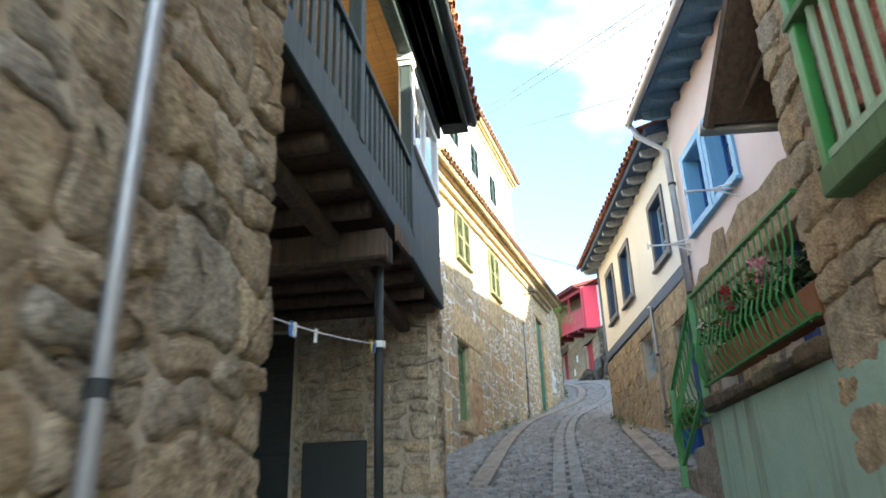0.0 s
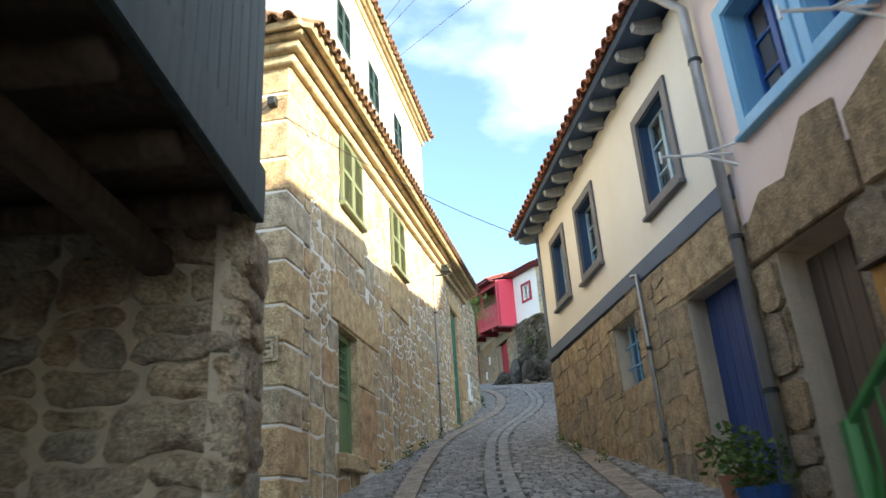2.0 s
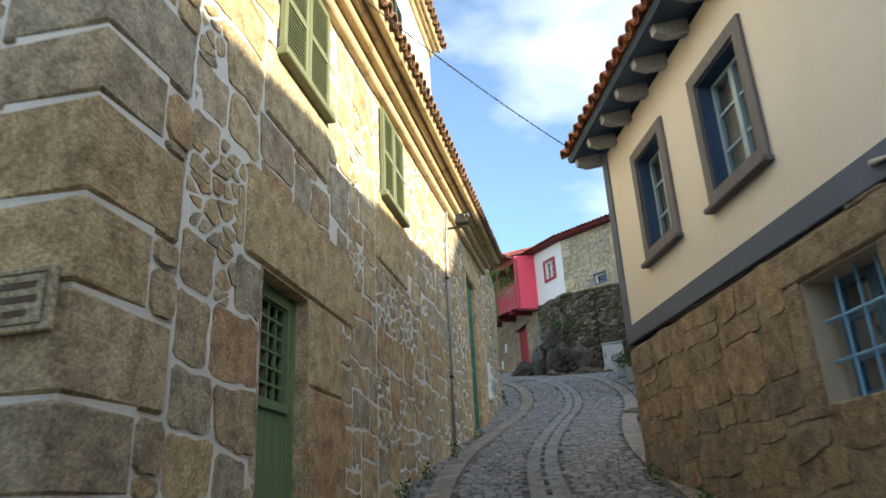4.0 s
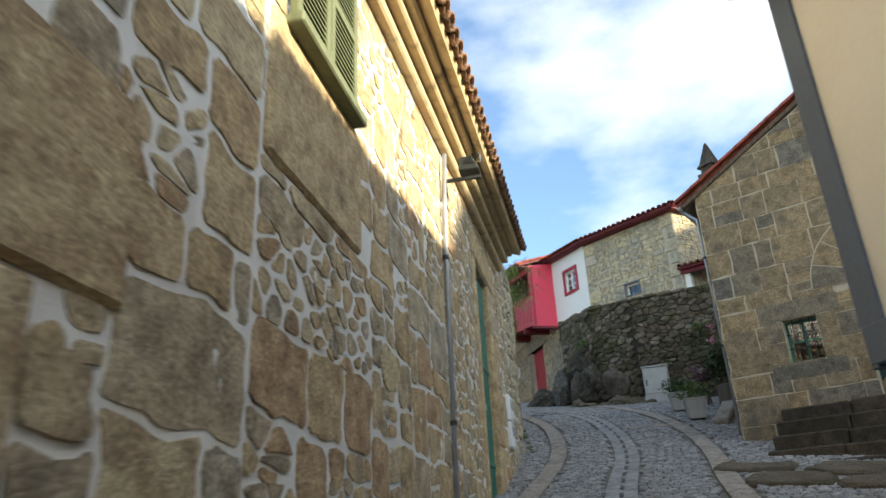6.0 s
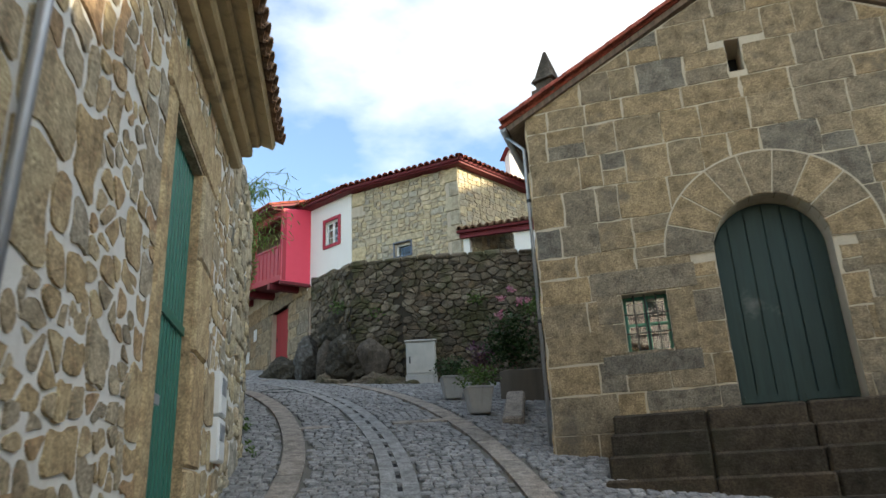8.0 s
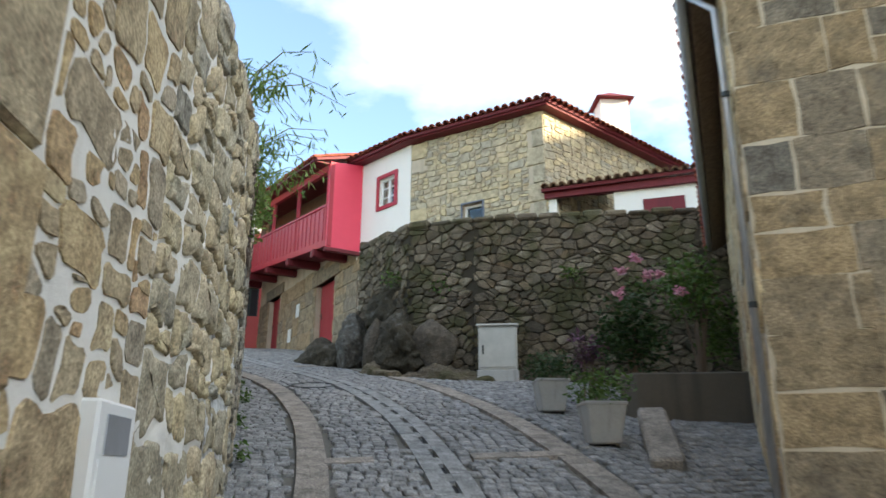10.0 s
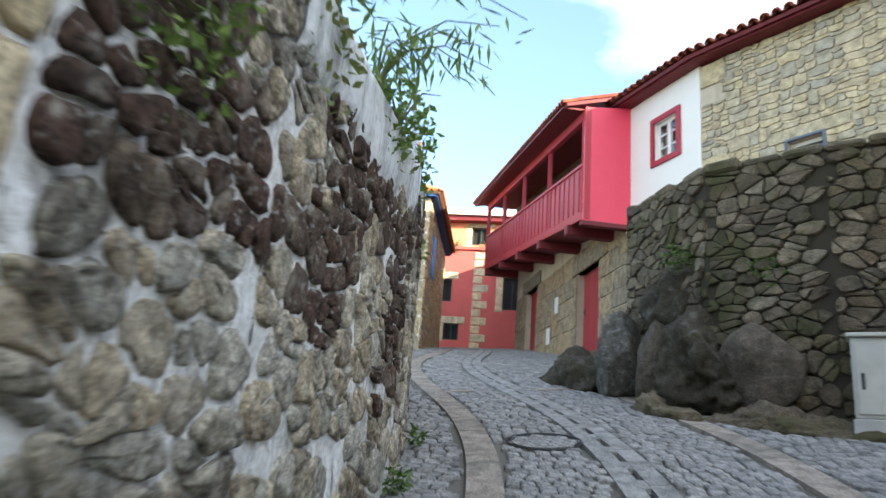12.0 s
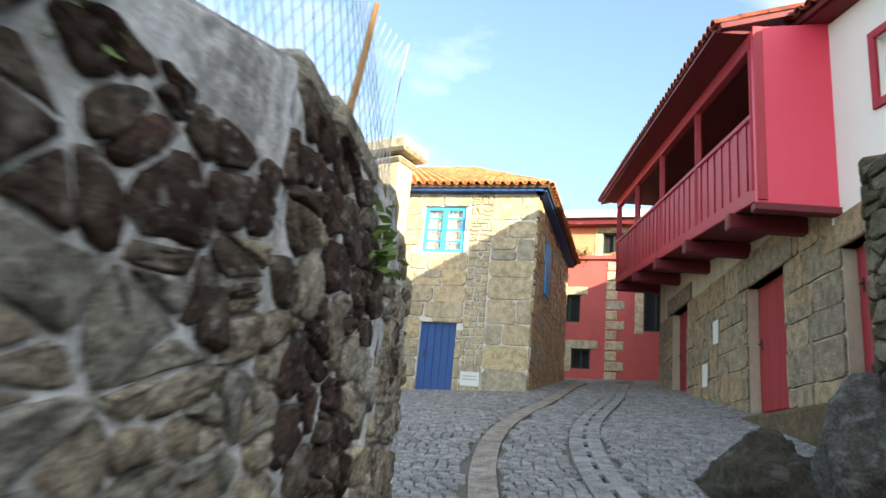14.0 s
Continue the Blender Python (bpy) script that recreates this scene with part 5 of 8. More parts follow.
# ---- white house and pink house, east side ----
def east_houses():
    F = Face((-2.02, 17.1), (0.2, 10.6), (-1, -0.3))
    N = Face((-2.02, 17.1), (3.2, 18.88), (0, 1))
    JOIN, END = 6.62, 13.2
    h = thing("white_house", F.p(3, gz(14), -3), "white rendered house on a granite ground floor with blue windows", "house")
    up = [(0.95, 1.57, 5.82, 6.81), (2.41, 3.12, 5.78, 6.77), (4.95, 5.7, 5.69, 6.7)]
    low = [(3.2, 3.98, 3.93, 4.72), (5.32, 6.42, 2.2, 4.45)]
    m = F.wall(0, JOIN, 5.22, 7.35, up, 0.4)
    N.box(m, 0, 5.4, 5.22, 7.35, -0.4, 0.0)
    part("upper_wall", m, CREAM, h)
    m = F.wall(0, JOIN, 1.6, 5.0, low, 0.45, -0.012)
    N.box(m, 0, 5.4, 2.5, 5.0, -0.45, -0.03)
    w = part("wall", m, MORTAR_TAN, h)
    stop = low + [(5.0, 5.32, 2.0, 4.45), (6.42, 6.62, 2, 4.45), (5.0, 6.62, 4.45, 4.98), (3.0, 3.2, 3.8, 4.75), (3.0, 4.2, 4.72, 4.98)]
    cells = trim(blocks(0, JOIN, 2.0, 4.99, 0.5, 0.29, 41, 0.045), stop, (0, gz(17.1) - 0.2, JOIN, gz(10.8) - 0.2))
    masonry(F, cells, w, GRANITE_BROWN, gap=0.007, proud=0.018, near=(3, 4), limit=260, soft=0.12, seed=9)
    mortar_skin(F, 0, JOIN, 2.4, 4.99, w, MORTAR_OLD, 0.004, 0.011, 0.04, holes=low, seed=6.0)
    masonry(N, blocks(0, 5.4, 3.0, 4.99, 0.42, 0.24, 42, 0.04), w, GRANITE_BROWN, gap=0.007, proud=0.03, near=(0, 4), limit=70, soft=0.2)
    for nm, a, b, c, d in (("jamb", 5.0, 5.31, 3.75, 4.44), ("jamb", 4.9, 5.31, 3.0, 3.74), ("jamb", 4.95, 5.31, 2.3, 2.99), ("lintel", 4.95, 6.62, 4.46, 4.97), ("jamb", 6.43, 6.62, 2.2, 4.45), ("lintel", 2.98, 4.2, 4.73, 4.98), ("jamb", 2.98, 3.19, 3.85, 4.72)):
        g = Mesh()
        F.box(g, a, b, c, d, -0.3, 0.02)
        part(nm, g, GRANITE_BROWN, w, bevel=0.02)
    g = Mesh()
    g.box8([F.p(-0.02, 5.06, -0.02), F.p(JOIN, 4.98, -0.02), F.p(JOIN, 4.98, 0.025), F.p(-0.02, 5.06, 0.025), F.p(-0.02, 5.24, -0.02), F.p(JOIN, 5.2, -0.02), F.p(JOIN, 5.2, 0.025), F.p(-0.02, 5.24, 0.025)])
    N.box(g, -0.02, 5.4, 5.04, 5.24, -0.02, 0.025)
    part("painted_band", g, STRIPE, h, bevel=0.006)
    g = Mesh()
    F.box(g, -0.025, 0.13, 5.24, 7.35, -0.02, 0.02)
    N.box(g, -0.02, 0.2, 5.24, 7.35, -0.02, 0.022)
    part("corner_band", g, STRIPE, h)
    for a, b, c, d in up:
        # the cream sheets here stand in for pale reflections in the panes
        window(h, F, a, b, c, d, BLUE_PALE, -0.12, 2, 3, bar=0.022, rail=0.045, surround=FRAME_GREY, sw=0.115)
        g = Mesh()
        F.box(g, a, a + 0.012, c, d, -0.2, 0.0)
        F.box(g, b - 0.012, b, c, d, -0.2, 0.0)
        F.box(g, a, b, d - 0.012, d, -0.2, 0.0)
        part("reveal", g, SOFFIT_NAVY, h)
    a, b, c, d = low[0]
    lw = window(h, F, a, b, c, d, SOFFIT_BLUE, -0.22, 2, 3, curtain=False)
    for k in range(3):
        g = Mesh().tube([F.p(a + (b - a) * (k + 1) / 4, c, -0.12), F.p(a + (b - a) * (k + 1) / 4, d, -0.12)], 0.011, 6)
        part("bar", g, BLUE_LIGHT, lw)
    for k in range(2):
        g = Mesh().tube([F.p(a, c + (d - c) * (k + 1) / 3, -0.12), F.p(b, c + (d - c) * (k + 1) / 3, -0.12)], 0.011, 6)
        part("bar", g, BLUE_LIGHT, lw)
    plank_door(h, F, 5.32, 6.42, 2.55, 4.45, BLUE_DEEP, -0.2, 7, label="deep blue double plank door")
    # eave with rafter ends, gutter and tiles
    zr = 7.35
    g = Mesh()
    g.box8([F.p(-0.12, zr + 0.11, -0.1), F.p(JOIN, zr + 0.11, -0.1), F.p(JOIN, zr + 0.0, 0.36), F.p(-0.12, zr + 0.0, 0.36), F.p(-0.12, zr + 0.14, -0.1), F.p(JOIN, zr + 0.14, -0.1), F.p(JOIN, zr + 0.03, 0.36), F.p(-0.12, zr + 0.03, 0.36)])
    part("soffit", g, SOFFIT_NAVY, h)
    for k in range(14):
        s = -0.1 + k * 0.5
        g = Mesh()
        g.prism([F.p(s, zr - 0.06, 0.0), F.p(s, zr - 0.1, 0.2), F.p(s, zr - 0.07, 0.31), F.p(s, zr + 0.01, 0.33), F.p(s, zr + 0.09, 0.0)], F.p(0.09, 0, 0) - F.p(0, 0, 0))
        part("rafter_end", g, RAFTER_PALE, h)
    ridge = 8.75
    tile_slope(h, F.p(-0.15, zr + 0.07, 0.4), F.p(JOIN, zr + 0.07, 0.4), F.p(-0.15, ridge, -2.9), F.p(JOIN, ridge, -2.9), TILE, slabmat=SOFFIT_NAVY)
    tile_slope(h, F.p(JOIN, zr + 0.07, -6.3), F.p(-0.15, zr + 0.07, -6.3), F.p(JOIN, ridge, -2.9), F.p(-0.15, ridge, -2.9), TILE, loose=0)
    g = Mesh()
    g.prism([F.p(0.0, 7.35, 0), F.p(0.0, 7.35, -5.8), F.p(0.0, ridge - 0.1, -2.9)], F.p(0.35, 0, 0) - F.p(0, 0, 0))
    part("gable", g, CREAM, h)
    g = Mesh()
    F.box(g, 0, JOIN, 2, 7.35, -5.8, -5.4)
    part("rear_wall", g, CREAM, h)

    h = thing("pink_house", F.p(9, gz(9), -3), "pale pink rendered house with light blue windows above granite doorways", "house")
    up = [(7.07, 7.78, 5.5, 6.55), (8.05, 8.76, 5.5, 6.55)]
    low = [(6.95, 7.85, 2.2, 4.32), (9.0, 9.9, 2.2, 4.35)]
    m = F.wall(JOIN, END, 4.7, 7.6, up, 0.4, 0.01)
    part("upper_wall", m, PINK, h)
    m = F.wall(JOIN, END, 1.0, 4.7, low, 0.45, -0.02)
    w = part("wall", m, MORTAR_TAN, h)
    masonry(F, trim(courses(JOIN, END, 1.6, 4.3, 0.4, 0.5, 44, 0.03), low), w, GRANITE_BROWN, gap=0.012, proud=0.03, near=(7, 4), limit=90, soft=0.15)
    # long weathered lintels with a ragged upper edge
    for a, b, top in ((6.64, 8.05, (4.62, 4.85, 4.8, 5.12, 5.05)), (8.1, 10.4, (4.9, 5.1, 5.0, 5.05, 4.9))):
        g = Mesh()
        n = len(top)
        out = [F.p(a, 4.33, 0.035), F.p(b, 4.33, 0.035)] + [F.p(b - (b - a) * k / (n - 1), top[n - 1 - k], 0.035) for k in range(n)]
        off = F.p(0, 0, -0.3) - F.p(0, 0, 0)
        g.prism(out, off)
        part("lintel", g, GRANITE_BROWN, w, bevel=0.015)
    for a, b, c, d in up:
        window(h, F, a, b, c, d, BLUE, -0.18, 2, 3, bar=0.022, rail=0.05, curtain=False, surround=BLUE_LIGHT, sw=0.12, proud=0.045)
        g = Mesh()
        F.box(g, a, a + 0.012, c, d, -0.2, 0.02)
        F.box(g, b - 0.012, b, c, d, -0.2, 0.02)
        F.box(g, a, b, d - 0.012, d, -0.2, 0.02)
        part("reveal", g, BLUE_LIGHT, h)
    plank_door(h, F, 6.95, 7.85, 2.3, 4.25, DOOR_BROWN, -0.25, 5, label="brown painted door under a granite lintel")
    plank_door(h, F, 9.0, 9.9, 2.4, 4.35, BLUE_DEEP, -0.25, 5)
    zr = 7.55
    g = Mesh()
    g.box8([F.p(JOIN, zr + 0.12, -0.1), F.p(END, zr + 0.12, -0.1), F.p(END, zr + 0.02, 0.55), F.p(JOIN, zr + 0.02, 0.55), F.p(JOIN, zr + 0.15, -0.1), F.p(END, zr + 0.15, -0.1), F.p(END, zr + 0.05, 0.55), F.p(JOIN, zr + 0.05, 0.55)])
    part("soffit", g, SOFFIT_BLUE, h)
    for k in range(13):
        s = JOIN + 0.15 + k * 0.52
        g = Mesh()
        g.prism([F.p(s, zr - 0.06, 0.0), F.p(s, zr - 0.09, 0.3), F.p(s, zr - 0.06, 0.46), F.p(s, zr + 0.03, 0.5), F.p(s, zr + 0.11, 0.0)], F.p(0.09, 0, 0) - F.p(0, 0, 0))
        part("rafter_end", g, SOFFIT_BLUE, h)
    part("gutter", Mesh().tube([F.p(JOIN - 0.1, zr + 0.02, 0.62), F.p(END, zr + 0.05, 0.62)], 0.065, 10), METAL, h, smooth=True)
    tile_slope(h, F.p(JOIN, zr + 0.07, 0.56), F.p(END, zr + 0.07, 0.56), F.p(JOIN, 8.95, -2.9), F.p(END, 8.95, -2.9), TILE, loose=140, slabmat=SOFFIT_BLUE)
    g = Mesh()
    F.box(g, JOIN, END, 1, 7.5, -5.8, -5.4)
    part("rear_wall", g, PINK, h)
    tile_slope(h, F.p(END, zr + 0.07, -6.3), F.p(JOIN, zr + 0.07, -6.3), F.p(END, 8.95, -2.9), F.p(JOIN, 8.95, -2.9), TILE, loose=0)
    # pipes
    pipe("downpipe", [F.p(6.55, 7.5, 0.6), F.p(6.57, 7.3, 0.5), F.p(6.6, 7.0, 0.1), F.p(6.6, 2.3, 0.08)], 0.052, METAL, "grey metal downpipe between the white and the pink house", clamps=[F.p(6.6, 6.4, 0.09), F.p(6.6, 4.6, 0.08), F.p(6.6, 3.3, 0.08)])
    pipe("downpipe", [F.p(4.15, 5.12, 0.04), F.p(4.33, 5.08, 0.05), F.p(4.34, 2.3, 0.05)], 0.024, METAL, "thin grey conduit down the granite ground floor", clamps=[F.p(4.34, 4.2, 0.05), F.p(4.34, 3.2, 0.05)])
    # folding clothes airers on the wall
    for s, z in ((6.72, 5.35), (8.65, 5.32)):
        t = thing("wall_bracket", F.p(s, z, 0.03), "white metal washing-line bracket fixed to the render", "wall bracket", "washing-line brackets")
        g = Mesh().tube([F.p(s, z, 0.0), F.p(s - 0.1, z + 0.02, 0.62)], 0.013, 6)
        part("arm", g, WHITE_PAINT, t)
        part("brace", Mesh().tube([F.p(s + 0.05, z - 0.14, 0.0), F.p(s - 0.04, z + 0.01, 0.3)], 0.011, 6), WHITE_PAINT, t)
        part("brace", Mesh().tube([F.p(s + 0.16, z + 0.03, 0.0), F.p(s - 0.04, z + 0.01, 0.3)], 0.011, 6), WHITE_PAINT, t)
        part("crossbar", Mesh().tube([F.p(s - 0.1, z - 0.04, 0.62), F.p(s - 0.1, z + 0.07, 0.62)], 0.012, 6), WHITE_PAINT, t)
    q = F.p(6.98, 5.5, -0.08)
    t = thing("potted_plant", q, "small dark plant in a pot on the blue window ledge", "plant")
    part("pot", Mesh().tube([q, q + Vector((0, 0, 0.12))], [0.05, 0.065], 10), TERRACOTTA, t)
    g = Mesh()
    leaves(g, q + Vector((0, 0, 0.2)), (0.08, 0.08, 0.12), 70, 0.06, rnd)
    part("foliage", g, LEAF_DARK, t, fix=False)
    # letterbox, flower tubs
    t = thing("letterbox", F.p(8.35, 3.35, 0.1), "varnished wooden letterbox with a pitched lid", "letterbox")
    g = Mesh()
    F.box(g, 8.15, 8.5, 3.32, 3.75, 0.02, 0.2)
    part("body", g, LETTERBOX, t, bevel=0.008)
    g = Mesh()
    F.box(g, 8.1, 8.55, 3.75, 3.79, 0.0, 0.25)
    part("lid", g, DOOR_BROWN, t, bevel=0.008)
    g = Mesh()
    F.box(g, 8.24, 8.41, 3.45, 3.6, 0.2, 0.204)
    part("emblem", g, PAPER, t)
    for s, d, mt in ((6.35, 0.32, TERRACOTTA), (6.85, 0.45, BLUE)):
        y = F.p(s, 0, d).y
        q = F.p(s, gz(y), d)
        t = thing("flower_tub", q, "round tub with a bushy green plant by the doorway", "plant pot", "tubs by the doorway")
        part("tub", Mesh().tube([q, q + Vector((0, 0, 0.3))], [0.14, 0.19], 14), mt, t)
        g = Mesh()
        leaves(g, q + Vector((0, 0, 0.45)), (0.28, 0.28, 0.25), 260, 0.08, rnd)
        part("foliage", g, LEAF, t, fix=False)


# ---- landing with green railing, and the near granite house ----
def landing():
    P = Face((0.03, 7.0), (0.76, 4.87), (-1, -0.3))
    L = P.length
    t = thing("stair_landing", P.p(1, gz(6), -0.5), "raised stone landing with flaking pale green render", "landing", kind="structure")
    m = Mesh()
    m.prism([P.p(-0.02, 0.5, 0), P.p(L, 0.5, 0), P.p(L, 0.5, -1.6), P.p(-0.02, 0.5, -1.3)], (0, 0, 1.82))
    part("wall", m, GREENWASH, t)
    m = Mesh()
    n = 6
    for k in range(n):
        a, b = L * k / n, L * (k + 1) / n
        g = Mesh()
        P.box(g, a + 0.008, b - 0.008, 2.33, 2.45 + rnd.uniform(-0.02, 0.03), -0.5, 0.05 + rnd.uniform(0, 0.03))
        part("coping_stone", g, MOSSY, t, bevel=0.03)
    g = Mesh()
    P.box(g, 0, L, 2.32, 2.44, -1.4, -0.5)
    part("paving", g, SLAB, t)
    for k in range(3):
        g = Mesh()
        top = 2.26 - 0.17 * k
        P.box(g, -0.33 * (k + 1), -0.33 * k - 0.01, 1.2, top, -1.2, 0.0)
        part("step", g, SLAB, t, bevel=0.015)
    r = thing("green_railing", P.p(0, 2.4, 0), "bright green iron railing with bellied bars along landing and stair", "railing")
    part("handrail", Mesh().beam(P.p(0, 3.42, 0.02), P.p(L + 0.05, 3.43, 0.02), 0.05, 0.035), GREEN_RAIL, r, bevel=0.005)
    part("lower_rail", Mesh().beam(P.p(0, 2.57, 0.02), P.p(L, 2.6, 0.02), 0.04, 0.02), GREEN_RAIL, r)
    part("handrail", Mesh().beam(P.p(0.02, 3.41, 0.02), P.p(-1.0, 2.72, 0.02), 0.05, 0.035), GREEN_RAIL, r, bevel=0.005)
    part("lower_rail", Mesh().beam(P.p(0, 2.55, 0.02), P.p(-1.0, 1.95, 0.02), 0.04, 0.02), GREEN_RAIL, r)
    for s, z0, z1 in ((0.0, 2.3, 3.42), (-1.0, 1.75, 2.74)):
        part("newel", Mesh().beam(P.p(s, z0, 0.02), P.p(s, z1, 0.02), 0.07, 0.07), GREEN_RAIL, r, bevel=0.005)
    def bar(s, z0, z1):
        hh = z1 - z0
        pts = [P.p(s, z0, 0.02), P.p(s, z0 + hh * 0.12, 0.07), P.p(s, z0 + hh * 0.3, 0.1), P.p(s, z0 + hh * 0.5, 0.05), P.p(s, z0 + hh * 0.7, 0.02), P.p(s, z1, 0.02)]
        part("bar", Mesh().tube(pts, 0.009, 5), GREEN_RAIL, r, fix=False)
    for k in range(19):
        bar(0.1 + k * (L - 0.15) / 18.5, 2.58, 3.41)
    for k in range(9):
        s = -0.1 - k * 0.1
        bar(s, 2.55 + 0.6 * s, 3.40 + 0.69 * s)
    for k, (s, pet) in enumerate(((0.35, PETAL_WHITE), (0.75, PETAL_RED), (1.2, PETAL_RED), (1.6, PETAL_PINK), (2.0, PETAL_PINK))):
        b = thing("flower_box", P.p(s, 2.62, -0.14), "terracotta trough of geraniums behind the green bars", "flower box", "troughs on the railing")
        g = Mesh()
        g.box8([P.p(s - 0.17, 2.62, -0.2), P.p(s + 0.17, 2.62, -0.2), P.p(s + 0.17, 2.62, -0.04), P.p(s - 0.17, 2.62, -0.04), P.p(s - 0.2, 2.84, -0.24), P.p(s + 0.2, 2.84, -0.24), P.p(s + 0.2, 2.84, -0.02), P.p(s - 0.2, 2.84, -0.02)])
        part("trough", g, TERRACOTTA, b, bevel=0.01)
        g = Mesh()
        leaves(g, P.p(s, 2.98, -0.12), (0.24, 0.2, 0.2), 260, 0.07, rnd)
        part("foliage", g, LEAF if k % 2 else LEAF_DARK, b, fix=False)
        for _ in range(4):
            g = Mesh()
            leaves(g, P.p(s + rnd.uniform(-0.2, 0.2), 3.05 + rnd.uniform(-0.08, 0.16), rnd.uniform(-0.12, 0.1)), (0.045, 0.045, 0.04), 30, 0.045, rnd)
            part("blossom", g, pet, b, fix=False)

    h = thing("near_granite_house", (2.5, 2.5, gz(2)), "granite house with a green timber balcony and tiled porch", "house")
    F = Face((0.78, 4.87), (2.9, -1.9), (-1, -0.3))
    N = Face((0.78, 4.87), (4.0, 5.9), (0, 1))
    m = F.wall(0, F.length, -1.5, 6.5, [], 0.5, -0.03)
    N.box(m, 0, 3.3, 0, 6.5, -0.5, -0.03)
    w = part("wall", m, MORTAR_TAN, h)
    masonry(F, blocks(0, 4.0, 0.2, 6.4, 0.5, 0.34, 51, 0.05), w, GRANITE_NEAR, gap=0.008, proud=0.035, near=(0, 3), limit=130, soft=0.2, rings=3)
    masonry(N, blocks(0, 3.3, 2.0, 6.4, 0.5, 0.34, 52, 0.05), w, GRANITE_NEAR, gap=0.012, proud=0.04, near=(0, 3), limit=60, soft=0.2)
    g = Mesh()
    F.box(g, -0.02, 3.0, 0.2, 2.28, -0.03, 0.035)
    part("render_patch", g, GREENWASH, w, "flaking pale green render on the lower wall")
    # balcony
    g = Mesh()
    F.box(g, 0.68, 5.5, 3.07, 3.24, 0.0, 0.2)
    bal = part("balcony_floor", g, GREEN_WOOD, h, bevel=0.012)
    g = Mesh()
    F.box(g, 0.7, 0.78, 3.24, 4.5, 0.1, 0.18)
    part("post", g, GREEN_RAIL, bal, bevel=0.006)
    for k in range(16):
        g = Mesh()
        s = 0.9 + k * 0.15
        F.box(g, s, s + 0.04, 3.24, 4.2, 0.12, 0.16)
        part("baluster", g, GREEN_MINT, bal, bevel=0.004)
    g = Mesh()
    F.box(g, 0.68, 5.5, 4.2, 4.26, 0.09, 0.2)
    part("handrail", g, GREEN_WOOD, bal, bevel=0.006)
    g = Mesh()
    F.box(g, 0.78, 5.5, 3.27, 3.32, 0.115, 0.165)
    part("lower_rail", g, GREEN_MINT, bal)
    rug = thing("hanging_rug", F.p(1.2, 3.7, 0.45), "patterned red and ochre rug airing over the balcony rail", "rug")
    g = Mesh()
    n = 16
    for k in range(n + 1):
        s = 0.82 + 1.2 * k / n
        d = 0.07 + 0.018 * math.sin(k * 1.3)
        g.v += [F.p(s, 3.42 + 0.05 * math.sin(k * 0.7) + 0.02 * k / n, d), F.p(s, 4.22, d)]
        if k:
            g.f.append((2 * k - 2, 2 * k, 2 * k + 1, 2 * k - 1))
    part("cloth", g, RUG, rug, smooth=True)
    # porch roof over the landing
    a, b = Vector((0.36, 5.55, 4.46)), Vector((1.75, 5.95, 4.46))
    up = Vector((0.35, -0.75, 0.85))
    tile_slope(h, a, b, a + up, b + up, TILE, loose=30, slabmat=SHADED_TIMBER)
    part("porch_gutter", Mesh().tube([a + Vector((-0.06, 0.05, -0.03)), b + Vector((0, 0.05, -0.03))], 0.055, 10), METAL, h, smooth=True)
    part("porch_strut", Mesh().beam(a + up * 0.9 + Vector((0.25, 0.1, -0.45)), a + up * 0.15 + Vector((0.25, 0.05, -0.06)), 0.06, 0.06), SHADED_TIMBER, h)
    part("porch_rafter", Mesh().beam(a + up, a + Vector((0.0, 0.0, -0.05)), 0.06, 0.08), SHADED_TIMBER, h)
    tile_slope(h, F.p(-0.4, 6.55, 0.5), F.p(F.length, 6.55, 0.5), F.p(-0.4, 7.6, -2.6), F.p(F.length, 7.6, -2.6), TILE, loose=40)


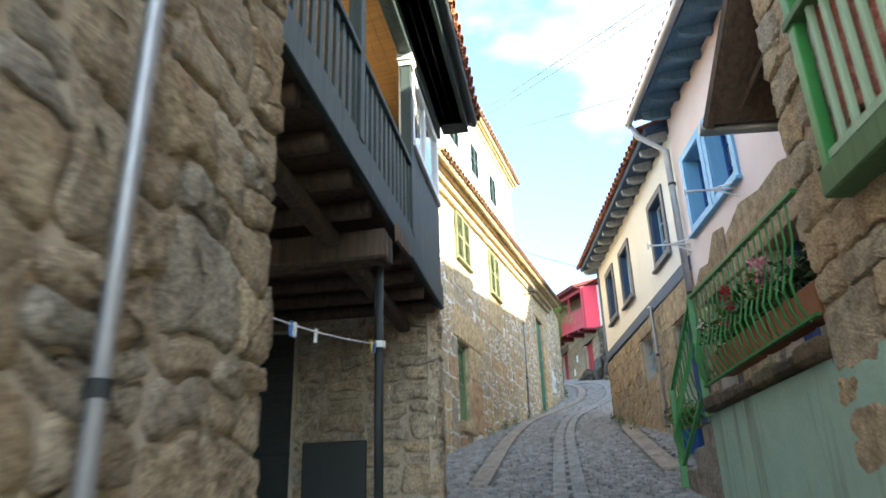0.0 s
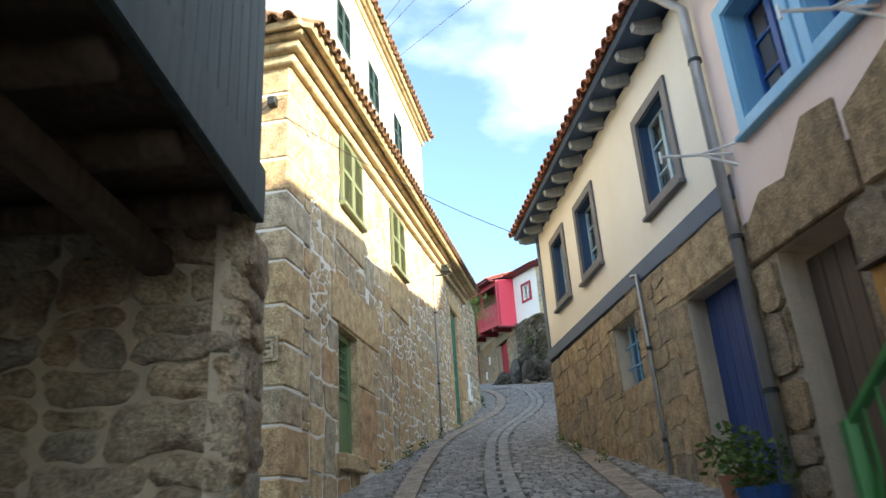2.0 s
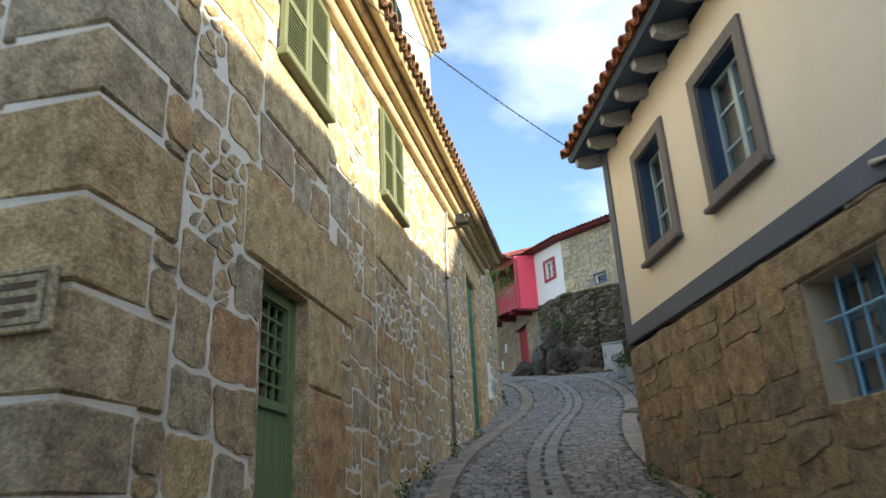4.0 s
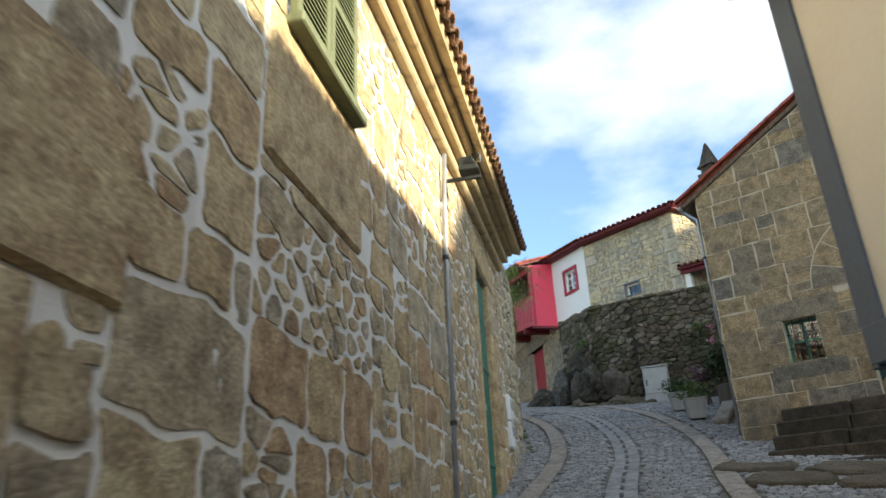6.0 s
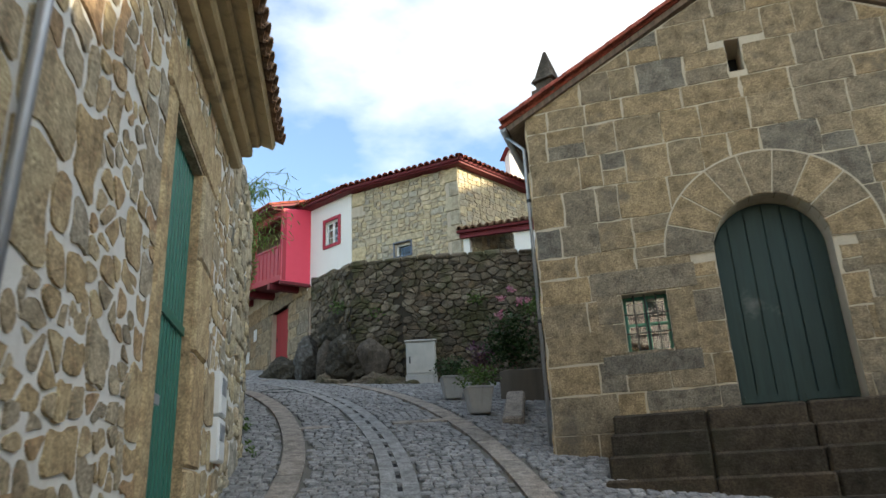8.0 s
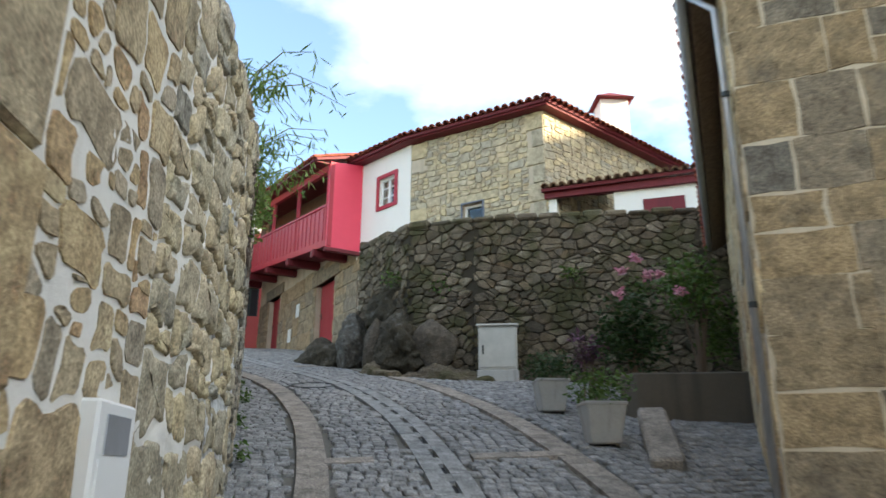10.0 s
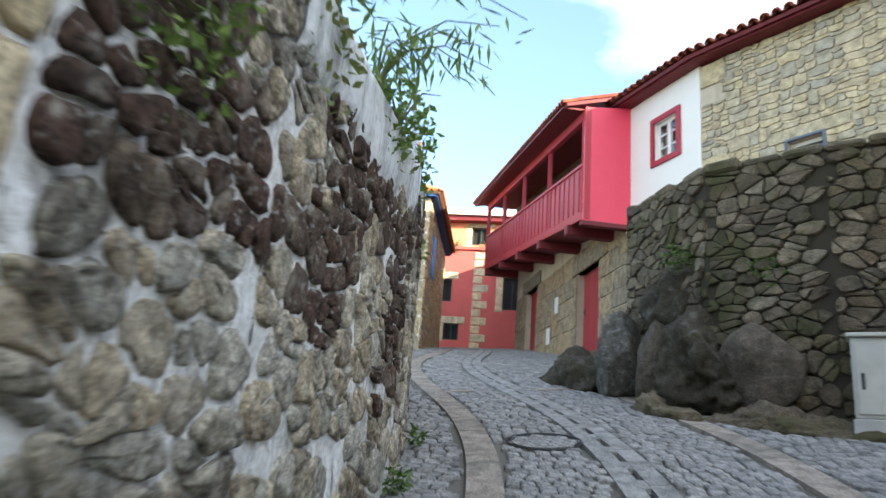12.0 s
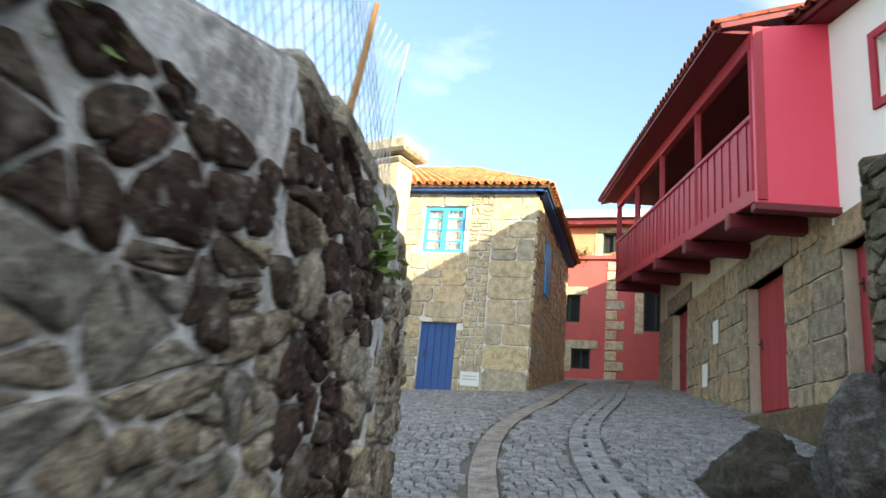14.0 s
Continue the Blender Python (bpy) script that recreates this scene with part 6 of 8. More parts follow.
# ---- chapel ----
def chapel():
    C = Face((-1.3, 26.0), (1.7, 24.65), (-0.4, -1))
    W = 5.55
    h = thing("chapel", C.p(2.7, gz(26), -4), "small dressed-granite chapel with a round-arched dark green door", "chapel")
    mid_s, zs, rad = 2.68, 7.88, 0.62
    holes = [(0.95, 1.46, 6.81, 7.49), (3.88, 4.38, 6.81, 7.49), (mid_s - rad, mid_s + rad, 5.9, zs), (2.6, 2.78, 10.16, 10.62)]
    eave, peak = 10.05, 11.5
    m = C.wall(0, W, 4.2, eave, holes + [(mid_s - rad, mid_s + rad, zs, zs + rad)], 0.5, -0.004)
    zl = eave + (peak - eave) * 2.6 / 2.78
    for poly in (((0, eave), (2.6, eave), (2.6, zl)), ((2.6, eave), (2.78, eave), (2.78, 10.16), (2.6, 10.16)), ((2.6, 10.62), (2.78, 10.62), (2.78, peak), (2.6, zl)), ((2.78, eave), (W, eave), (2.78, peak))):
        m.prism([C.p(a, b, -0.004) for a, b in poly], C.p(0, 0, -0.5) - C.p(0, 0, 0))
    side = Face((-1.3, 26.0), (2.3, 33.9), (-1, 0.4))
    side.box(m, 0.0, 7.5, 4.5, eave, -0.5, -0.02)
    es = Face(C.p(W, 0).xy, (C.p(W, 0, -8)).xy, (1, 0))
    es.box(m, 0, 7.5, 4.5, eave, -0.5, -0.02)
    # spandrels that close the square opening down to the arch
    n = 14
    for k in range(n):
        a0, a1 = math.pi * k / n, math.pi * (k + 1) / n
        x0, x1 = mid_s + rad * math.cos(a0), mid_s + rad * math.cos(a1)
        z0, z1 = zs + rad * math.sin(a0), zs + rad * math.sin(a1)
        m.box8([C.p(x1, z1, -0.5), C.p(x0, z0, -0.5), C.p(x0, z0, -0.004), C.p(x1, z1, -0.004), C.p(x1, zs + rad + 0.001, -0.5), C.p(x0, zs + rad + 0.001, -0.5), C.p(x0, zs + rad + 0.001, -0.004), C.p(x1, zs + rad + 0.001, -0.004)])
    w = part("wall", m, MORTAR_CHAPEL, h)
    ra = 1.16
    cells = trim(courses(0, W, 5.1, peak, 0.36, 0.5, 61, 0.004), holes)
    out = []
    for c in cells:
        x, z = centre(c)
        if z > zs - 0.05 and math.hypot(x - mid_s, z - zs) < 0.85:
            continue
        if z > eave - 0.2:
            c = clip(c, 0, eave, 0.62, -1 * 1.14) if x < mid_s else clip(c, W, eave, -0.62, -1.14)
            if len(c) < 3:
                continue
            c = clip(c, 0, eave - 0.02, (peak - eave), -(mid_s + 0.1)) if x < mid_s else clip(c, W, eave - 0.02, -(peak - eave), -(W - mid_s - 0.1))
            if len(c) < 3 or abs(area(c)) < 0.006:
                continue
        if math.hypot(x - mid_s, z - zs) < ra + 0.45 and z > zs - 0.1:
            # cut back to the ring of arch stones by a tangent
            d = Vector((x - mid_s, z - zs)).normalized()
            c = clip(c, mid_s + d.x * 0.85, zs + d.y * 0.85, d.x, d.y)
            if len(c) < 3 or abs(area(c)) < 0.005:
                continue
        out.append(c)
    masonry(C, out, w, CHAPEL, gap=0.007, proud=0.005, near=(2.5, 7.5), limit=300, soft=0.02, seed=4)
    vs = 9
    g = Mesh()
    for k in range(25):
        a = math.pi * k / 24
        for e, dd in ((rad + 0.004, 0.016), (ra + 0.018, 0.016), (rad + 0.004, -0.1), (ra + 0.018, -0.1)):
            g.v.append(C.p(mid_s + e * math.cos(a), zs + e * math.sin(a), dd))
    for k in range(24):
        q = 4 * k
        g.f += [(q, q + 1, q + 5, q + 4), (q + 1, q + 3, q + 7, q + 5), (q + 3, q + 2, q + 6, q + 7), (q + 2, q, q + 4, q + 6)]
    part("arch_bedding", g, MORTAR_CHAPEL, w)
    for k in range(vs):
        a0, a1 = math.pi * k / vs + 0.003, math.pi * (k + 1) / vs - 0.003
        g = Mesh()
        arc = [a0 + (a1 - a0) * q / 4 for q in range(5)]
        poly = [C.p(mid_s + rad * math.cos(a), zs + rad * math.sin(a), 0.022) for a in arc] + [C.p(mid_s + ra * math.cos(a), zs + ra * math.sin(a), 0.022) for a in reversed(arc)]
        g.prism(poly, C.p(0, 0, -0.2) - C.p(0, 0, 0))
        part("voussoir", g, CHAPEL, w, bevel=0.01)
    masonry(side, rubble(0, 7.5, 5.6, eave, 0.6, 0.4, 62, 0.5), w, GRANITE, gap=0.012, proud=0.02, near=(0, 7), limit=80, soft=0.15)
    # arched door of upright boards
    g = Mesh()
    arc = [C.p(mid_s + rad * math.cos(math.pi * k / 16), zs + rad * math.sin(math.pi * k / 16), -0.34) for k in range(17)]
    g.prism([C.p(mid_s + rad, 6.1, -0.34), *arc, C.p(mid_s - rad, 6.1, -0.34)], C.p(0, 0, -0.05) - C.p(0, 0, 0))
    d = part("door", g, GREEN_DARK, h, "dark green arched plank door in two leaves")
    nb = 6
    for k in range(nb):
        a, b = mid_s - rad + 2 * rad * k / nb + 0.006, mid_s - rad + 2 * rad * (k + 1) / nb - 0.006
        top = lambda s: zs + math.sqrt(max(0.0, rad * rad - (s - mid_s) ** 2))
        g = Mesh()
        g.prism([C.p(a, 6.14, -0.335), C.p(b, 6.14, -0.335), C.p(b, top(b) - 0.01, -0.335), C.p((a + b) / 2, top((a + b) / 2) - 0.01, -0.335), C.p(a, top(a) - 0.01, -0.335)], C.p(0, 0, 0.022) - C.p(0, 0, 0))
        part("board", g, GREEN_DARK, d, bevel=0.005)
    for z in (6.16,):
        for a in (mid_s - 0.55, mid_s + 0.08):
            g = Mesh()
            C.box(g, a, a + 0.45, z, z + 0.08, -0.31, -0.29)
            part("kick_rail", g, GREEN_DARK, d)
    for a, b, c, e in holes[:2]:
        for x0, x1, y0, y1 in ((a - 0.34, a, c - 0.02, (c + e) / 2 - 0.006), (a - 0.3, a, (c + e) / 2 + 0.006, e), (b, b + 0.3, c - 0.02, e), (a - 0.34, b + 0.36, e + 0.012, e + 0.3), (a - 0.3, b + 0.3, c - 0.26, c - 0.032)):
            g = Mesh()
            C.box(g, x0 + 0.006, x1 - 0.006, y0, y1, -0.15, 0.009)
            part("surround_stone", g, CHAPEL, w, bevel=0.008)
    for (a, b, c, e), mt in ((holes[0], GREEN_GATE), (holes[1], RED_DOOR)):
        wd = window(h, C, a, b, c, e, mt, -0.18, 2, 2, curtain=False, rail=0.035)
        for k in range(3):
            g = Mesh().tube([C.p(a + (b - a) * (k + 1) / 4, c, -0.1), C.p(a + (b - a) * (k + 1) / 4, e, -0.1)], 0.011, 6)
            part("bar", g, IRON, wd)
        for k in range(2):
            g = Mesh().tube([C.p(a, c + (e - c) * (k + 1) / 3, -0.1), C.p(b, c + (e - c) * (k + 1) / 3, -0.1)], 0.011, 6)
            part("bar", g, IRON, wd)
    g = Mesh()
    C.box(g, 2.5, 2.9, 10.05, 10.7, -0.6, -0.5)
    part("slit_back", g, VOID, h)
    # roof, verge tiles, pinnacle, cross
    depth = -7.6
    tile_slope(h, C.p(-0.25, eave - 0.1, 0.05), C.p(-0.25, eave - 0.1, depth), C.p(mid_s + 0.1, peak + 0.14, 0.05), C.p(mid_s + 0.1, peak + 0.14, depth), TILE_RED, loose=120)
    tile_slope(h, C.p(W + 0.3, eave - 0.1, 0.05), C.p(W + 0.3, eave - 0.1, depth), C.p(mid_s + 0.1, peak + 0.14, 0.05), C.p(mid_s + 0.1, peak + 0.14, depth), TILE_RED, loose=60)
    shared = BARREL.data("verge_tile")
    shared.materials.append(TILE_RED)
    for sa, sb in ((-0.3, mid_s + 0.1), (W + 0.3, mid_s + 0.1)):
        a, b = C.p(sa, eave - 0.06, 0.06), C.p(sb, peak + 0.17, 0.06)
        d = (b - a).normalized()
        x = Vector((C.n.x, C.n.y, 0))
        z = x.cross(d).normalized()
        if z.z < 0:
            x, z = -x, -z
        k = 0.0
        while k < (b - a).length - 0.2:
            q = a + d * k
            placed("verge_tile", shared, Matrix(((x.x, d.x, z.x, q.x), (x.y, d.y, z.y, q.y), (x.z, d.z, z.z, q.z), (0, 0, 0, 1))), h)
            k += 0.34
    part("gutter", Mesh().tube([side.p(-0.02, eave - 0.12, 0.3), side.p(7.5, eave - 0.12, 0.3)], 0.045, 10), METAL, h, smooth=True)
    pipe("downpipe", [side.p(0.15, eave - 0.15, 0.29), side.p(0.1, eave - 0.4, 0.06), side.p(0.06, gz(26) + 0.1, 0.05)], 0.024, METAL, "grey metal downpipe at the chapel corner", clamps=[side.p(0.085, 8.9, 0.055), side.p(0.07, 7.3, 0.052)])
    def pinnacle(s, z, sc):
        q = C.p(s, z, -0.2)
        g = Mesh()
        for r0, r1, z0, z1 in ((0.2, 0.2, 0, 0.1), (0.14, 0.14, 0.1, 0.2), (0.2, 0.16, 0.2, 0.26), (0.15, 0.02, 0.26, 0.62)):
            g.tube([q + Vector((0, 0, z0 * sc)), q + Vector((0, 0, z1 * sc))], [r0 * sc, r1 * sc], 4)
        part("pinnacle", g, BOULDER, h, bevel=0.008)
    pinnacle(0.33, 10.38, 1.22)
    pinnacle(W - 0.33, 10.38, 1.22)
    g = Mesh()
    C.box(g, 2.6, 3.0, peak - 0.15, peak + 0.25, -0.35, 0.06)
    C.box(g, 2.66, 2.94, peak + 0.25, peak + 0.36, -0.28, -0.02)
    part("cross_base", g, BOULDER, h, bevel=0.02)
    g = Mesh()
    C.box(g, 2.75, 2.85, peak + 0.36, peak + 1.5, -0.2, -0.1)
    C.box(g, 2.5, 3.1, peak + 1.05, peak + 1.16, -0.2, -0.1)
    part("cross", g, BOULDER, h, bevel=0.01)
    # flight of worn steps, plinth
    st = thing("chapel_steps", C.p(2.7, gz(24), 0.6), "worn mossy granite steps up to the chapel door", "steps", kind="structure")
    for k, (d1, z1) in enumerate(((0.35, 6.08), (0.68, 5.85), (1.02, 5.62), (1.36, 5.4), (1.7, 5.2))):
        a = 0.7 - 0.02 * k
        n = 5
        for i in range(n):
            x0, x1 = a + (W - a) * i / n, a + (W - a) * (i + 1) / n
            g = Mesh()
            C.box(g, x0 + 0.006, x1 - 0.006, z1 - 0.6, z1 + rnd.uniform(-0.015, 0.01), d1 - 0.5, d1 + rnd.uniform(-0.02, 0.02))
            part("step_stone", g, STEP, st, bevel=0.025)
    g = Mesh()
    C.box(g, -0.1, 0.72, 4.6, 5.55, -0.02, 0.28)
    part("plinth", g, CHAPEL, w, bevel=0.03)


# ---- garden wall, west side ----
WALL_LINE = [(-4.84, 24.72), (-4.86, 26.0), (-4.97, 27.1), (-5.22, 28.3), (-5.5, 29.6), (-5.8, 31.0), (-6.15, 32.1), (-6.75, 33.5), (-7.6, 35.0)]
WALL_TOP = [8.95, 8.95, 9.0, 9.1, 9.25, 9.4, 9.75, 9.85, 9.6]


def garden_wall():
    t = thing("garden_wall", (-5.6, 29, gz(29)), "lichen-dark rubble garden wall with thick pale mortar", "wall", kind="structure")
    count = 0
    for k in range(len(WALL_LINE) - 1):
        a, b = WALL_LINE[k], WALL_LINE[k + 1]
        F = Face(a, b, (1, 0))
        L = F.length
        z0, z1 = WALL_TOP[k], WALL_TOP[k + 1]
        lo = gz(a[1]) - 0.6
        m = Mesh()
        n = 5
        for i in range(n):
            s0, s1 = L * i / n, L * (i + 1) / n
            w0, w1 = z0 + (z1 - z0) * i / n, z0 + (z1 - z0) * (i + 1) / n
            m.box8([F.p(s0, lo, -0.5), F.p(s1, lo, -0.5), F.p(s1, lo, 0), F.p(s0, lo, 0), F.p(s0, w0, -0.5), F.p(s1, w1, -0.5), F.p(s1, w1, 0), F.p(s0, w0, 0)])
        w = part("wall_core", m, MORTAR_GREY if k > 0 else MORTAR, t)
        top = min(z0, z1)
        plaster = 3 <= k <= 5
        zt = top - 0.02
        zb = gz(a[1]) - 0.25
        big = broken(rubble(0, L, zb, zb + 1.2, 0.32, 0.24, 70 + k, 1.3), 0.4, k) if k > 1 else blocks(0, L, zb, zb + 1.2, 0.52, 0.40, 70 + k, 0.09, 0.08)
        small = broken(rubble(0, L, zb + 1.2, zt, 0.24, 0.175, 170 + k, 1.35), 0.4, k + 30) if k > 1 else blocks(0, L, zb + 1.2, zt, 0.36, 0.27, 170 + k, 0.08, 0.07)
        def tone(x, z):
            q = F.p(x, z)
            f = noise.noise(Vector((q.y * 0.9, q.z * 1.3, 4.0))) + 0.4 * noise.noise(Vector((q.y * 4, q.z * 4, 9.0)))
            return GARDEN_DARK if f + 0.42 * (z - zb - 1.55) > (0.36 if k < 3 else 0.27 if k < 5 else 0.22 if k == 5 else 0.1) else GARDEN_STONE
        cells = [c for c in trim(big + small, [], (0, gz(a[1]) - 0.12, L, gz(b[1]) - 0.12)) if rnd.random() < 0.985]
        masonry(F, cells, w, tone if k > 1 else GRANITE_PALE, gap=0.009 if k > 1 else 0.016, proud=0.034, near=(L / 2, zb + 1.2), limit=200 if k < 7 else 40, soft=0.17, rings=4, seed=80 + k, smooth=True)
        mortar_skin(F, 0, L, zb, max(z0, z1) - 0.02, w, MORTAR_GREY if k > 0 else MORTAR, 0.008, 0.014 if k > 1 else 0.02, 0.03, seed=10.0 + k, top=(z0 - 0.02, z1 - 0.02))
        if plaster:
            # cement floated over the top courses, thinning out raggedly over the stones below
            g = Mesh()
            ns, nz = max(2, round(L / 0.035)), 24
            for j in range(nz + 1):
                for i in range(ns + 1):
                    x = L * i / ns
                    up = z0 + (z1 - z0) * i / ns
                    z = up + (0.1 if k < 5 else 0.1 - 0.3 * i / ns) - 0.95 * (1 - j / nz)
                    q = F.p(x, z)
                    e = Vector((q.y, q.z, 3.0))
                    low = (0.42 if k < 5 else 0.55) + 0.25 * noise.noise(e * 1.7) + 0.1 * noise.noise(e * 6)
                    low -= 2.0 * i / ns if k == 5 else 0.0
                    f = min(1.0, max(0.0, (z - up + low) / 0.3 + 0.2))
                    g.v.append(F.p(x, z, -0.012 + 0.062 * f + 0.012 * noise.noise(e * 4) + 0.006 * noise.noise(e * 14)))
            g.f = [(j * (ns + 1) + i, j * (ns + 1) + i + 1, (j + 1) * (ns + 1) + i + 1, (j + 1) * (ns + 1) + i) for j in range(nz) for i in range(ns)]
            k0 = len(g.v)
            g.v += [F.p(L * i / ns, z0 + (z1 - z0) * i / ns + (0.1 if k < 5 else 0.1 - 0.3 * i / ns), -0.3) for i in range(ns + 1)]
            g.f += [(nz * (ns + 1) + i, nz * (ns + 1) + i + 1, k0 + i + 1, k0 + i) for i in range(ns)]
            part("cement_strip", g, WALL_CEMENT, w, "streaked pale cement along the wall top", smooth=True)
        if not plaster:
            n = max(2, round(L / 0.35))
            for i in range(n):
                g = Mesh()
                s0, s1 = L * i / n, L * (i + 1) / n
                zz = z0 + (z1 - z0) * (i + 0.5) / n
                F.box(g, s0 + 0.01, s1 - 0.01, zz - 0.08, zz + rnd.uniform(0.04, 0.14), -0.45, 0.03 + rnd.uniform(-0.03, 0.03))
                part("coping_stone", g, GARDEN_STONE, w, bevel=0.04)
    # plants on the wall
    r = random.Random(5)
    def tuft(name, at, spread, n, size, mat, label, drop=0.0, stems=3):
        p_ = thing(name, at, label, "plant", "plants on the garden wall")
        g = Mesh()
        for _ in range(stems):
            e = Vector(at) + Vector((r.uniform(-1, 1) * spread[0], r.uniform(-1, 1) * spread[1], spread[2] * r.uniform(0.2, 1.0)))
            g.tube([Vector(at) - Vector((0, 0, 0.12)), Vector(at).lerp(e, 0.5) + Vector((0, 0, 0.06)), e], [0.01, 0.007, 0.003], 5)
        part("stem", g, BROWN_WOOD, p_)
        g = Mesh()
        leaves(g, Vector(at) + Vector((0, 0, spread[2] * 0.35)), spread, n, size, r, drop)
        part("foliage", g, mat, p_, fix=False)
    tuft("wall_shrub", (-5.55, 30.1, 9.5), (0.2, 0.55, 0.22), 420, 0.075, LEAF_BRIGHT, "bushy green creeper spilling over the wall top", 0.3)
    tuft("wall_shrub", (-5.82, 31.2, 9.62), (0.1, 0.2, 0.12), 130, 0.075, LEAF_BRIGHT, "bushy green creeper spilling over the wall top", 0.35)
    tuft("wall_shrub", (-5.3, 28.6, 9.15), (0.15, 0.4, 0.2), 160, 0.07, LEAF_PALE, "dry yellow-green fern on the wall", 0.4)
    tuft("wall_shrub", (-6.62, 33.2, 9.6), (0.14, 0.2, 0.16), 90, 0.09, LEAF_BRIGHT, "bushy green creeper spilling over the wall top", 0.3)
    tuft("wall_fern", (-5.0, 27.5, 8.55), (0.09, 0.3, 0.3), 420, 0.05, LEAF_BRIGHT, "dry yellow-green fern on the wall", 0.3)
    for (x, y), n in (((-4.8, 26.5), 40), ((-5.1, 28.0), 60), ((-5.72, 30.9), 90), ((-6.1, 32.2), 80), ((-5.4, 29.3), 40)):
        p_ = thing("weed", (x, y, gz(y)), "small green weed at the foot of the wall", "weed", "weeds along the wall")
        g = Mesh()
        leaves(g, (x + 0.06, y, gz(y) + 0.08), (0.08, 0.2, 0.12), n, 0.06, r)
        part("foliage", g, LEAF, p_, fix=False)
    for (x, y), n in (((-4.42, 15.0), 50), ((-4.47, 16.3), 80), ((-4.5, 17.4), 60), ((-4.55, 19.2), 50), ((-4.6, 21.2), 60), ((-1.93, 16.5), 60), ((-1.62, 15.4), 80), ((-1.3, 14.3), 50)):
        p_ = thing("weed", (x, y, gz(y)), "small green weed at the foot of the house wall", "weed", "weeds along the house walls")
        g = Mesh()
        leaves(g, (x + (0.07 if x < -3 else -0.06), y, gz(y) + 0.08), (0.08, 0.24, 0.12), n, 0.05, r)
        part("foliage", g, LEAF, p_, fix=False)
    # feathery branches that lean out over the wall
    for at, hgt, n in (((-5.15, 27.2, 8.9), 1.5, 8), ((-5.4, 28.6, 9.0), 1.3, 8), ((-5.5, 29.6, 9.2), 1.1, 6)):
        p_ = thing("bamboo", at, "thin bamboo with drooping feathery leaves above the wall", "bamboo", "bamboo over the garden wall")
        lf = Mesh()
        for _ in range(n):
            d = Vector((r.uniform(0.0, 0.75), r.uniform(-0.5, 0.7), 0))
            pts2 = [Vector(at) + d * f * f * 1.2 + Vector((0, 0, hgt * (f - 0.55 * f * f * f))) for f in (0, 0.25, 0.5, 0.75, 1.0)]
            part("stem", Mesh().tube(pts2, [0.012, 0.01, 0.008, 0.005, 0.003], 5), LEAF_PALE, p_)
            for f in range(34):
                k = 1 + int(f / 12)
                q = pts2[k].lerp(pts2[k + 1 if k < 4 else 4], r.random()) + Vector((r.uniform(-0.15, 0.15), r.uniform(-0.15, 0.15), r.uniform(-0.1, 0.05)))
                dd = Vector((r.uniform(-0.6, 0.9), r.uniform(-0.7, 0.7), r.uniform(-1.2, 0.1))).normalized()
                s = r.uniform(0.10, 0.2)
                wv = dd.cross(Vector((0, 0, 1))).normalized() * 0.011
                lf.add([q, q + dd * s * 0.4 + wv, q + dd * s, q + dd * s * 0.4 - wv], [(0, 1, 2, 3)])
        part("foliage", lf, LEAF_BRIGHT, p_, fix=False)
    # wire netting on an old post above the far end of the wall
    net = thing("netting_fence", (-6.5, 32.6, 9.8), "sagging rusty wire netting on a weathered timber post", "fence")
    foot, lean = Vector((-6.52, 32.75, 9.7)), Vector((-0.045, 0.2, 0.92))
    g = Mesh().tube([foot, foot + lean * 0.5 + Vector((0.012, 0, 0)), foot + lean], [0.021, 0.018, 0.014], 7)
    part("post", g, LETTERBOX, net)
    g = Mesh()
    a, b = Vector((-6.0, 31.4, 9.55)), Vector((-6.85, 33.6, 9.85))
    for k in range(26):
        f = k / 25
        for sgn in (-1, 1):
            pts3 = []
            for j in range(7):
                q = j / 6
                ff = min(1, max(0, f + sgn * q * 0.28))
                pts3.append(a.lerp(b, ff) + Vector((0.03 * math.sin(9 * ff + q * 4), 0, 1.0 * q - 0.12 * math.sin(math.pi * ff))))
            g.tube(pts3, 0.0028, 3, caps=False)
    part("netting", g, METAL, net, fix=False)


# ---- retaining wall, boulders, cabinet, pots ----
RET = [(-4.3, 38.9), (-4.62, 36.5), (-3.6, 34.75), (-2.4, 34.15), (1.5, 33.2), (6.5, 32.2)]
RET_TOP = [11.1, 10.98, 10.8, 10.8, 10.72, 10.75]

SLABS = [(0.75, 2.3, 0.55, 0.34), (1.85, 2.45, 0.5, 0.4), (2.95, 2.5, 0.55, 0.42), (1.25, 3.15, 0.5, 0.36), (2.35, 3.3, 0.55, 0.36), (4.1, 2.6, 0.55, 0.45)]


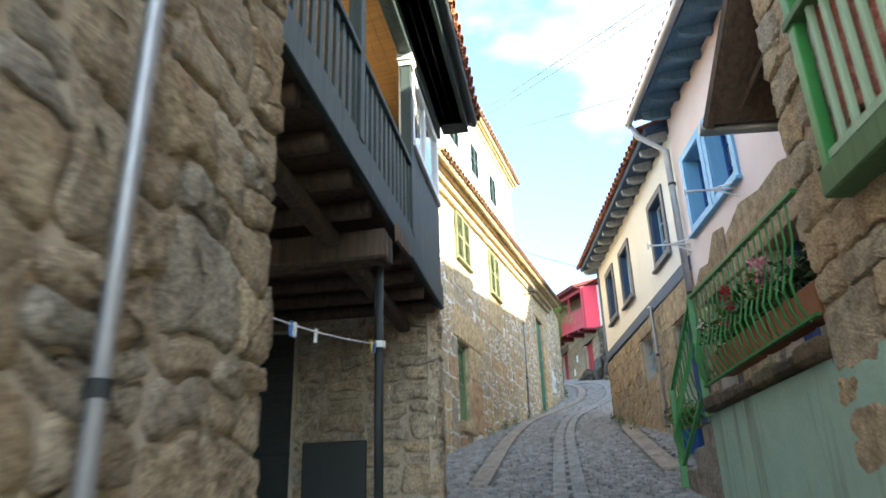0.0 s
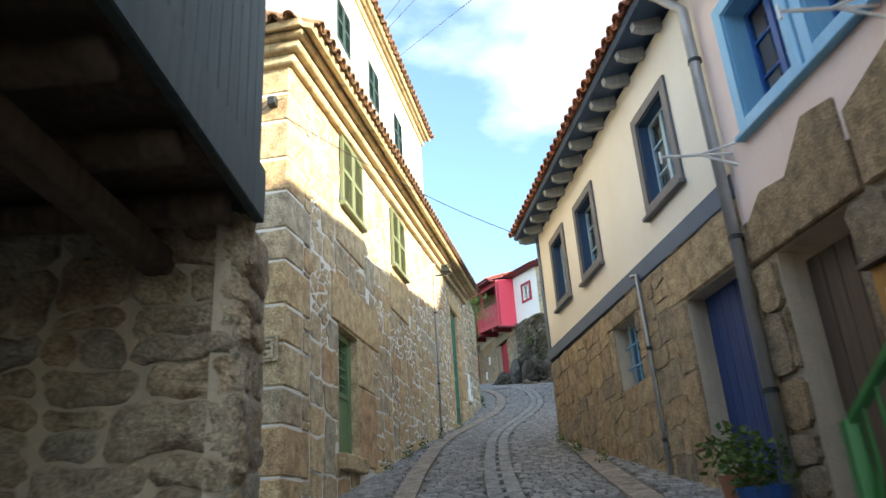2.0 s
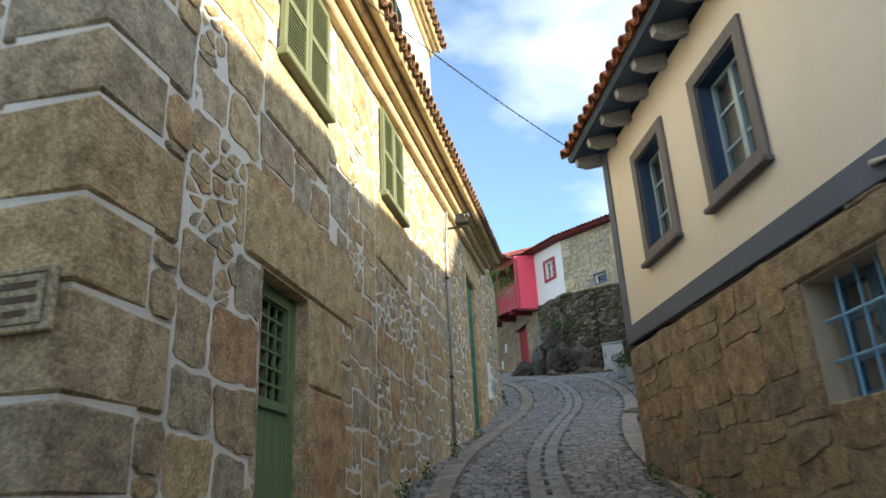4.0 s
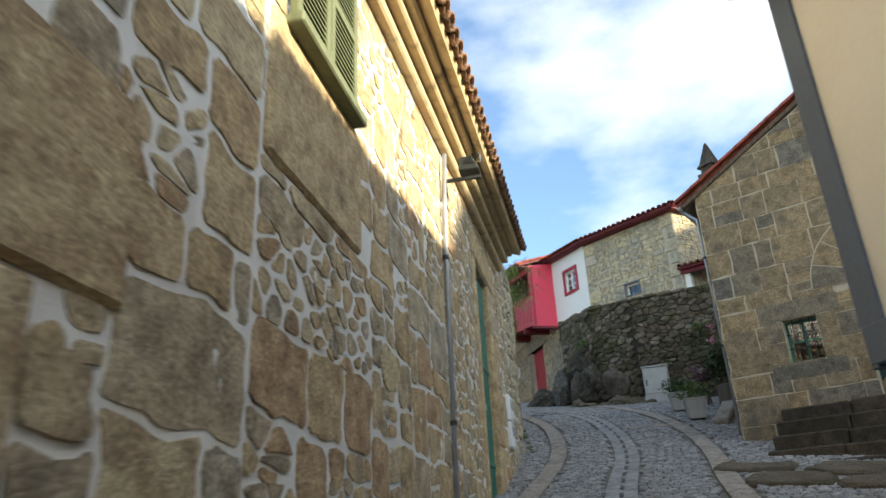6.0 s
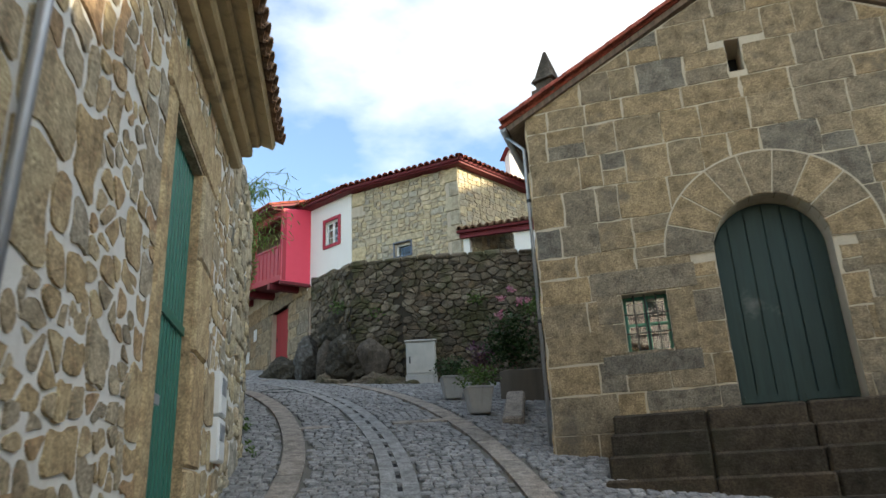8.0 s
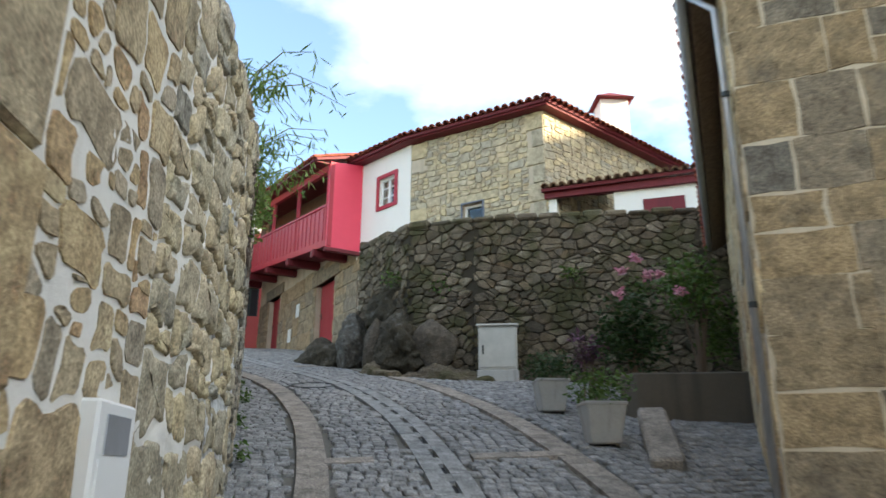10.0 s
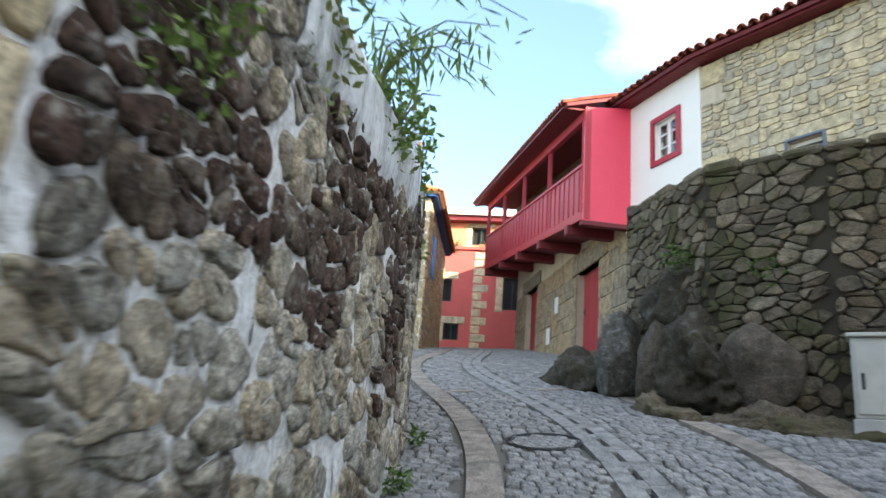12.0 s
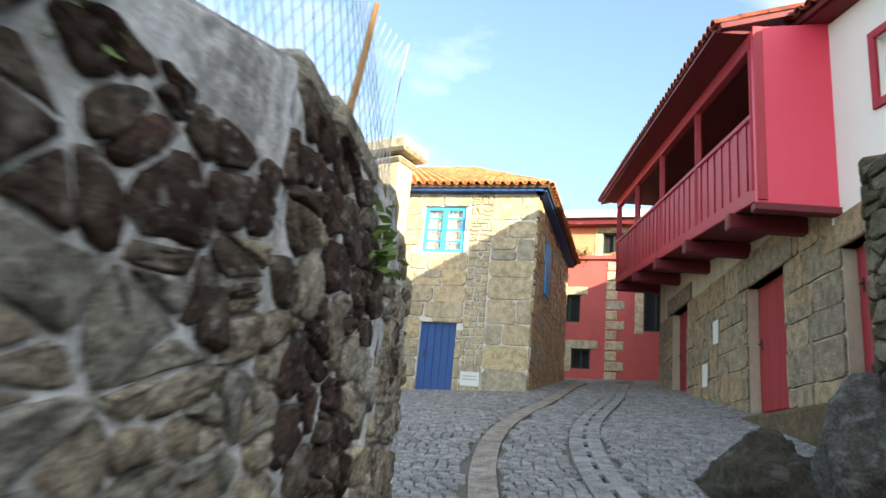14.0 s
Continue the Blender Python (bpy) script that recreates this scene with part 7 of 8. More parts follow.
def retaining_wall():
    t = thing("retaining_wall", (-2.5, 35, gz(34)), "high mossy dry-stone retaining wall", "wall", kind="structure")
    for k in range(len(RET) - 1):
        F = Face(RET[k], RET[k + 1], (-1, -1))
        L = F.length
        z0, z1 = RET_TOP[k], RET_TOP[k + 1]
        m = Mesh()
        m.box8([F.p(0, 6, -0.7), F.p(L, 6, -0.7), F.p(L, 6, -0.02), F.p(0, 6, -0.02), F.p(0, z0, -0.7), F.p(L, z1, -0.7), F.p(L, z1, -0.02), F.p(0, z0, -0.02)])
        w = part("wall_core", m, EARTH, t)
        lo = gz(F.p(L / 2, 0).y) - 0.3
        cells = trim(broken(rubble(0, L, lo, max(z0, z1), 0.25, 0.15, 90 + k, 1.3), 0.25, k), [], None, (0, z0, L, z1))
        masonry(F, cells, w, MOSSY, gap=0.004, proud=0.04, near=(L / 2 if k < 4 else 0, 9.5), limit=200, soft=0.18, rings=3, seed=91 + k)
        n = max(2, round(L / 0.42))
        for i in range(n):
            g = Mesh()
            s0, s1 = L * i / n, L * (i + 1) / n
            zz = z0 + (z1 - z0) * (i + 0.5) / n
            F.box(g, s0 + 0.008, s1 - 0.008, zz - 0.05, zz + rnd.uniform(0.03, 0.12), -0.55, 0.06 + rnd.uniform(-0.04, 0.05))
            part("coping_stone", g, MOSSY, w, bevel=0.035)
    # terrace behind it
    m = Mesh()
    m.prism([Vector((-3.9, 38.7, 10.4)), Vector((-4.2, 36.5, 10.4)), Vector((-3.2, 35.0, 10.4)), Vector((-2.2, 34.5, 10.4)), Vector((7, 32.5, 10.4)), Vector((30, 40, 10.4)), Vector((20, 70, 10.4)), Vector((-4, 60, 10.4))], (0, 0, 0.25))
    part("terrace", m, SAND, t)
    r = random.Random(9)
    for at, n in (((-3.9, 34.95, 9.9), 120), ((-0.7, 33.55, 9.7), 110), ((-3.0, 34.3, 9.6), 60), ((0.4, 33.3, 9.4), 90)):
        p_ = thing("wall_fern", at, "small green fern growing from the dry-stone joints", "plant", "ferns on the retaining wall")
        g = Mesh()
        leaves(g, at, (0.28, 0.12, 0.16), n, 0.07, r, 0.15)
        part("foliage", g, LEAF, p_, fix=False)

    def boulder(at, size, seed, mat, label, turn=0.0, rough=0.2):
        bm = bmesh.new()
        bmesh.ops.create_icosphere(bm, subdivisions=5, radius=1.0)
        rr = random.Random(int(seed * 7))
        flats = [(Vector((rr.uniform(-1, 1), rr.uniform(-1, 1), rr.uniform(-0.5, 1))).normalized(), rr.uniform(0.62, 0.9)) for _ in range(9)]
        off = Vector((seed * 3.1, seed, -seed))
        for v in bm.verts:
            d = v.co.normalized()
            q = d.copy()
            for nn, lim in flats:
                e = q.dot(nn) - lim
                if e > 0:
                    q -= nn * e * 0.85
            w3 = Vector((q.x * size[0], q.y * size[1], q.z * size[2])) * 1.12
            n1 = noise.noise(w3 * 2.2 + off)
            ridge = abs(noise.noise(w3 * 4.5 + off)) + 0.5 * abs(noise.noise(w3 * 10 + off))
            fine_ = noise.noise(w3 * 22 + off)
            v.co = w3 + d * (rough * 0.35 * n1 - rough * 0.3 * ridge + rough * 0.07 * fine_)
        me = bpy.data.meshes.new("boulder")
        bm.to_mesh(me)
        bm.free()
        me.polygons.foreach_set("use_smooth", [True] * len(me.polygons))
        me.materials.append(mat)
        ob = new("boulder", me)
        ob.matrix_basis = pose(at[0], at[1], at[2], 0, 0, turn)
        tagged(ob, label, "boulder", "boulders at the wall foot")
    boulder((-4.72, 36.05, 8.72), (0.36, 0.5, 0.62), 1.0, BOULDER_LICHEN, "split granite boulder with a rough speckled grey face", 15, 0.2)
    boulder((-5.45, 37.2, 8.55), (1.3, 0.4, 0.44), 2.0, OUTCROP, "low dark boulder beside the lane", -59, 0.3)
    boulder((-4.08, 35.62, 8.55), (0.44, 0.42, 0.72), 3.0, BOULDER, "smooth brown boulder split from the rough one", 50, 0.1)
    boulder((-3.75, 35.55, 9.4), (0.9, 0.5, 0.8), 4.0, OUTCROP, "mossy outcrop of bedrock that the wall is built on", 125, 0.65)
    boulder((-3.65, 34.95, 8.45), (0.8, 0.45, 0.6), 8.0, OUTCROP, "mossy outcrop of bedrock that the wall is built on", 130, 0.65)
    boulder((-3.12, 34.42, 8.45), (0.44, 0.22, 0.44), 5.0, BOULDER, "smooth grey slab of rock built into the wall", -35, 0.08)
    boulder((-4.2, 35.15, 7.95), (0.95, 0.36, 0.28), 6.0, MOSSY, "low mossy ledge of rock at the wall foot", 118, 0.35)
    boulder((-2.95, 34.15, 7.8), (0.9, 0.3, 0.26), 7.0, MOSSY, "low mossy ledge of rock at the wall foot", -22, 0.35)

    C = Face((-1.3, 26.0), (1.7, 24.65), (-0.4, -1))
    rs = random.Random(31)
    for q, d, half, deep in SLABS:
        m = Mesh()
        n = 11
        rim = []
        for k in range(n):
            a = 2 * math.pi * k / n
            e = rs.uniform(0.82, 1.1)
            v = C.p(q + half * e * math.copysign(abs(math.cos(a)) ** 0.6, math.cos(a)), 0, d + deep * e * math.copysign(abs(math.sin(a)) ** 0.6, math.sin(a)))
            rim.append(Vector((v.x, v.y, gz(v.y) + 0.045 + rs.uniform(-0.015, 0.02))))
        m.prism([v - Vector((0, 0, 0.16)) for v in rim], (0, 0, 0.16))
        solo("rock_slab", m, STEP_PALE, "flat worn rock slab before the chapel steps", "rock", "slabs before the chapel", bevel=0.03)
    c = thing("utility_cabinet", (-2.03, 33.72, gz(33.72)), "ivory metal utility cabinet on a concrete foot", "cabinet")
    F = Face((-2.37, 33.8), (-1.70, 33.68), (0, -1))
    g0 = gz(33.7) - 0.12
    g = Mesh()
    F.box(g, -0.02, 0.69, g0, g0 + 0.32, -0.3, 0.03)
    part("plinth", g, CONCRETE, c, bevel=0.01)
    g = Mesh()
    F.box(g, 0.0, 0.67, g0 + 0.32, 8.69, -0.28, 0.0)
    part("body", g, CABINET, c, bevel=0.012)
    g = Mesh()
    F.box(g, 0.03, 0.64, g0 + 0.36, 8.64, 0.0, 0.018)
    d = part("door", g, CABINET, c, bevel=0.006)
    g = Mesh()
    F.box(g, 0.07, 0.1, 8.2, 8.35, 0.018, 0.03)
    part("lock", g, IRON, d)
    g = Mesh()
    F.box(g, -0.03, 0.7, 8.69, 8.73, -0.3, 0.04)
    part("cap", g, CABINET, c, bevel=0.008)

    r = random.Random(3)
    for x, y, s, big in ((-1.66, 28.75, 0.76, True), (-1.82, 30.45, 0.74, False)):
        z = gz(y)
        t2 = thing("planter", (x, y, z), "tapered square concrete planter with a low green shrub", "planter", "planters by the lane")
        a, b, hh = 0.19 * s, 0.27 * s, 0.52 * s
        g = Mesh()
        g.box8([(x - a, y - a, z), (x + a, y - a, z), (x + a, y + a, z), (x - a, y + a, z), (x - b, y - b, z + hh), (x + b, y - b, z + hh), (x + b, y + b, z + hh), (x - b, y + b, z + hh)])
        part("pot", g, CONCRETE, t2, bevel=0.015)
        g = Mesh()
        g.box((x - b - 0.006, y - b - 0.006, z + hh - 0.03), (x + b + 0.006, y + b + 0.006, z + hh + 0.012))
        part("rim", g, CONCRETE, t2, bevel=0.012)
        g = Mesh()
        leaves(g, (x, y, z + hh + 0.16), (0.36, 0.36, 0.22), 620, 0.06, r)
        part("foliage", g, LEAF if big else LEAF_DARK, t2, fix=False)
    for at, sp, n, mt, lab, nm in (((-0.55, 30.9, 8.1), (0.65, 0.5, 0.8), 1800, LEAF_DARK, "dark leafy rose bush with pink blooms", "rose_bush"), ((0.35, 31.0, 8.45), (0.75, 0.6, 0.95), 2300, LEAF, "dense green shrub behind the low wall", "shrub"), ((-1.1, 31.3, 7.85), (0.3, 0.3, 0.28), 350, HEATHER, "mauve heather clump by the low wall", "heather")):
        b_ = thing(nm, (at[0], at[1], gz(at[1])), lab, "bush")
        for _ in range(7):
            e = Vector(at) + Vector((r.uniform(-0.6, 0.6) * sp[0], r.uniform(-0.6, 0.6) * sp[1], r.uniform(0, 0.5) * sp[2]))
            part("stem", Mesh().tube([(at[0] + r.uniform(-0.1, 0.1), at[1], gz(at[1]) - 0.05), Vector(at).lerp(e, 0.4), e], [0.02, 0.014, 0.006], 5), BROWN_WOOD, b_)
        g = Mesh()
        for _ in range(9):
            leaves(g, Vector(at) + Vector((r.uniform(-0.6, 0.6) * sp[0], r.uniform(-0.6, 0.6) * sp[1], r.uniform(-0.5, 0.6) * sp[2])), (sp[0] * 0.45, sp[1] * 0.45, sp[2] * 0.4), n // 9, 0.08, r)
        part("foliage", g, mt, b_, fix=False)
        if nm == "rose_bush":
            for dx, dz in ((-0.35, 0.35), (0.05, 0.6), (0.2, 0.62), (-0.1, 0.85), (-0.3, 0.65), (0.45, 0.4)):
                g = Mesh()
                leaves(g, Vector(at) + Vector((dx, -0.55, dz)), (0.07, 0.07, 0.06), 45, 0.07, r)
                part("bloom", g, PETAL_PINK, b_, fix=False)
    m = Mesh()
    m.prism([(-1.0, 30.3, 6.2), (-0.85, 30.1, 6.2), (1.6, 29.6, 6.2), (1.7, 29.9, 6.2)], (0, 0, 1.2))
    solo("bed_wall", m, plaster_dark, "low dark rendered wall round the flower bed", "wall", kind="structure", bevel=0.02)
    m = Mesh()
    m.beam((-1.35, 27.85, gz(27.8) + 0.04), (-0.9, 29.5, gz(29.5) + 0.16), 0.3, 0.16)
    solo("kerb_block", m, SLAB, "loose granite block beside the chapel corner", "stone block", bevel=0.03)


# ---- red balcony house ----
def red_house():
    LW = Face((-4.9, 39.95), (-8.4, 46.9), (-1, -0.45))
    LL = 9.3
    h = thing("red_house", LW.p(4, gz(43), -3), "granite house with a crimson timber balcony and red doors", "house")
    doors = [(1.68, 3.2, 9.35, 11.66), (6.83, 8.1, 9.7, 12.2), (-0.6, 0.0, 9.4, 11.4)]
    m = LW.wall(0.0, LL, 8.2, 13.4, doors[:2], 0.5, -0.02)
    for a, b, c, d in ((-1.3, -0.6, 8.2, 11.8), (-0.6, 0.0, 11.4, 11.8)):
        LW.box(m, a, b, c, d, -0.52, -0.02)
    LW.box(m, -1.0, LL, 9.0, 15.4, -5.6, -5.2)
    fe = Face(LW.p(LL, 0).xy, LW.p(LL, 0, -6).xy, (-0.4, 1))
    fe.box(m, 0, 6, 9, 15.5, -0.4, -0.02)
    w = part("wall", m, MORTAR_TAN, h)
    cells = trim(courses(-1.2, 0.0, 8.9, 11.78, 0.46, 0.7, 102, 0.015) + courses(0.0, LL, 8.9, 12.2, 0.46, 0.7, 101, 0.015), doors, (0, 9.0, LL, 10.4))
    masonry(LW, cells, w, GRANITE_BROWN, gap=0.007, proud=0.014, near=(3, 10.5), limit=200, soft=0.08)
    for i, (a, b, c, d) in enumerate(doors):
        g = Mesh()
        LW.box(g, a - 0.35, min(b + 0.35, 9.2), d, d + 0.38, -0.3, 0.03)
        part("lintel", g, GRANITE_BROWN, w, bevel=0.015)
        plank_door(h, LW, a, b, c + (0.35 if i == 0 else 0.5), d, RED_DOOR, -0.18, 4, label="dull red double plank door")
    for s, z in ((4.6, 11.0), (5.3, 10.3)):
        g = Mesh()
        LW.box(g, s, s + 0.3, z, z + 0.42, 0.02, 0.035)
        solo("notice", g, PAPER, "white paper notice pinned to the granite", "notice", "notices")
    g = Mesh()
    LW.box(g, -0.9, LL, 8.0, 9.55, -0.1, 0.4)
    part("plinth_step", g, MOSSY, w, bevel=0.05)
    # upper storey and balcony
    out = 0.9
    B0, B1 = 0.05, 10.2
    zf, zt = 11.98, 14.1
    up = 0.14
    zz = lambda s, z: z + up * s
    def run(m, s0, s1, z0, z1, d0, d1):
        m.box8([LW.p(s0, zz(s0, z0), d0), LW.p(s1, zz(s1, z0), d0), LW.p(s1, zz(s1, z0), d1), LW.p(s0, zz(s0, z0), d1), LW.p(s0, zz(s0, z1), d0), LW.p(s1, zz(s1, z1), d0), LW.p(s1, zz(s1, z1), d1), LW.p(s0, zz(s0, z1), d1)])
    m = Mesh()
    run(m, 0.06, B1, 12.0, 14.3, -0.35, -0.05)
    part("inner_wall", m, BROWN_WOOD, h)
    m = Mesh()
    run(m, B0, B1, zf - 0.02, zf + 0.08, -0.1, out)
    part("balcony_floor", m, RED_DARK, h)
    m = Mesh()
    run(m, B0 - 0.02, B1 + 0.02, zf - 0.05, zf + 0.14, out, out + 0.05)
    part("fascia", m, RED, h, bevel=0.01)
    for k in range(5):
        s = 0.9 + k * 2.2
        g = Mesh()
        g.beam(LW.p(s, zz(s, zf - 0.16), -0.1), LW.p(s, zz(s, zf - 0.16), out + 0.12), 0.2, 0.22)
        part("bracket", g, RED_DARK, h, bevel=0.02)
    n = 58
    for k in range(n):
        s0, s1 = B0 + 0.1 + (B1 - B0 - 0.2) * k / n, B0 + 0.1 + (B1 - B0 - 0.2) * (k + 1) / n
        g = Mesh()
        run(g, s0 + 0.008, s1 - 0.008, zf + 0.14, zf + 1.07, out + 0.005, out + 0.025 + (0.016 if k % 2 else 0))
        part("board", g, RED, h)
    g = Mesh()
    run(g, B0, B1, zf + 0.14, zf + 1.07, out - 0.012, out + 0.0)
    part("parapet_back", g, RED, h)
    g = Mesh()
    run(g, B0, B1, zf + 1.07, zf + 1.14, out - 0.05, out + 0.07)
    part("handrail", g, RED, h, bevel=0.01)
    for k in range(5):
        s = B0 + 0.06 + (B1 - B0 - 0.12) * k / 4
        g = Mesh()
        g.beam(LW.p(s, zz(s, zf + 0.1), out), LW.p(s, zz(s, zt), out), 0.11, 0.11)
        part("post", g, RED, h, bevel=0.008)
    g = Mesh()
    run(g, B0, B1, zt - 0.05, zt + 0.16, out - 0.06, out + 0.07)
    part("lintel_beam", g, RED, h, bevel=0.01)
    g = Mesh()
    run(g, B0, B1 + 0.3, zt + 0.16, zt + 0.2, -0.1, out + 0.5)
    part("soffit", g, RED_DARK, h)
    tile_slope(h, LW.p(B0 - 0.1, zz(B0, zt + 0.24), out + 0.45), LW.p(B1 + 0.4, zz(B1, zt + 0.24), out + 0.45), LW.p(B0 - 0.1, zz(B0, zt + 1.4), -2.9), LW.p(B1 + 0.4, zz(B1, zt + 1.4), -2.9), TILE_RED, loose=110, slabmat=RED_DARK)
    # closed crimson end of the balcony
    g = Mesh()
    g.box8([LW.p(-0.06, zf - 0.1, -0.32), LW.p(0.05, zf - 0.1, -0.32), LW.p(0.05, zf - 0.1, out + 0.05), LW.p(-0.06, zf - 0.1, out + 0.05), LW.p(-0.06, zt + 0.35, -0.32), LW.p(0.05, zt + 0.35, -0.32), LW.p(0.05, zt + 0.2, out + 0.05), LW.p(-0.06, zt + 0.2, out + 0.05)])
    part("end_panel", g, RED_PANEL, h, "flat crimson sheet panel closing the balcony end", bevel=0.01)
    g = Mesh()
    LW.box(g, -0.085, -0.06, zf - 0.06, zt + 0.2, out - 0.06, out + 0.06)
    part("corner_board", g, RED, h)
    g = Mesh()
    LW.box(g, -0.1, 0.05, zf - 0.2, zf - 0.1, -0.3, out + 0.1)
    part("end_beam", g, RED_DARK, h, bevel=0.01)

    # stone house joined to it
    KNEE = (-3.57, 38.4)
    V = Face((-4.97, 40.0), KNEE, (-0.44, -1))
    S = Face(KNEE, (-0.54, 36.3), (-0.44, -1))
    E = Face((-0.54, 36.3), (3.96, 39.8), (0.6, -0.8))
    LV, L = V.length, S.length
    h = thing("stone_house", S.p(1.5, 10.6, -3), "granite house with a white bay and dark red eaves", "house")
    wn_, sm = (0.89, 1.53, 12.95, 13.73), (1.52, 2.07, 11.98, 12.38)
    m = V.wall(0.0, LV, 11.7, 14.38, [wn_], 0.35, 0.0)
    part("white_wall", m, WHITE, h)
    m = S.wall(0.0, L, 10.5, 14.34, [sm], 0.35, -0.02)
    E.box(m, 0, E.length, 10.5, 14.34, -0.4, -0.02)
    w = part("wall", m, MORTAR_TAN, h)
    big = [(0.0, 0.42, 13.55, 14.34), (0.0, 0.5, 11.2, 12.2), (L - 0.42, L, 11.2, 14.34), (1.2, 2.5, 12.4, 12.62)]
    masonry(S, trim(blocks(0.0, L, 11.2, 14.34, 0.30, 0.16, 111, 0.045), [sm] + big), w, GRANITE_PALE, gap=0.005, proud=0.01, near=(2, 13), limit=220, soft=0.2)
    # dressed corner stones and the lintel over the small window
    for k in range(7):
        z = 11.2 + k * 0.448
        for a, b in ((0.01, 0.30 if k % 2 else 0.5), (L - (0.3 if k % 2 else 0.45), L - 0.005)):
            if a < 0.1 and 12.2 < z < 13.5:
                continue
            g = Mesh()
            S.box(g, a, b, z + 0.006, z + 0.44, -0.1, 0.016)
            part("quoin", g, GRANITE_PALE, w, bevel=0.015)
    g = Mesh()
    S.box(g, 1.22, 2.48, 12.405, 12.61, -0.1, 0.014)
    part("lintel", g, GRANITE_PALE, w, bevel=0.012)
    masonry(E, blocks(0, E.length, 11.4, 14.34, 0.32, 0.17, 112, 0.045), w, GRANITE_PALE, gap=0.005, proud=0.01, near=(0, 14), limit=140, soft=0.2)
    a, b, c, d = wn_
    window(h, V, a, b, c, d, WHITE_PAINT, -0.08, 2, 3, surround=RED, sw=0.1, proud=0.04, sill=False)
    a, b, c, d = sm
    window(h, S, a, b, c, d, WHITE_PAINT, -0.12, 1, 1, surround=STRIPE, sw=0.04, curtain=False, mid=False, sill=False)
    g = Mesh()
    for P, q0, q1, z0, z1 in ((V, -0.1, LV + 0.04, 14.4, 14.36), (S, -0.02, L + 0.2, 14.36, 14.32)):
        g.box8([P.p(q0, z0, -0.1), P.p(q1, z1, -0.1), P.p(q1, z1, 0.25), P.p(q0, z0, 0.25), P.p(q0, z0 + 0.1, -0.1), P.p(q1, z1 + 0.1, -0.1), P.p(q1, z1 + 0.1, 0.25), P.p(q0, z0 + 0.1, 0.25)])
    E.box(g, -0.2, E.length, 14.315, 14.42, -0.1, 0.25)
    part("eave_board", g, RED_DARK, h, bevel=0.01)
    top = Vector((1.1, 41.0, 15.55))
    far = Vector((-3.0, 43.5, 15.2))
    nub = Vector((-2.2, 42.9, 15.25))
    tile_slope(h, V.p(-0.2, 14.5, 0.32), V.p(LV + 0.06, 14.46, 0.32), far, nub, TILE_RED, loose=30, slabmat=RED_DARK)
    tile_slope(h, S.p(-0.06, 14.46, 0.32), S.p(L + 0.3, 14.44, 0.32), nub, top, TILE_RED, loose=60, slabmat=RED_DARK)
    tile_slope(h, E.p(-0.3, 14.44, 0.32), E.p(E.length, 14.44, 0.32), top, top + Vector((3.0, 2.0, 0)), TILE_RED, loose=80, slabmat=RED_DARK)
    ch = Mesh()
    q = Vector((2.25, 40.0, -0.35))
    ch.box(q + Vector((-0.4, -0.35, 14.5)), q + Vector((0.4, 0.35, 16.95)))
    c_ = part("chimney", ch, WHITE, h, bevel=0.01)
    g = Mesh()
    g.add([q + Vector((-0.55, -0.55, 16.95)), q + Vector((0.55, -0.55, 16.95)), q + Vector((0.55, 0.55, 16.95)), q + Vector((-0.55, 0.55, 16.95)), q + Vector((0, 0, 17.35))], [(3, 2, 1, 0), (0, 1, 4), (1, 2, 4), (2, 3, 4), (3, 0, 4)])
    part("cap", g, RED_DARK, c_)

    # low outbuilding beside it
    H = Face((-0.42, 36.3), (4.38, 34.4), (-0.3, -1))
    h = thing("outbuilding", H.p(2.5, 10.7, -1.5), "low white outbuilding with a dark red boarded eave", "outbuilding")
    g = Mesh()
    H.box(g, 1.35, 5.2, 10.5, 12.2, -0.3, 0)
    part("wall", g, WHITE, h)
    g = Mesh()
    H.box(g, -0.1, 0.1, 10.5, 12.1, -0.3, 0)
    H.box(g, -0.1, 5.2, 10.5, 12.2, -2.2, -1.9)
    part("rear_wall", g, WHITE, h)
    g = Mesh()
    H.box(g, 1.95, 2.8, 10.7, 11.86, 0.0, 0.03)
    part("door", g, RED_DARK, h)
    g = Mesh()
    H.box(g, -0.15, 5.3, 12.1, 12.26, 0.02, 0.12)
    part("fascia", g, RED_DARK, h)
    tile_slope(h, H.p(-0.2, 12.28, 0.25), H.p(5.3, 12.38, 0.25), H.p(-0.2, 12.75, -1.6), H.p(5.3, 12.85, -1.6), TILE_BROWN, loose=60, slabmat=RED_DARK)


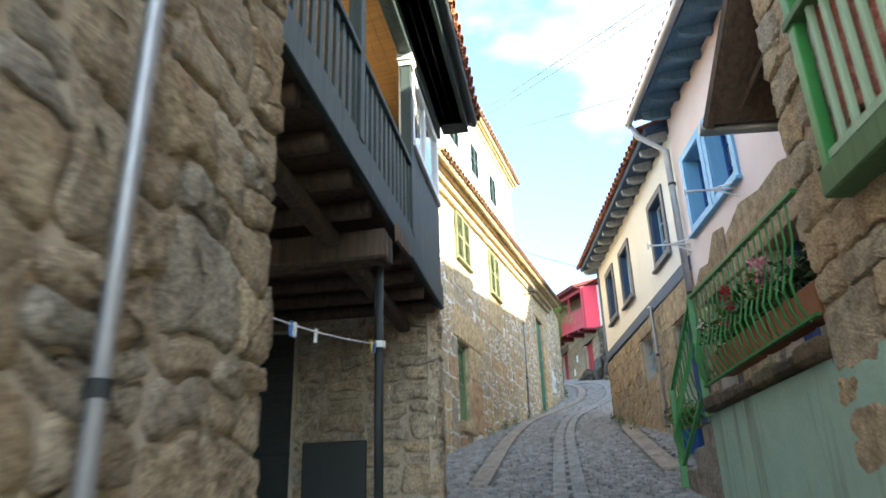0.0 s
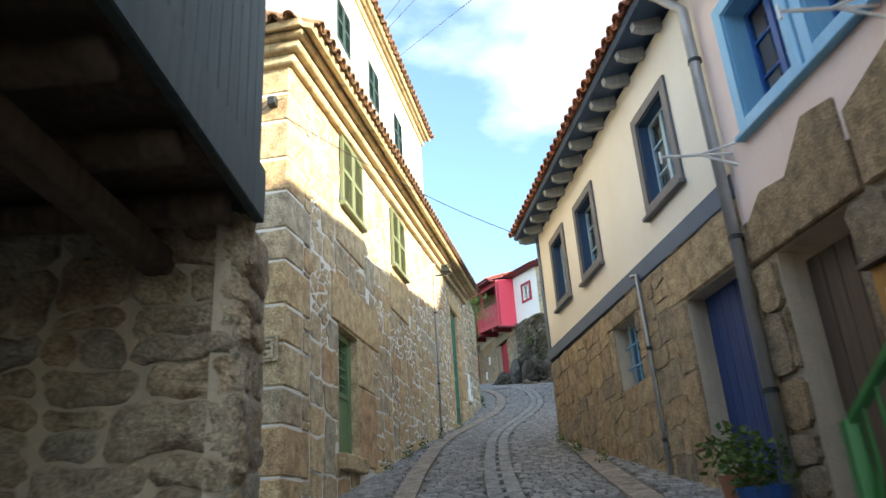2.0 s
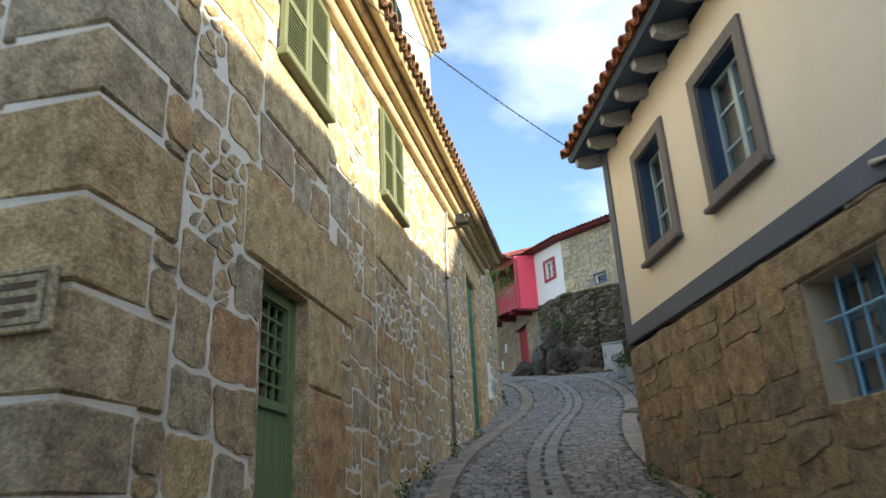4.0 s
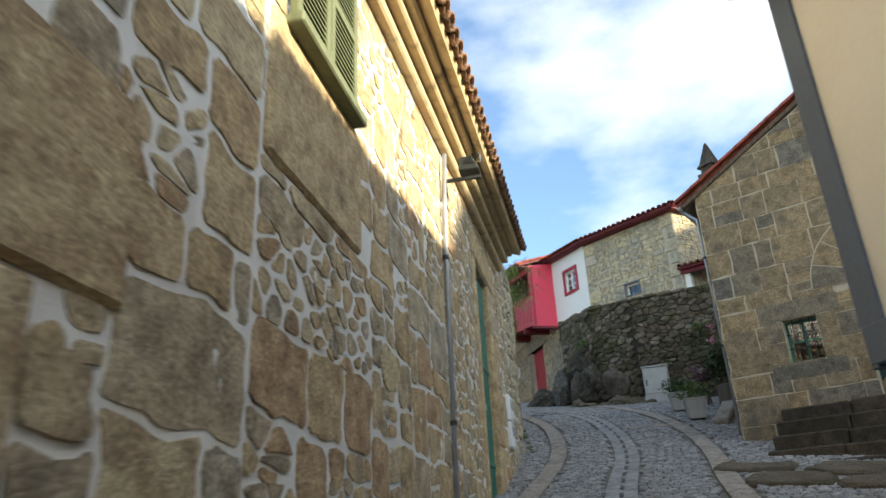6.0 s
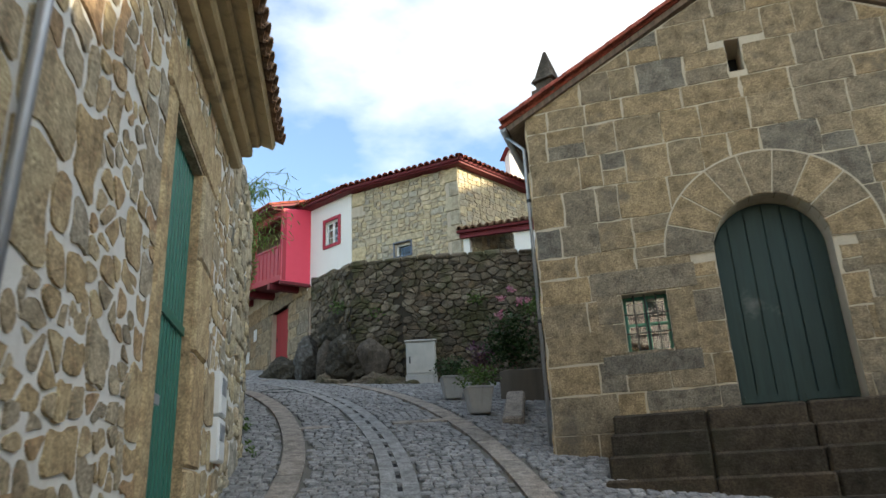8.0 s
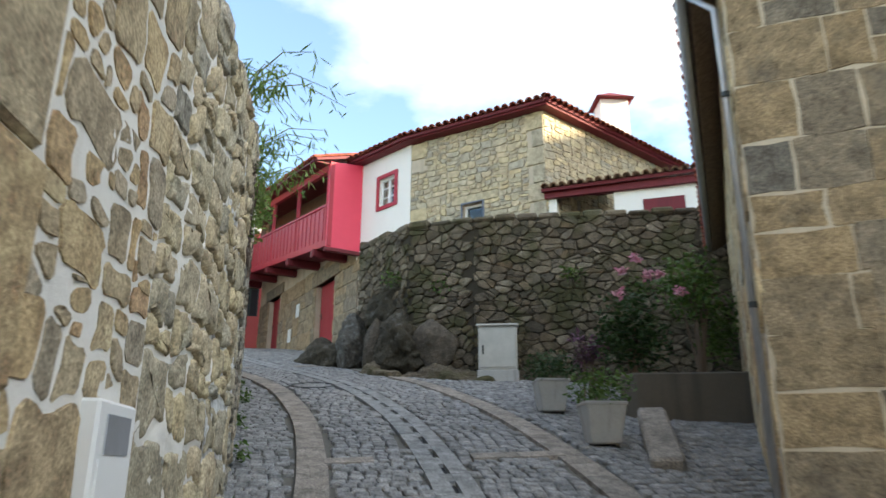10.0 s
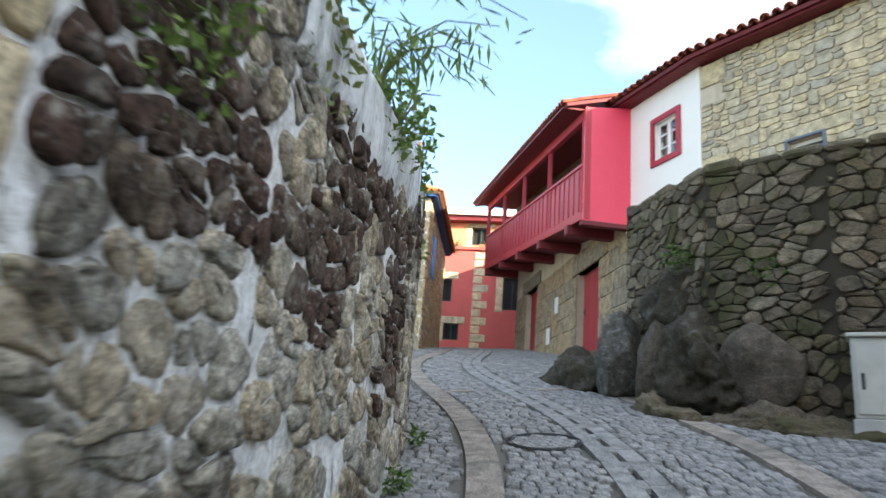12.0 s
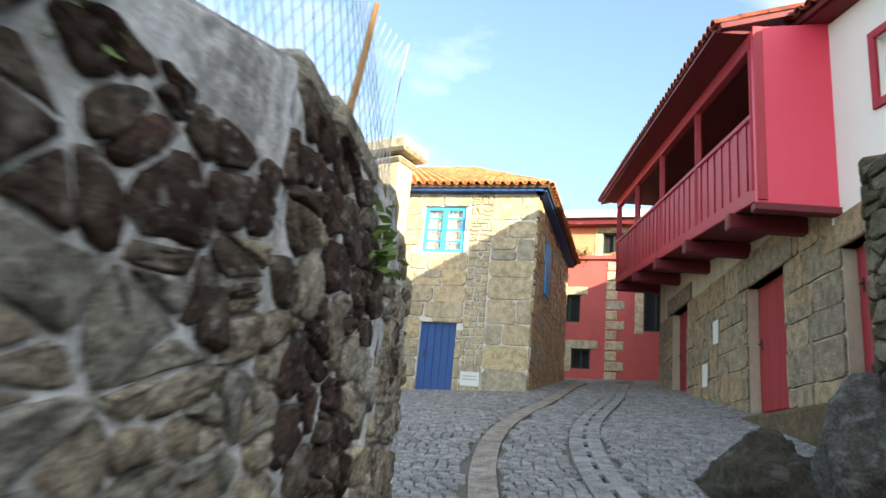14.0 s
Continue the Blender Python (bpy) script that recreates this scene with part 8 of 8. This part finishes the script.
# ---- blue-door house and the houses at the top of the lane ----
def top_houses():
    F = Face((-11.07, 45.0), (-16.0, 43.5), (0.3, -1))
    E = Face((-11.07, 45.0), (-12.7, 51.2), (1, 0.2))
    h = thing("blue_door_house", F.p(2, gz(45), -3), "granite house with a blue door, blue window and orange tiles", "house")
    holes = [(1.66, 2.66, 13.17, 14.3), (1.66, 2.5, 9.5, 11.52)]
    m = F.wall(0, 5.4, 8.6, 14.62, holes, 0.5, -0.02)
    E.box(m, 0, E.length, 9.0, 14.62, -0.5, -0.02)
    w = part("wall", m, MORTAR, h)
    ash = courses(0, 1.02, 9.2, 14.6, 0.46, 0.6, 121, 0.015) + courses(1.52, 5.4, 9.2, 14.6, 0.46, 0.8, 124, 0.015) + courses(1.02, 1.52, 9.2, 10.6, 0.46, 0.5, 125, 0.015)
    small = broken(blocks(1.02, 1.52, 10.6, 14.6, 0.26, 0.2, 122, 0.03, 0.08), 0.2, 7)
    masonry(F, trim(ash + small, holes), w, GRANITE_PALE, gap=0.014, proud=0.02, near=(1.5, 12), limit=220, soft=0.1)
    masonry(E, blocks(0, E.length, 9.5, 14.6, 0.4, 0.26, 123, 0.05), w, GRANITE, gap=0.01, proud=0.04, near=(0, 12), limit=120, soft=0.2)
    a, b, c, d = holes[0]
    window(h, F, a, b, c, d, BLUE_SKY, -0.05, 2, 4, bar=0.05, rail=0.09, curtain=True)
    a, b, c, d = holes[1]
    plank_door(h, F, a, b, 9.78, d, BLUE, -0.12, 5, label="bright blue plank door with a worn patch")
    g = Mesh()
    F.box(g, 1.5, 2.7, 9.3, 9.77, -0.2, 0.12)
    part("doorstep", g, GRANITE, w, bevel=0.02)
    g = Mesh()
    F.box(g, -0.15, 5.5, 14.62, 14.72, -0.05, 0.22)
    E.box(g, -0.15, E.length, 14.62, 14.72, -0.05, 0.22)
    part("eave_board", g, BLUE, h)
    top = F.p(1.9, 16.05, -2.0)
    t2 = F.p(5.5, 16.05, -2.0)
    tile_slope(h, F.p(-0.3, 14.74, 0.3), F.p(5.5, 14.74, 0.3), top, t2, TILE_ORANGE, loose=70, slabmat=BROWN_WOOD)
    tile_slope(h, E.p(-0.3, 14.74, 0.3), E.p(E.length, 14.74, 0.3), top, top + Vector((-1.3, 4.5, 0)), TILE_ORANGE, loose=60, slabmat=BROWN_WOOD)
    g = Mesh()
    q = F.p(1.3, 15.1, -1.3)
    g.box(q + Vector((-0.15, -0.15, 0)), q + Vector((0.15, 0.15, 0.4)))
    g.box(q + Vector((-0.25, -0.2, 0.4)), q + Vector((0.25, 0.2, 0.5)))
    part("vent_stack", g, CONCRETE, h, bevel=0.01)
    s = thing("wall_sign", F.p(1.25, 10.13, 0.03), "small white sign plate on the granite", "sign")
    g = Mesh()
    F.box(g, 1.04, 1.47, 10.13, 10.44, 0.025, 0.04)
    part("plate", g, PAPER, s, bevel=0.004)
    for z in (10.33, 10.26):
        g = Mesh()
        F.box(g, 1.1, 1.41, z, z + 0.03, 0.04, 0.043)
        part("lettering", g, METAL, s)
    g = Mesh()
    E.box(g, 1.4, 2.1, 12.6, 13.9, 0.03, 0.08)
    part("side_window", g, BLUE_SKY, h, bevel=0.01)
    q = Vector((-11.6, 39.3, 9.0))
    c_ = thing("stone_pillar", q, "weathered granite gate pillar with a moulded cap", "pillar")
    q = F.p(3.32, 9.0, 0.6)
    g = Mesh()
    g.box(q + Vector((-0.3, -0.3, 0)), q + Vector((0.3, 0.3, 6.05)))
    part("shaft", g, GRANITE_PALE, c_, bevel=0.03)
    g = Mesh()
    g.box(q + Vector((-0.38, -0.38, 6.05)), q + Vector((0.38, 0.38, 6.2)))
    g.box(q + Vector((-0.58, -0.52, 6.25)), q + Vector((0.58, 0.52, 6.6)))
    part("cap", g, GRANITE_PALE, c_, bevel=0.07)
    m = Mesh()
    m.prism([F.p(1.2, 8.3, 0.1), F.p(5.0, 8.3, 0.1), F.p(5.0, 8.3, 1.6), F.p(2.2, 8.3, 1.7), F.p(1.3, 8.3, 1.1)], (0, 0, 1.15))
    solo("threshold_platform", m, SLAB, "low rounded stone platform before the blue door", "platform", kind="structure", bevel=0.05)

    R = Face((-16.5, 54.2), (-10.2, 55.6), (0, -1))
    L = R.length
    h = thing("far_red_house", R.p(4, gz(55), -3), "faded red rendered house with granite corner stones", "house")
    holes = [(2.2, 3.0, 13.65, 14.65), (2.75, 3.4, 12.0, 12.7), (3.7, 4.5, 16.3, 17.1), (5.2, 6.0, 13.4, 14.8)]
    m = R.wall(0, L, 9.5, 16.0, holes[:2] + holes[3:], 0.4)
    part("wall", m, RED_WALL, h)
    m = R.wall(0, L, 16.0, 17.4, holes[2:3], 0.4, -0.3)
    part("upper_wall", m, ORANGE_WALL, h)
    g = Mesh()
    R.box(g, -0.2, L, 15.98, 16.1, -0.6, 0.1)
    part("ledge", g, RED_WALL, h)
    for a, b, c, d in holes:
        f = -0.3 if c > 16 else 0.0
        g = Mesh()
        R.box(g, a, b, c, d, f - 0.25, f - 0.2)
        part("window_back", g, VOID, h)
        g = Mesh()
        for k in (a, b - 0.06, (a + b) / 2 - 0.03):
            R.box(g, k, k + 0.06, c, d, f - 0.15, f - 0.1)
        R.box(g, a, b, c, c + 0.06, f - 0.15, f - 0.1)
        R.box(g, a, b, d - 0.06, d, f - 0.15, f - 0.1)
        part("window", g, GREEN_DARK, h)
        g = Mesh()
        R.box(g, a - 0.25, b + 0.25, d, d + 0.3, f - 0.1, f + 0.03)
        R.box(g, a - 0.3, a, c - 0.1, d, f - 0.1, f + 0.02)
        part("surround", g, GRANITE_PALE, h, bevel=0.02)
    z = 11.6
    k = 0
    while z < 15.8:
        g = Mesh()
        R.box(g, 3.9, 4.2 + (0.35 if k % 2 else 0.1), z, z + 0.33, -0.05, 0.03)
        part("quoin", g, GRANITE_PALE, h, bevel=0.03)
        z += 0.36
        k += 1
    g = Mesh()
    R.box(g, -0.5, L + 0.6, 17.52, 17.8, -4, 0.3)
    part("eave_board", g, WHITE_PAINT, h)
    g = Mesh()
    R.box(g, -0.3, L + 0.4, 17.3, 17.52, -4, 0.15)
    part("eave_soffit", g, RED_DARK, h)
    r = random.Random(4)
    for s in (3.0, 4.4, 5.6):
        p_ = thing("ledge_plant", R.p(s, 16.1, -0.1), "trailing plant in a box on the red ledge", "plant", "ledge plants")
        g = Mesh()
        R.box(g, s - 0.35, s + 0.35, 16.1, 16.26, -0.3, 0.02)
        part("trough", g, TERRACOTTA, p_)
        g = Mesh()
        leaves(g, R.p(s, 16.3, -0.05), (0.35, 0.25, 0.22), 200, 0.11, r, 0.4)
        part("foliage", g, LEAF, p_, fix=False)
    D = Face((-10.3, 55.6), (-8.4, 49.6), (-1, -0.2))
    h = thing("side_red_house", D.p(3, gz(52), -3), "dark red house wall with a barred white balustrade at the bend", "house")
    holes = [(1.6, 2.5, 11.0, 13.2), (3.6, 4.8, 12.9, 15.0)]
    m = D.wall(0, D.length, 9.5, 16.2, holes, 0.4)
    part("wall", m, RED_WALL, h)
    for a, b, c, d in holes:
        g = Mesh()
        D.box(g, a, b, c, d, -0.3, -0.25)
        part("opening_back", g, VOID, h)
    for k in range(9):
        g = Mesh()
        D.box(g, 3.62 + k * 0.14, 3.66 + k * 0.14, 12.9, 13.8, 0.0, 0.03)
        part("baluster", g, WHITE_PAINT, h)
    g = Mesh()
    D.box(g, 0.9, 1.5, 11.6, 13.6, 0.02, 0.08)
    part("shutter", g, GREEN_DARK, h)


# ---- overhead cables ----
def cables():
    spans = [((-4.25, 15.46, 11.34), (0.33, 8.19, 7.81), 0.0), ((-4.31, 15.37, 11.45), (0.11, 7.48, 7.31), 0.0), ((-4.1, 15.78, 10.94), (-0.29, 8.88, 6.95), 0.0), ((-4.42, 11.44, 7.05), (-2.35, 16.9, 7.4), 0.12)]
    for a, b, sag in spans:
        a, b = Vector(a), Vector(b)
        pts = [a.lerp(b, k / 24) - Vector((0, 0, sag * math.sin(math.pi * k / 24))) for k in range(25)]
        t = thing("overhead_cable", a, "thin black overhead cable strung across the lane", "cable", "overhead cables")
        part("wire", Mesh().tube(pts, 0.006, 5), CABLE, t, smooth=True)

    t = thing("wire_bundle", (-4.5, 11.45, 7.3), "tangle of old black wires fixed under the eave corner", "wires")
    rw = random.Random(12)
    for k in range(5):
        a = Vector((-4.42 - 0.18 * k, 11.44, 7.28 + rw.uniform(-0.08, 0.1)))
        pts = [a + Vector((-0.14 * j, -0.03 - 0.05 * math.sin(j * 1.7 + k), -0.07 * math.sin(j * 0.9 + k) - 0.02 * j)) for j in range(7)]
        part("wire", Mesh().tube(pts, 0.007, 5), CABLE, t, smooth=True)
    part("junction_box", Mesh().box((-4.62, 11.38, 7.22), (-4.52, 11.482, 7.34)), IRON, t, bevel=0.008)


def hillside():
    """A scrubby ridge added out of view in the east, to block the low sun."""
    # crest heights are set by where its cast shade must fall on the walls
    crest = [(-60, 6), (-5, 9), (3, 13.5), (4.2, 17.0), (5.7, 19.3), (7.5, 21.2), (10.5, 22.8), (20, 23.4), (23, 24.6), (30, 24.8), (45, 24.0), (60, 20), (90, 14), (140, 12)]
    m = Mesh()
    ys = [float(v) for v in np.arange(-60, 0, 4)] + [float(v) for v in np.arange(0, 14, 0.7)] + [float(v) for v in np.arange(14, 141, 4)]
    prof = ((20, 0.0), (25, 0.45), (30, 1.0), (38, 1.1), (60, 0.9), (140, 0.6))
    for y in ys:
        hz = float(np.interp(y, [q[0] for q in crest], [q[1] for q in crest]))
        g0 = gz(min(max(y, -30), 90)) - 0.3
        for x, f in prof:
            q = Vector((x * 0.2, y * 0.2, 1.0))
            m.v.append(Vector((x, y, g0 + (hz - g0) * f + (0.5 * noise.noise(q) if f > 0.9 else 0))))
    n = len(prof)
    m.f = [(j * n + i, j * n + i + 1, (j + 1) * n + i + 1, (j + 1) * n + i) for j in range(len(ys) - 1) for i in range(n - 1)]
    part("hillside", m, plaster_mat("scrub_ridge", (0.06, 0.08, 0.03), dirt=(0.03, 0.04, 0.015), bump=0.5), None, "unseen scrubby ridge added in the east to block the low sun", smooth=True, kind="structure")


plaster_dark = plaster_mat("dark_stained_render", (0.11, 0.095, 0.075), dirt=(0.05, 0.045, 0.04), dirt_at=0.5, bump=0.3)
balcony_house()
tall_house()
east_houses()
landing()
chapel()
garden_wall()
retaining_wall()
red_house()
top_houses()
cables()
hillside()


# ---- paving of the lane ----
road = thing("road", (0, 20, gz(20)), "lane of small granite setts with smooth slab bands and a slotted drain", "road", kind="structure")
BANDS = ((-1.1, 0.13), (1.25, 0.13))
shared_setts = []
r = random.Random(21)


def sett_shape(w, l, rr):
    m = Mesh()
    hw, hl, e = w / 2, l / 2, 0.014
    low = [(-hw, -hl, -0.04), (hw, -hl, -0.04), (hw, hl, -0.04), (-hw, hl, -0.04)]
    midr = [(-hw + rr.uniform(0, 0.006), -hl + rr.uniform(0, 0.006), -0.008), (hw - rr.uniform(0, 0.006), -hl, -0.008), (hw, hl - rr.uniform(0, 0.006), -0.008), (-hw, hl, -0.008)]
    top = [(x * (1 - e / hw), y * (1 - e / hl), rr.uniform(0.0, 0.008)) for x, y, z in midr]
    m.add(low + midr + top, [(0, 1, 5, 4), (1, 2, 6, 5), (2, 3, 7, 6), (3, 0, 4, 7), (4, 5, 9, 8), (5, 6, 10, 9), (6, 7, 11, 10), (7, 4, 8, 11), (8, 9, 10, 11)])
    return m


SHAPES = [sett_shape(0.112 * q, 0.106 * p_, r) for q, p_ in ((1.0, 1.0), (1.12, 0.92), (0.9, 1.05), (1.05, 1.0), (0.95, 0.95), (1.15, 1.05))]
for s in SHAPES:
    me = s.data("sett", fix=False)
    me.materials.append(SETT)
    shared_setts.append(me)
rv, rf = [], []
y, loose = -8.0, 0
while y < 54:
    dx = mid(y + 0.2) - mid(y - 0.2)
    tv = Vector((dx, 0.4)).normalized()
    turn = math.atan2(-tv.x, tv.y)
    pitch = math.atan2(gz(y + 0.3) - gz(y - 0.3), 0.6)
    w0, w1 = (-3.6, 2.6) if y < 8 else (-2.6, 2.6) if y < 22 else ((-2.6, 4.2) if y < 30 else ((-6.0, 4.2) if y < 47 else (-5.0, 4.0)))
    o = w0 + r.uniform(0, 0.08)
    while o < w1:
        step = 0.122 * r.uniform(0.9, 1.12)
        keep = abs(o) > 0.225 and all(abs(o - c) > hw + 0.06 for c, hw in BANDS if 9 < y < (50 if c < 0 else 37.5))
        if keep:
            q = on_road(y + 0.0, o)
            if math.hypot(q.x + 5.04, q.y - 32.75) > 0.36:
                k = r.randrange(len(SHAPES))
                m4 = Matrix.Translation(q + Vector((0, 0, r.uniform(-0.006, 0.006)))) @ Euler((pitch + r.uniform(-0.03, 0.03), r.uniform(-0.04, 0.04), turn + r.uniform(-0.09, 0.09))).to_matrix().to_4x4()
                if 31.2 < y < 35.5 and -1.0 < o < 1.2 and loose < 300 and r.random() < 0.5:
                    placed("sett", shared_setts[k], m4, road)
                    loose += 1
                else:
                    kk = len(rv)
                    rv.extend((m4 @ v)[:] for v in SHAPES[k].v)
                    rf.extend([tuple(i + kk for i in f) for f in SHAPES[k].f])
        o += step
    y += 0.115 * tv.y
me = bpy.data.meshes.new("setts")
bx = BASE[road]
me.from_pydata([(a - bx.x, b - bx.y, c - bx.z) for a, b, c in rv], [], rf)
me.materials.append(SETT)
ob = new("setts", me)
ob.parent = road
tagged(ob, kind="stuff")


def slab_run(name, off, half, y0, y1, step, mat, lift=0.006, skip=None):
    y = y0
    k = 0
    while y < y1:
        e = min(y + step * r.uniform(0.85, 1.15), y1)
        if not (skip and k % skip == 0):
            m = Mesh()
            n = 3
            for i in range(n):
                a, b = y + (e - y) * i / n + (0.006 if i == 0 else 0), y + (e - y) * (i + 1) / n - (0.006 if i == n - 1 else 0)
                q = [on_road(a, off - half, lift), on_road(a, off + half, lift), on_road(b, off + half, lift), on_road(b, off - half, lift)]
                m.box8([v - Vector((0, 0, 0.07)) for v in q] + q)
            part(name, m, mat, road)
        y = e
        k += 1


for (c, hw), y1 in zip(BANDS, (50, 37.5)):
    slab_run("band_slab", c, hw, 9, y1, 1.1, SLAB)
slab_run("drain_slab", -0.105, 0.078, 4, 50, 1.0, SLAB_GREY)
slab_run("drain_slab", 0.105, 0.078, 4, 50, 1.0, SLAB_GREY)
y = 4.0
while y < 50:
    m = Mesh()
    q = [on_road(y, -0.025, 0.004), on_road(y, 0.025, 0.004), on_road(y + 0.2, 0.025, 0.004), on_road(y + 0.2, -0.025, 0.004)]
    m.box8([v - Vector((0, 0, 0.06)) for v in q] + q)
    part("drain_bridge", m, SLAB_GREY, road)
    y += 0.5
# near-black strip paints the shade inside the drain slots
slab_run("drain_bed", 0.0, 0.028, 4, 50, 2.0, VOID, -0.03)
# cross bands of slabs
for y0, a, b in ((28.11, -1.0, 1.2), (36.0, -1.0, 1.2)):
    n = 5
    for i in range(n):
        o0, o1 = a + (b - a) * i / n, a + (b - a) * (i + 1) / n
        if o0 < 0.25 and o1 > -0.25:
            continue
        m = Mesh()
        q = [on_road(y0, o0 + 0.005, 0.013), on_road(y0, o1 - 0.005, 0.013), on_road(y0 + 0.16, o1 - 0.005, 0.013), on_road(y0 + 0.16, o0 + 0.005, 0.013)]
        m.box8([v - Vector((0, 0, 0.06)) for v in q] + q)
        part("cross_slab", m, SLAB, road)
# round manhole cover filled with setts
c0 = Vector((-5.04, 32.75, gz(32.75)))
tilt = math.atan2(gz(33.2) - gz(32.4), 0.8)
mh = thing("manhole_cover", c0, "round iron manhole cover filled with granite setts", "manhole cover")
for rad, w in ((0.335, 0.011), (0.295, 0.007)):
    m = Mesh()
    pts = [c0 + Vector((rad * math.cos(a), rad * math.sin(a), math.tan(tilt) * rad * math.sin(a) + 0.002)) for a in [2 * math.pi * k / 28 for k in range(29)]]
    m.tube(pts, w, 5, caps=False)
    part("ring", m, IRON, mh)
for i in range(-2, 3):
    for j in range(-2, 3):
        if math.hypot(i, j) < 2.3:
            q = c0 + Vector((i * 0.115, j * 0.115, math.tan(tilt) * j * 0.115 + 0.0))
            placed("sett", shared_setts[(i * 3 + j) % 6], Matrix.Translation(q) @ Euler((tilt, 0, r.uniform(-0.2, 0.2))).to_matrix().to_4x4(), mh)
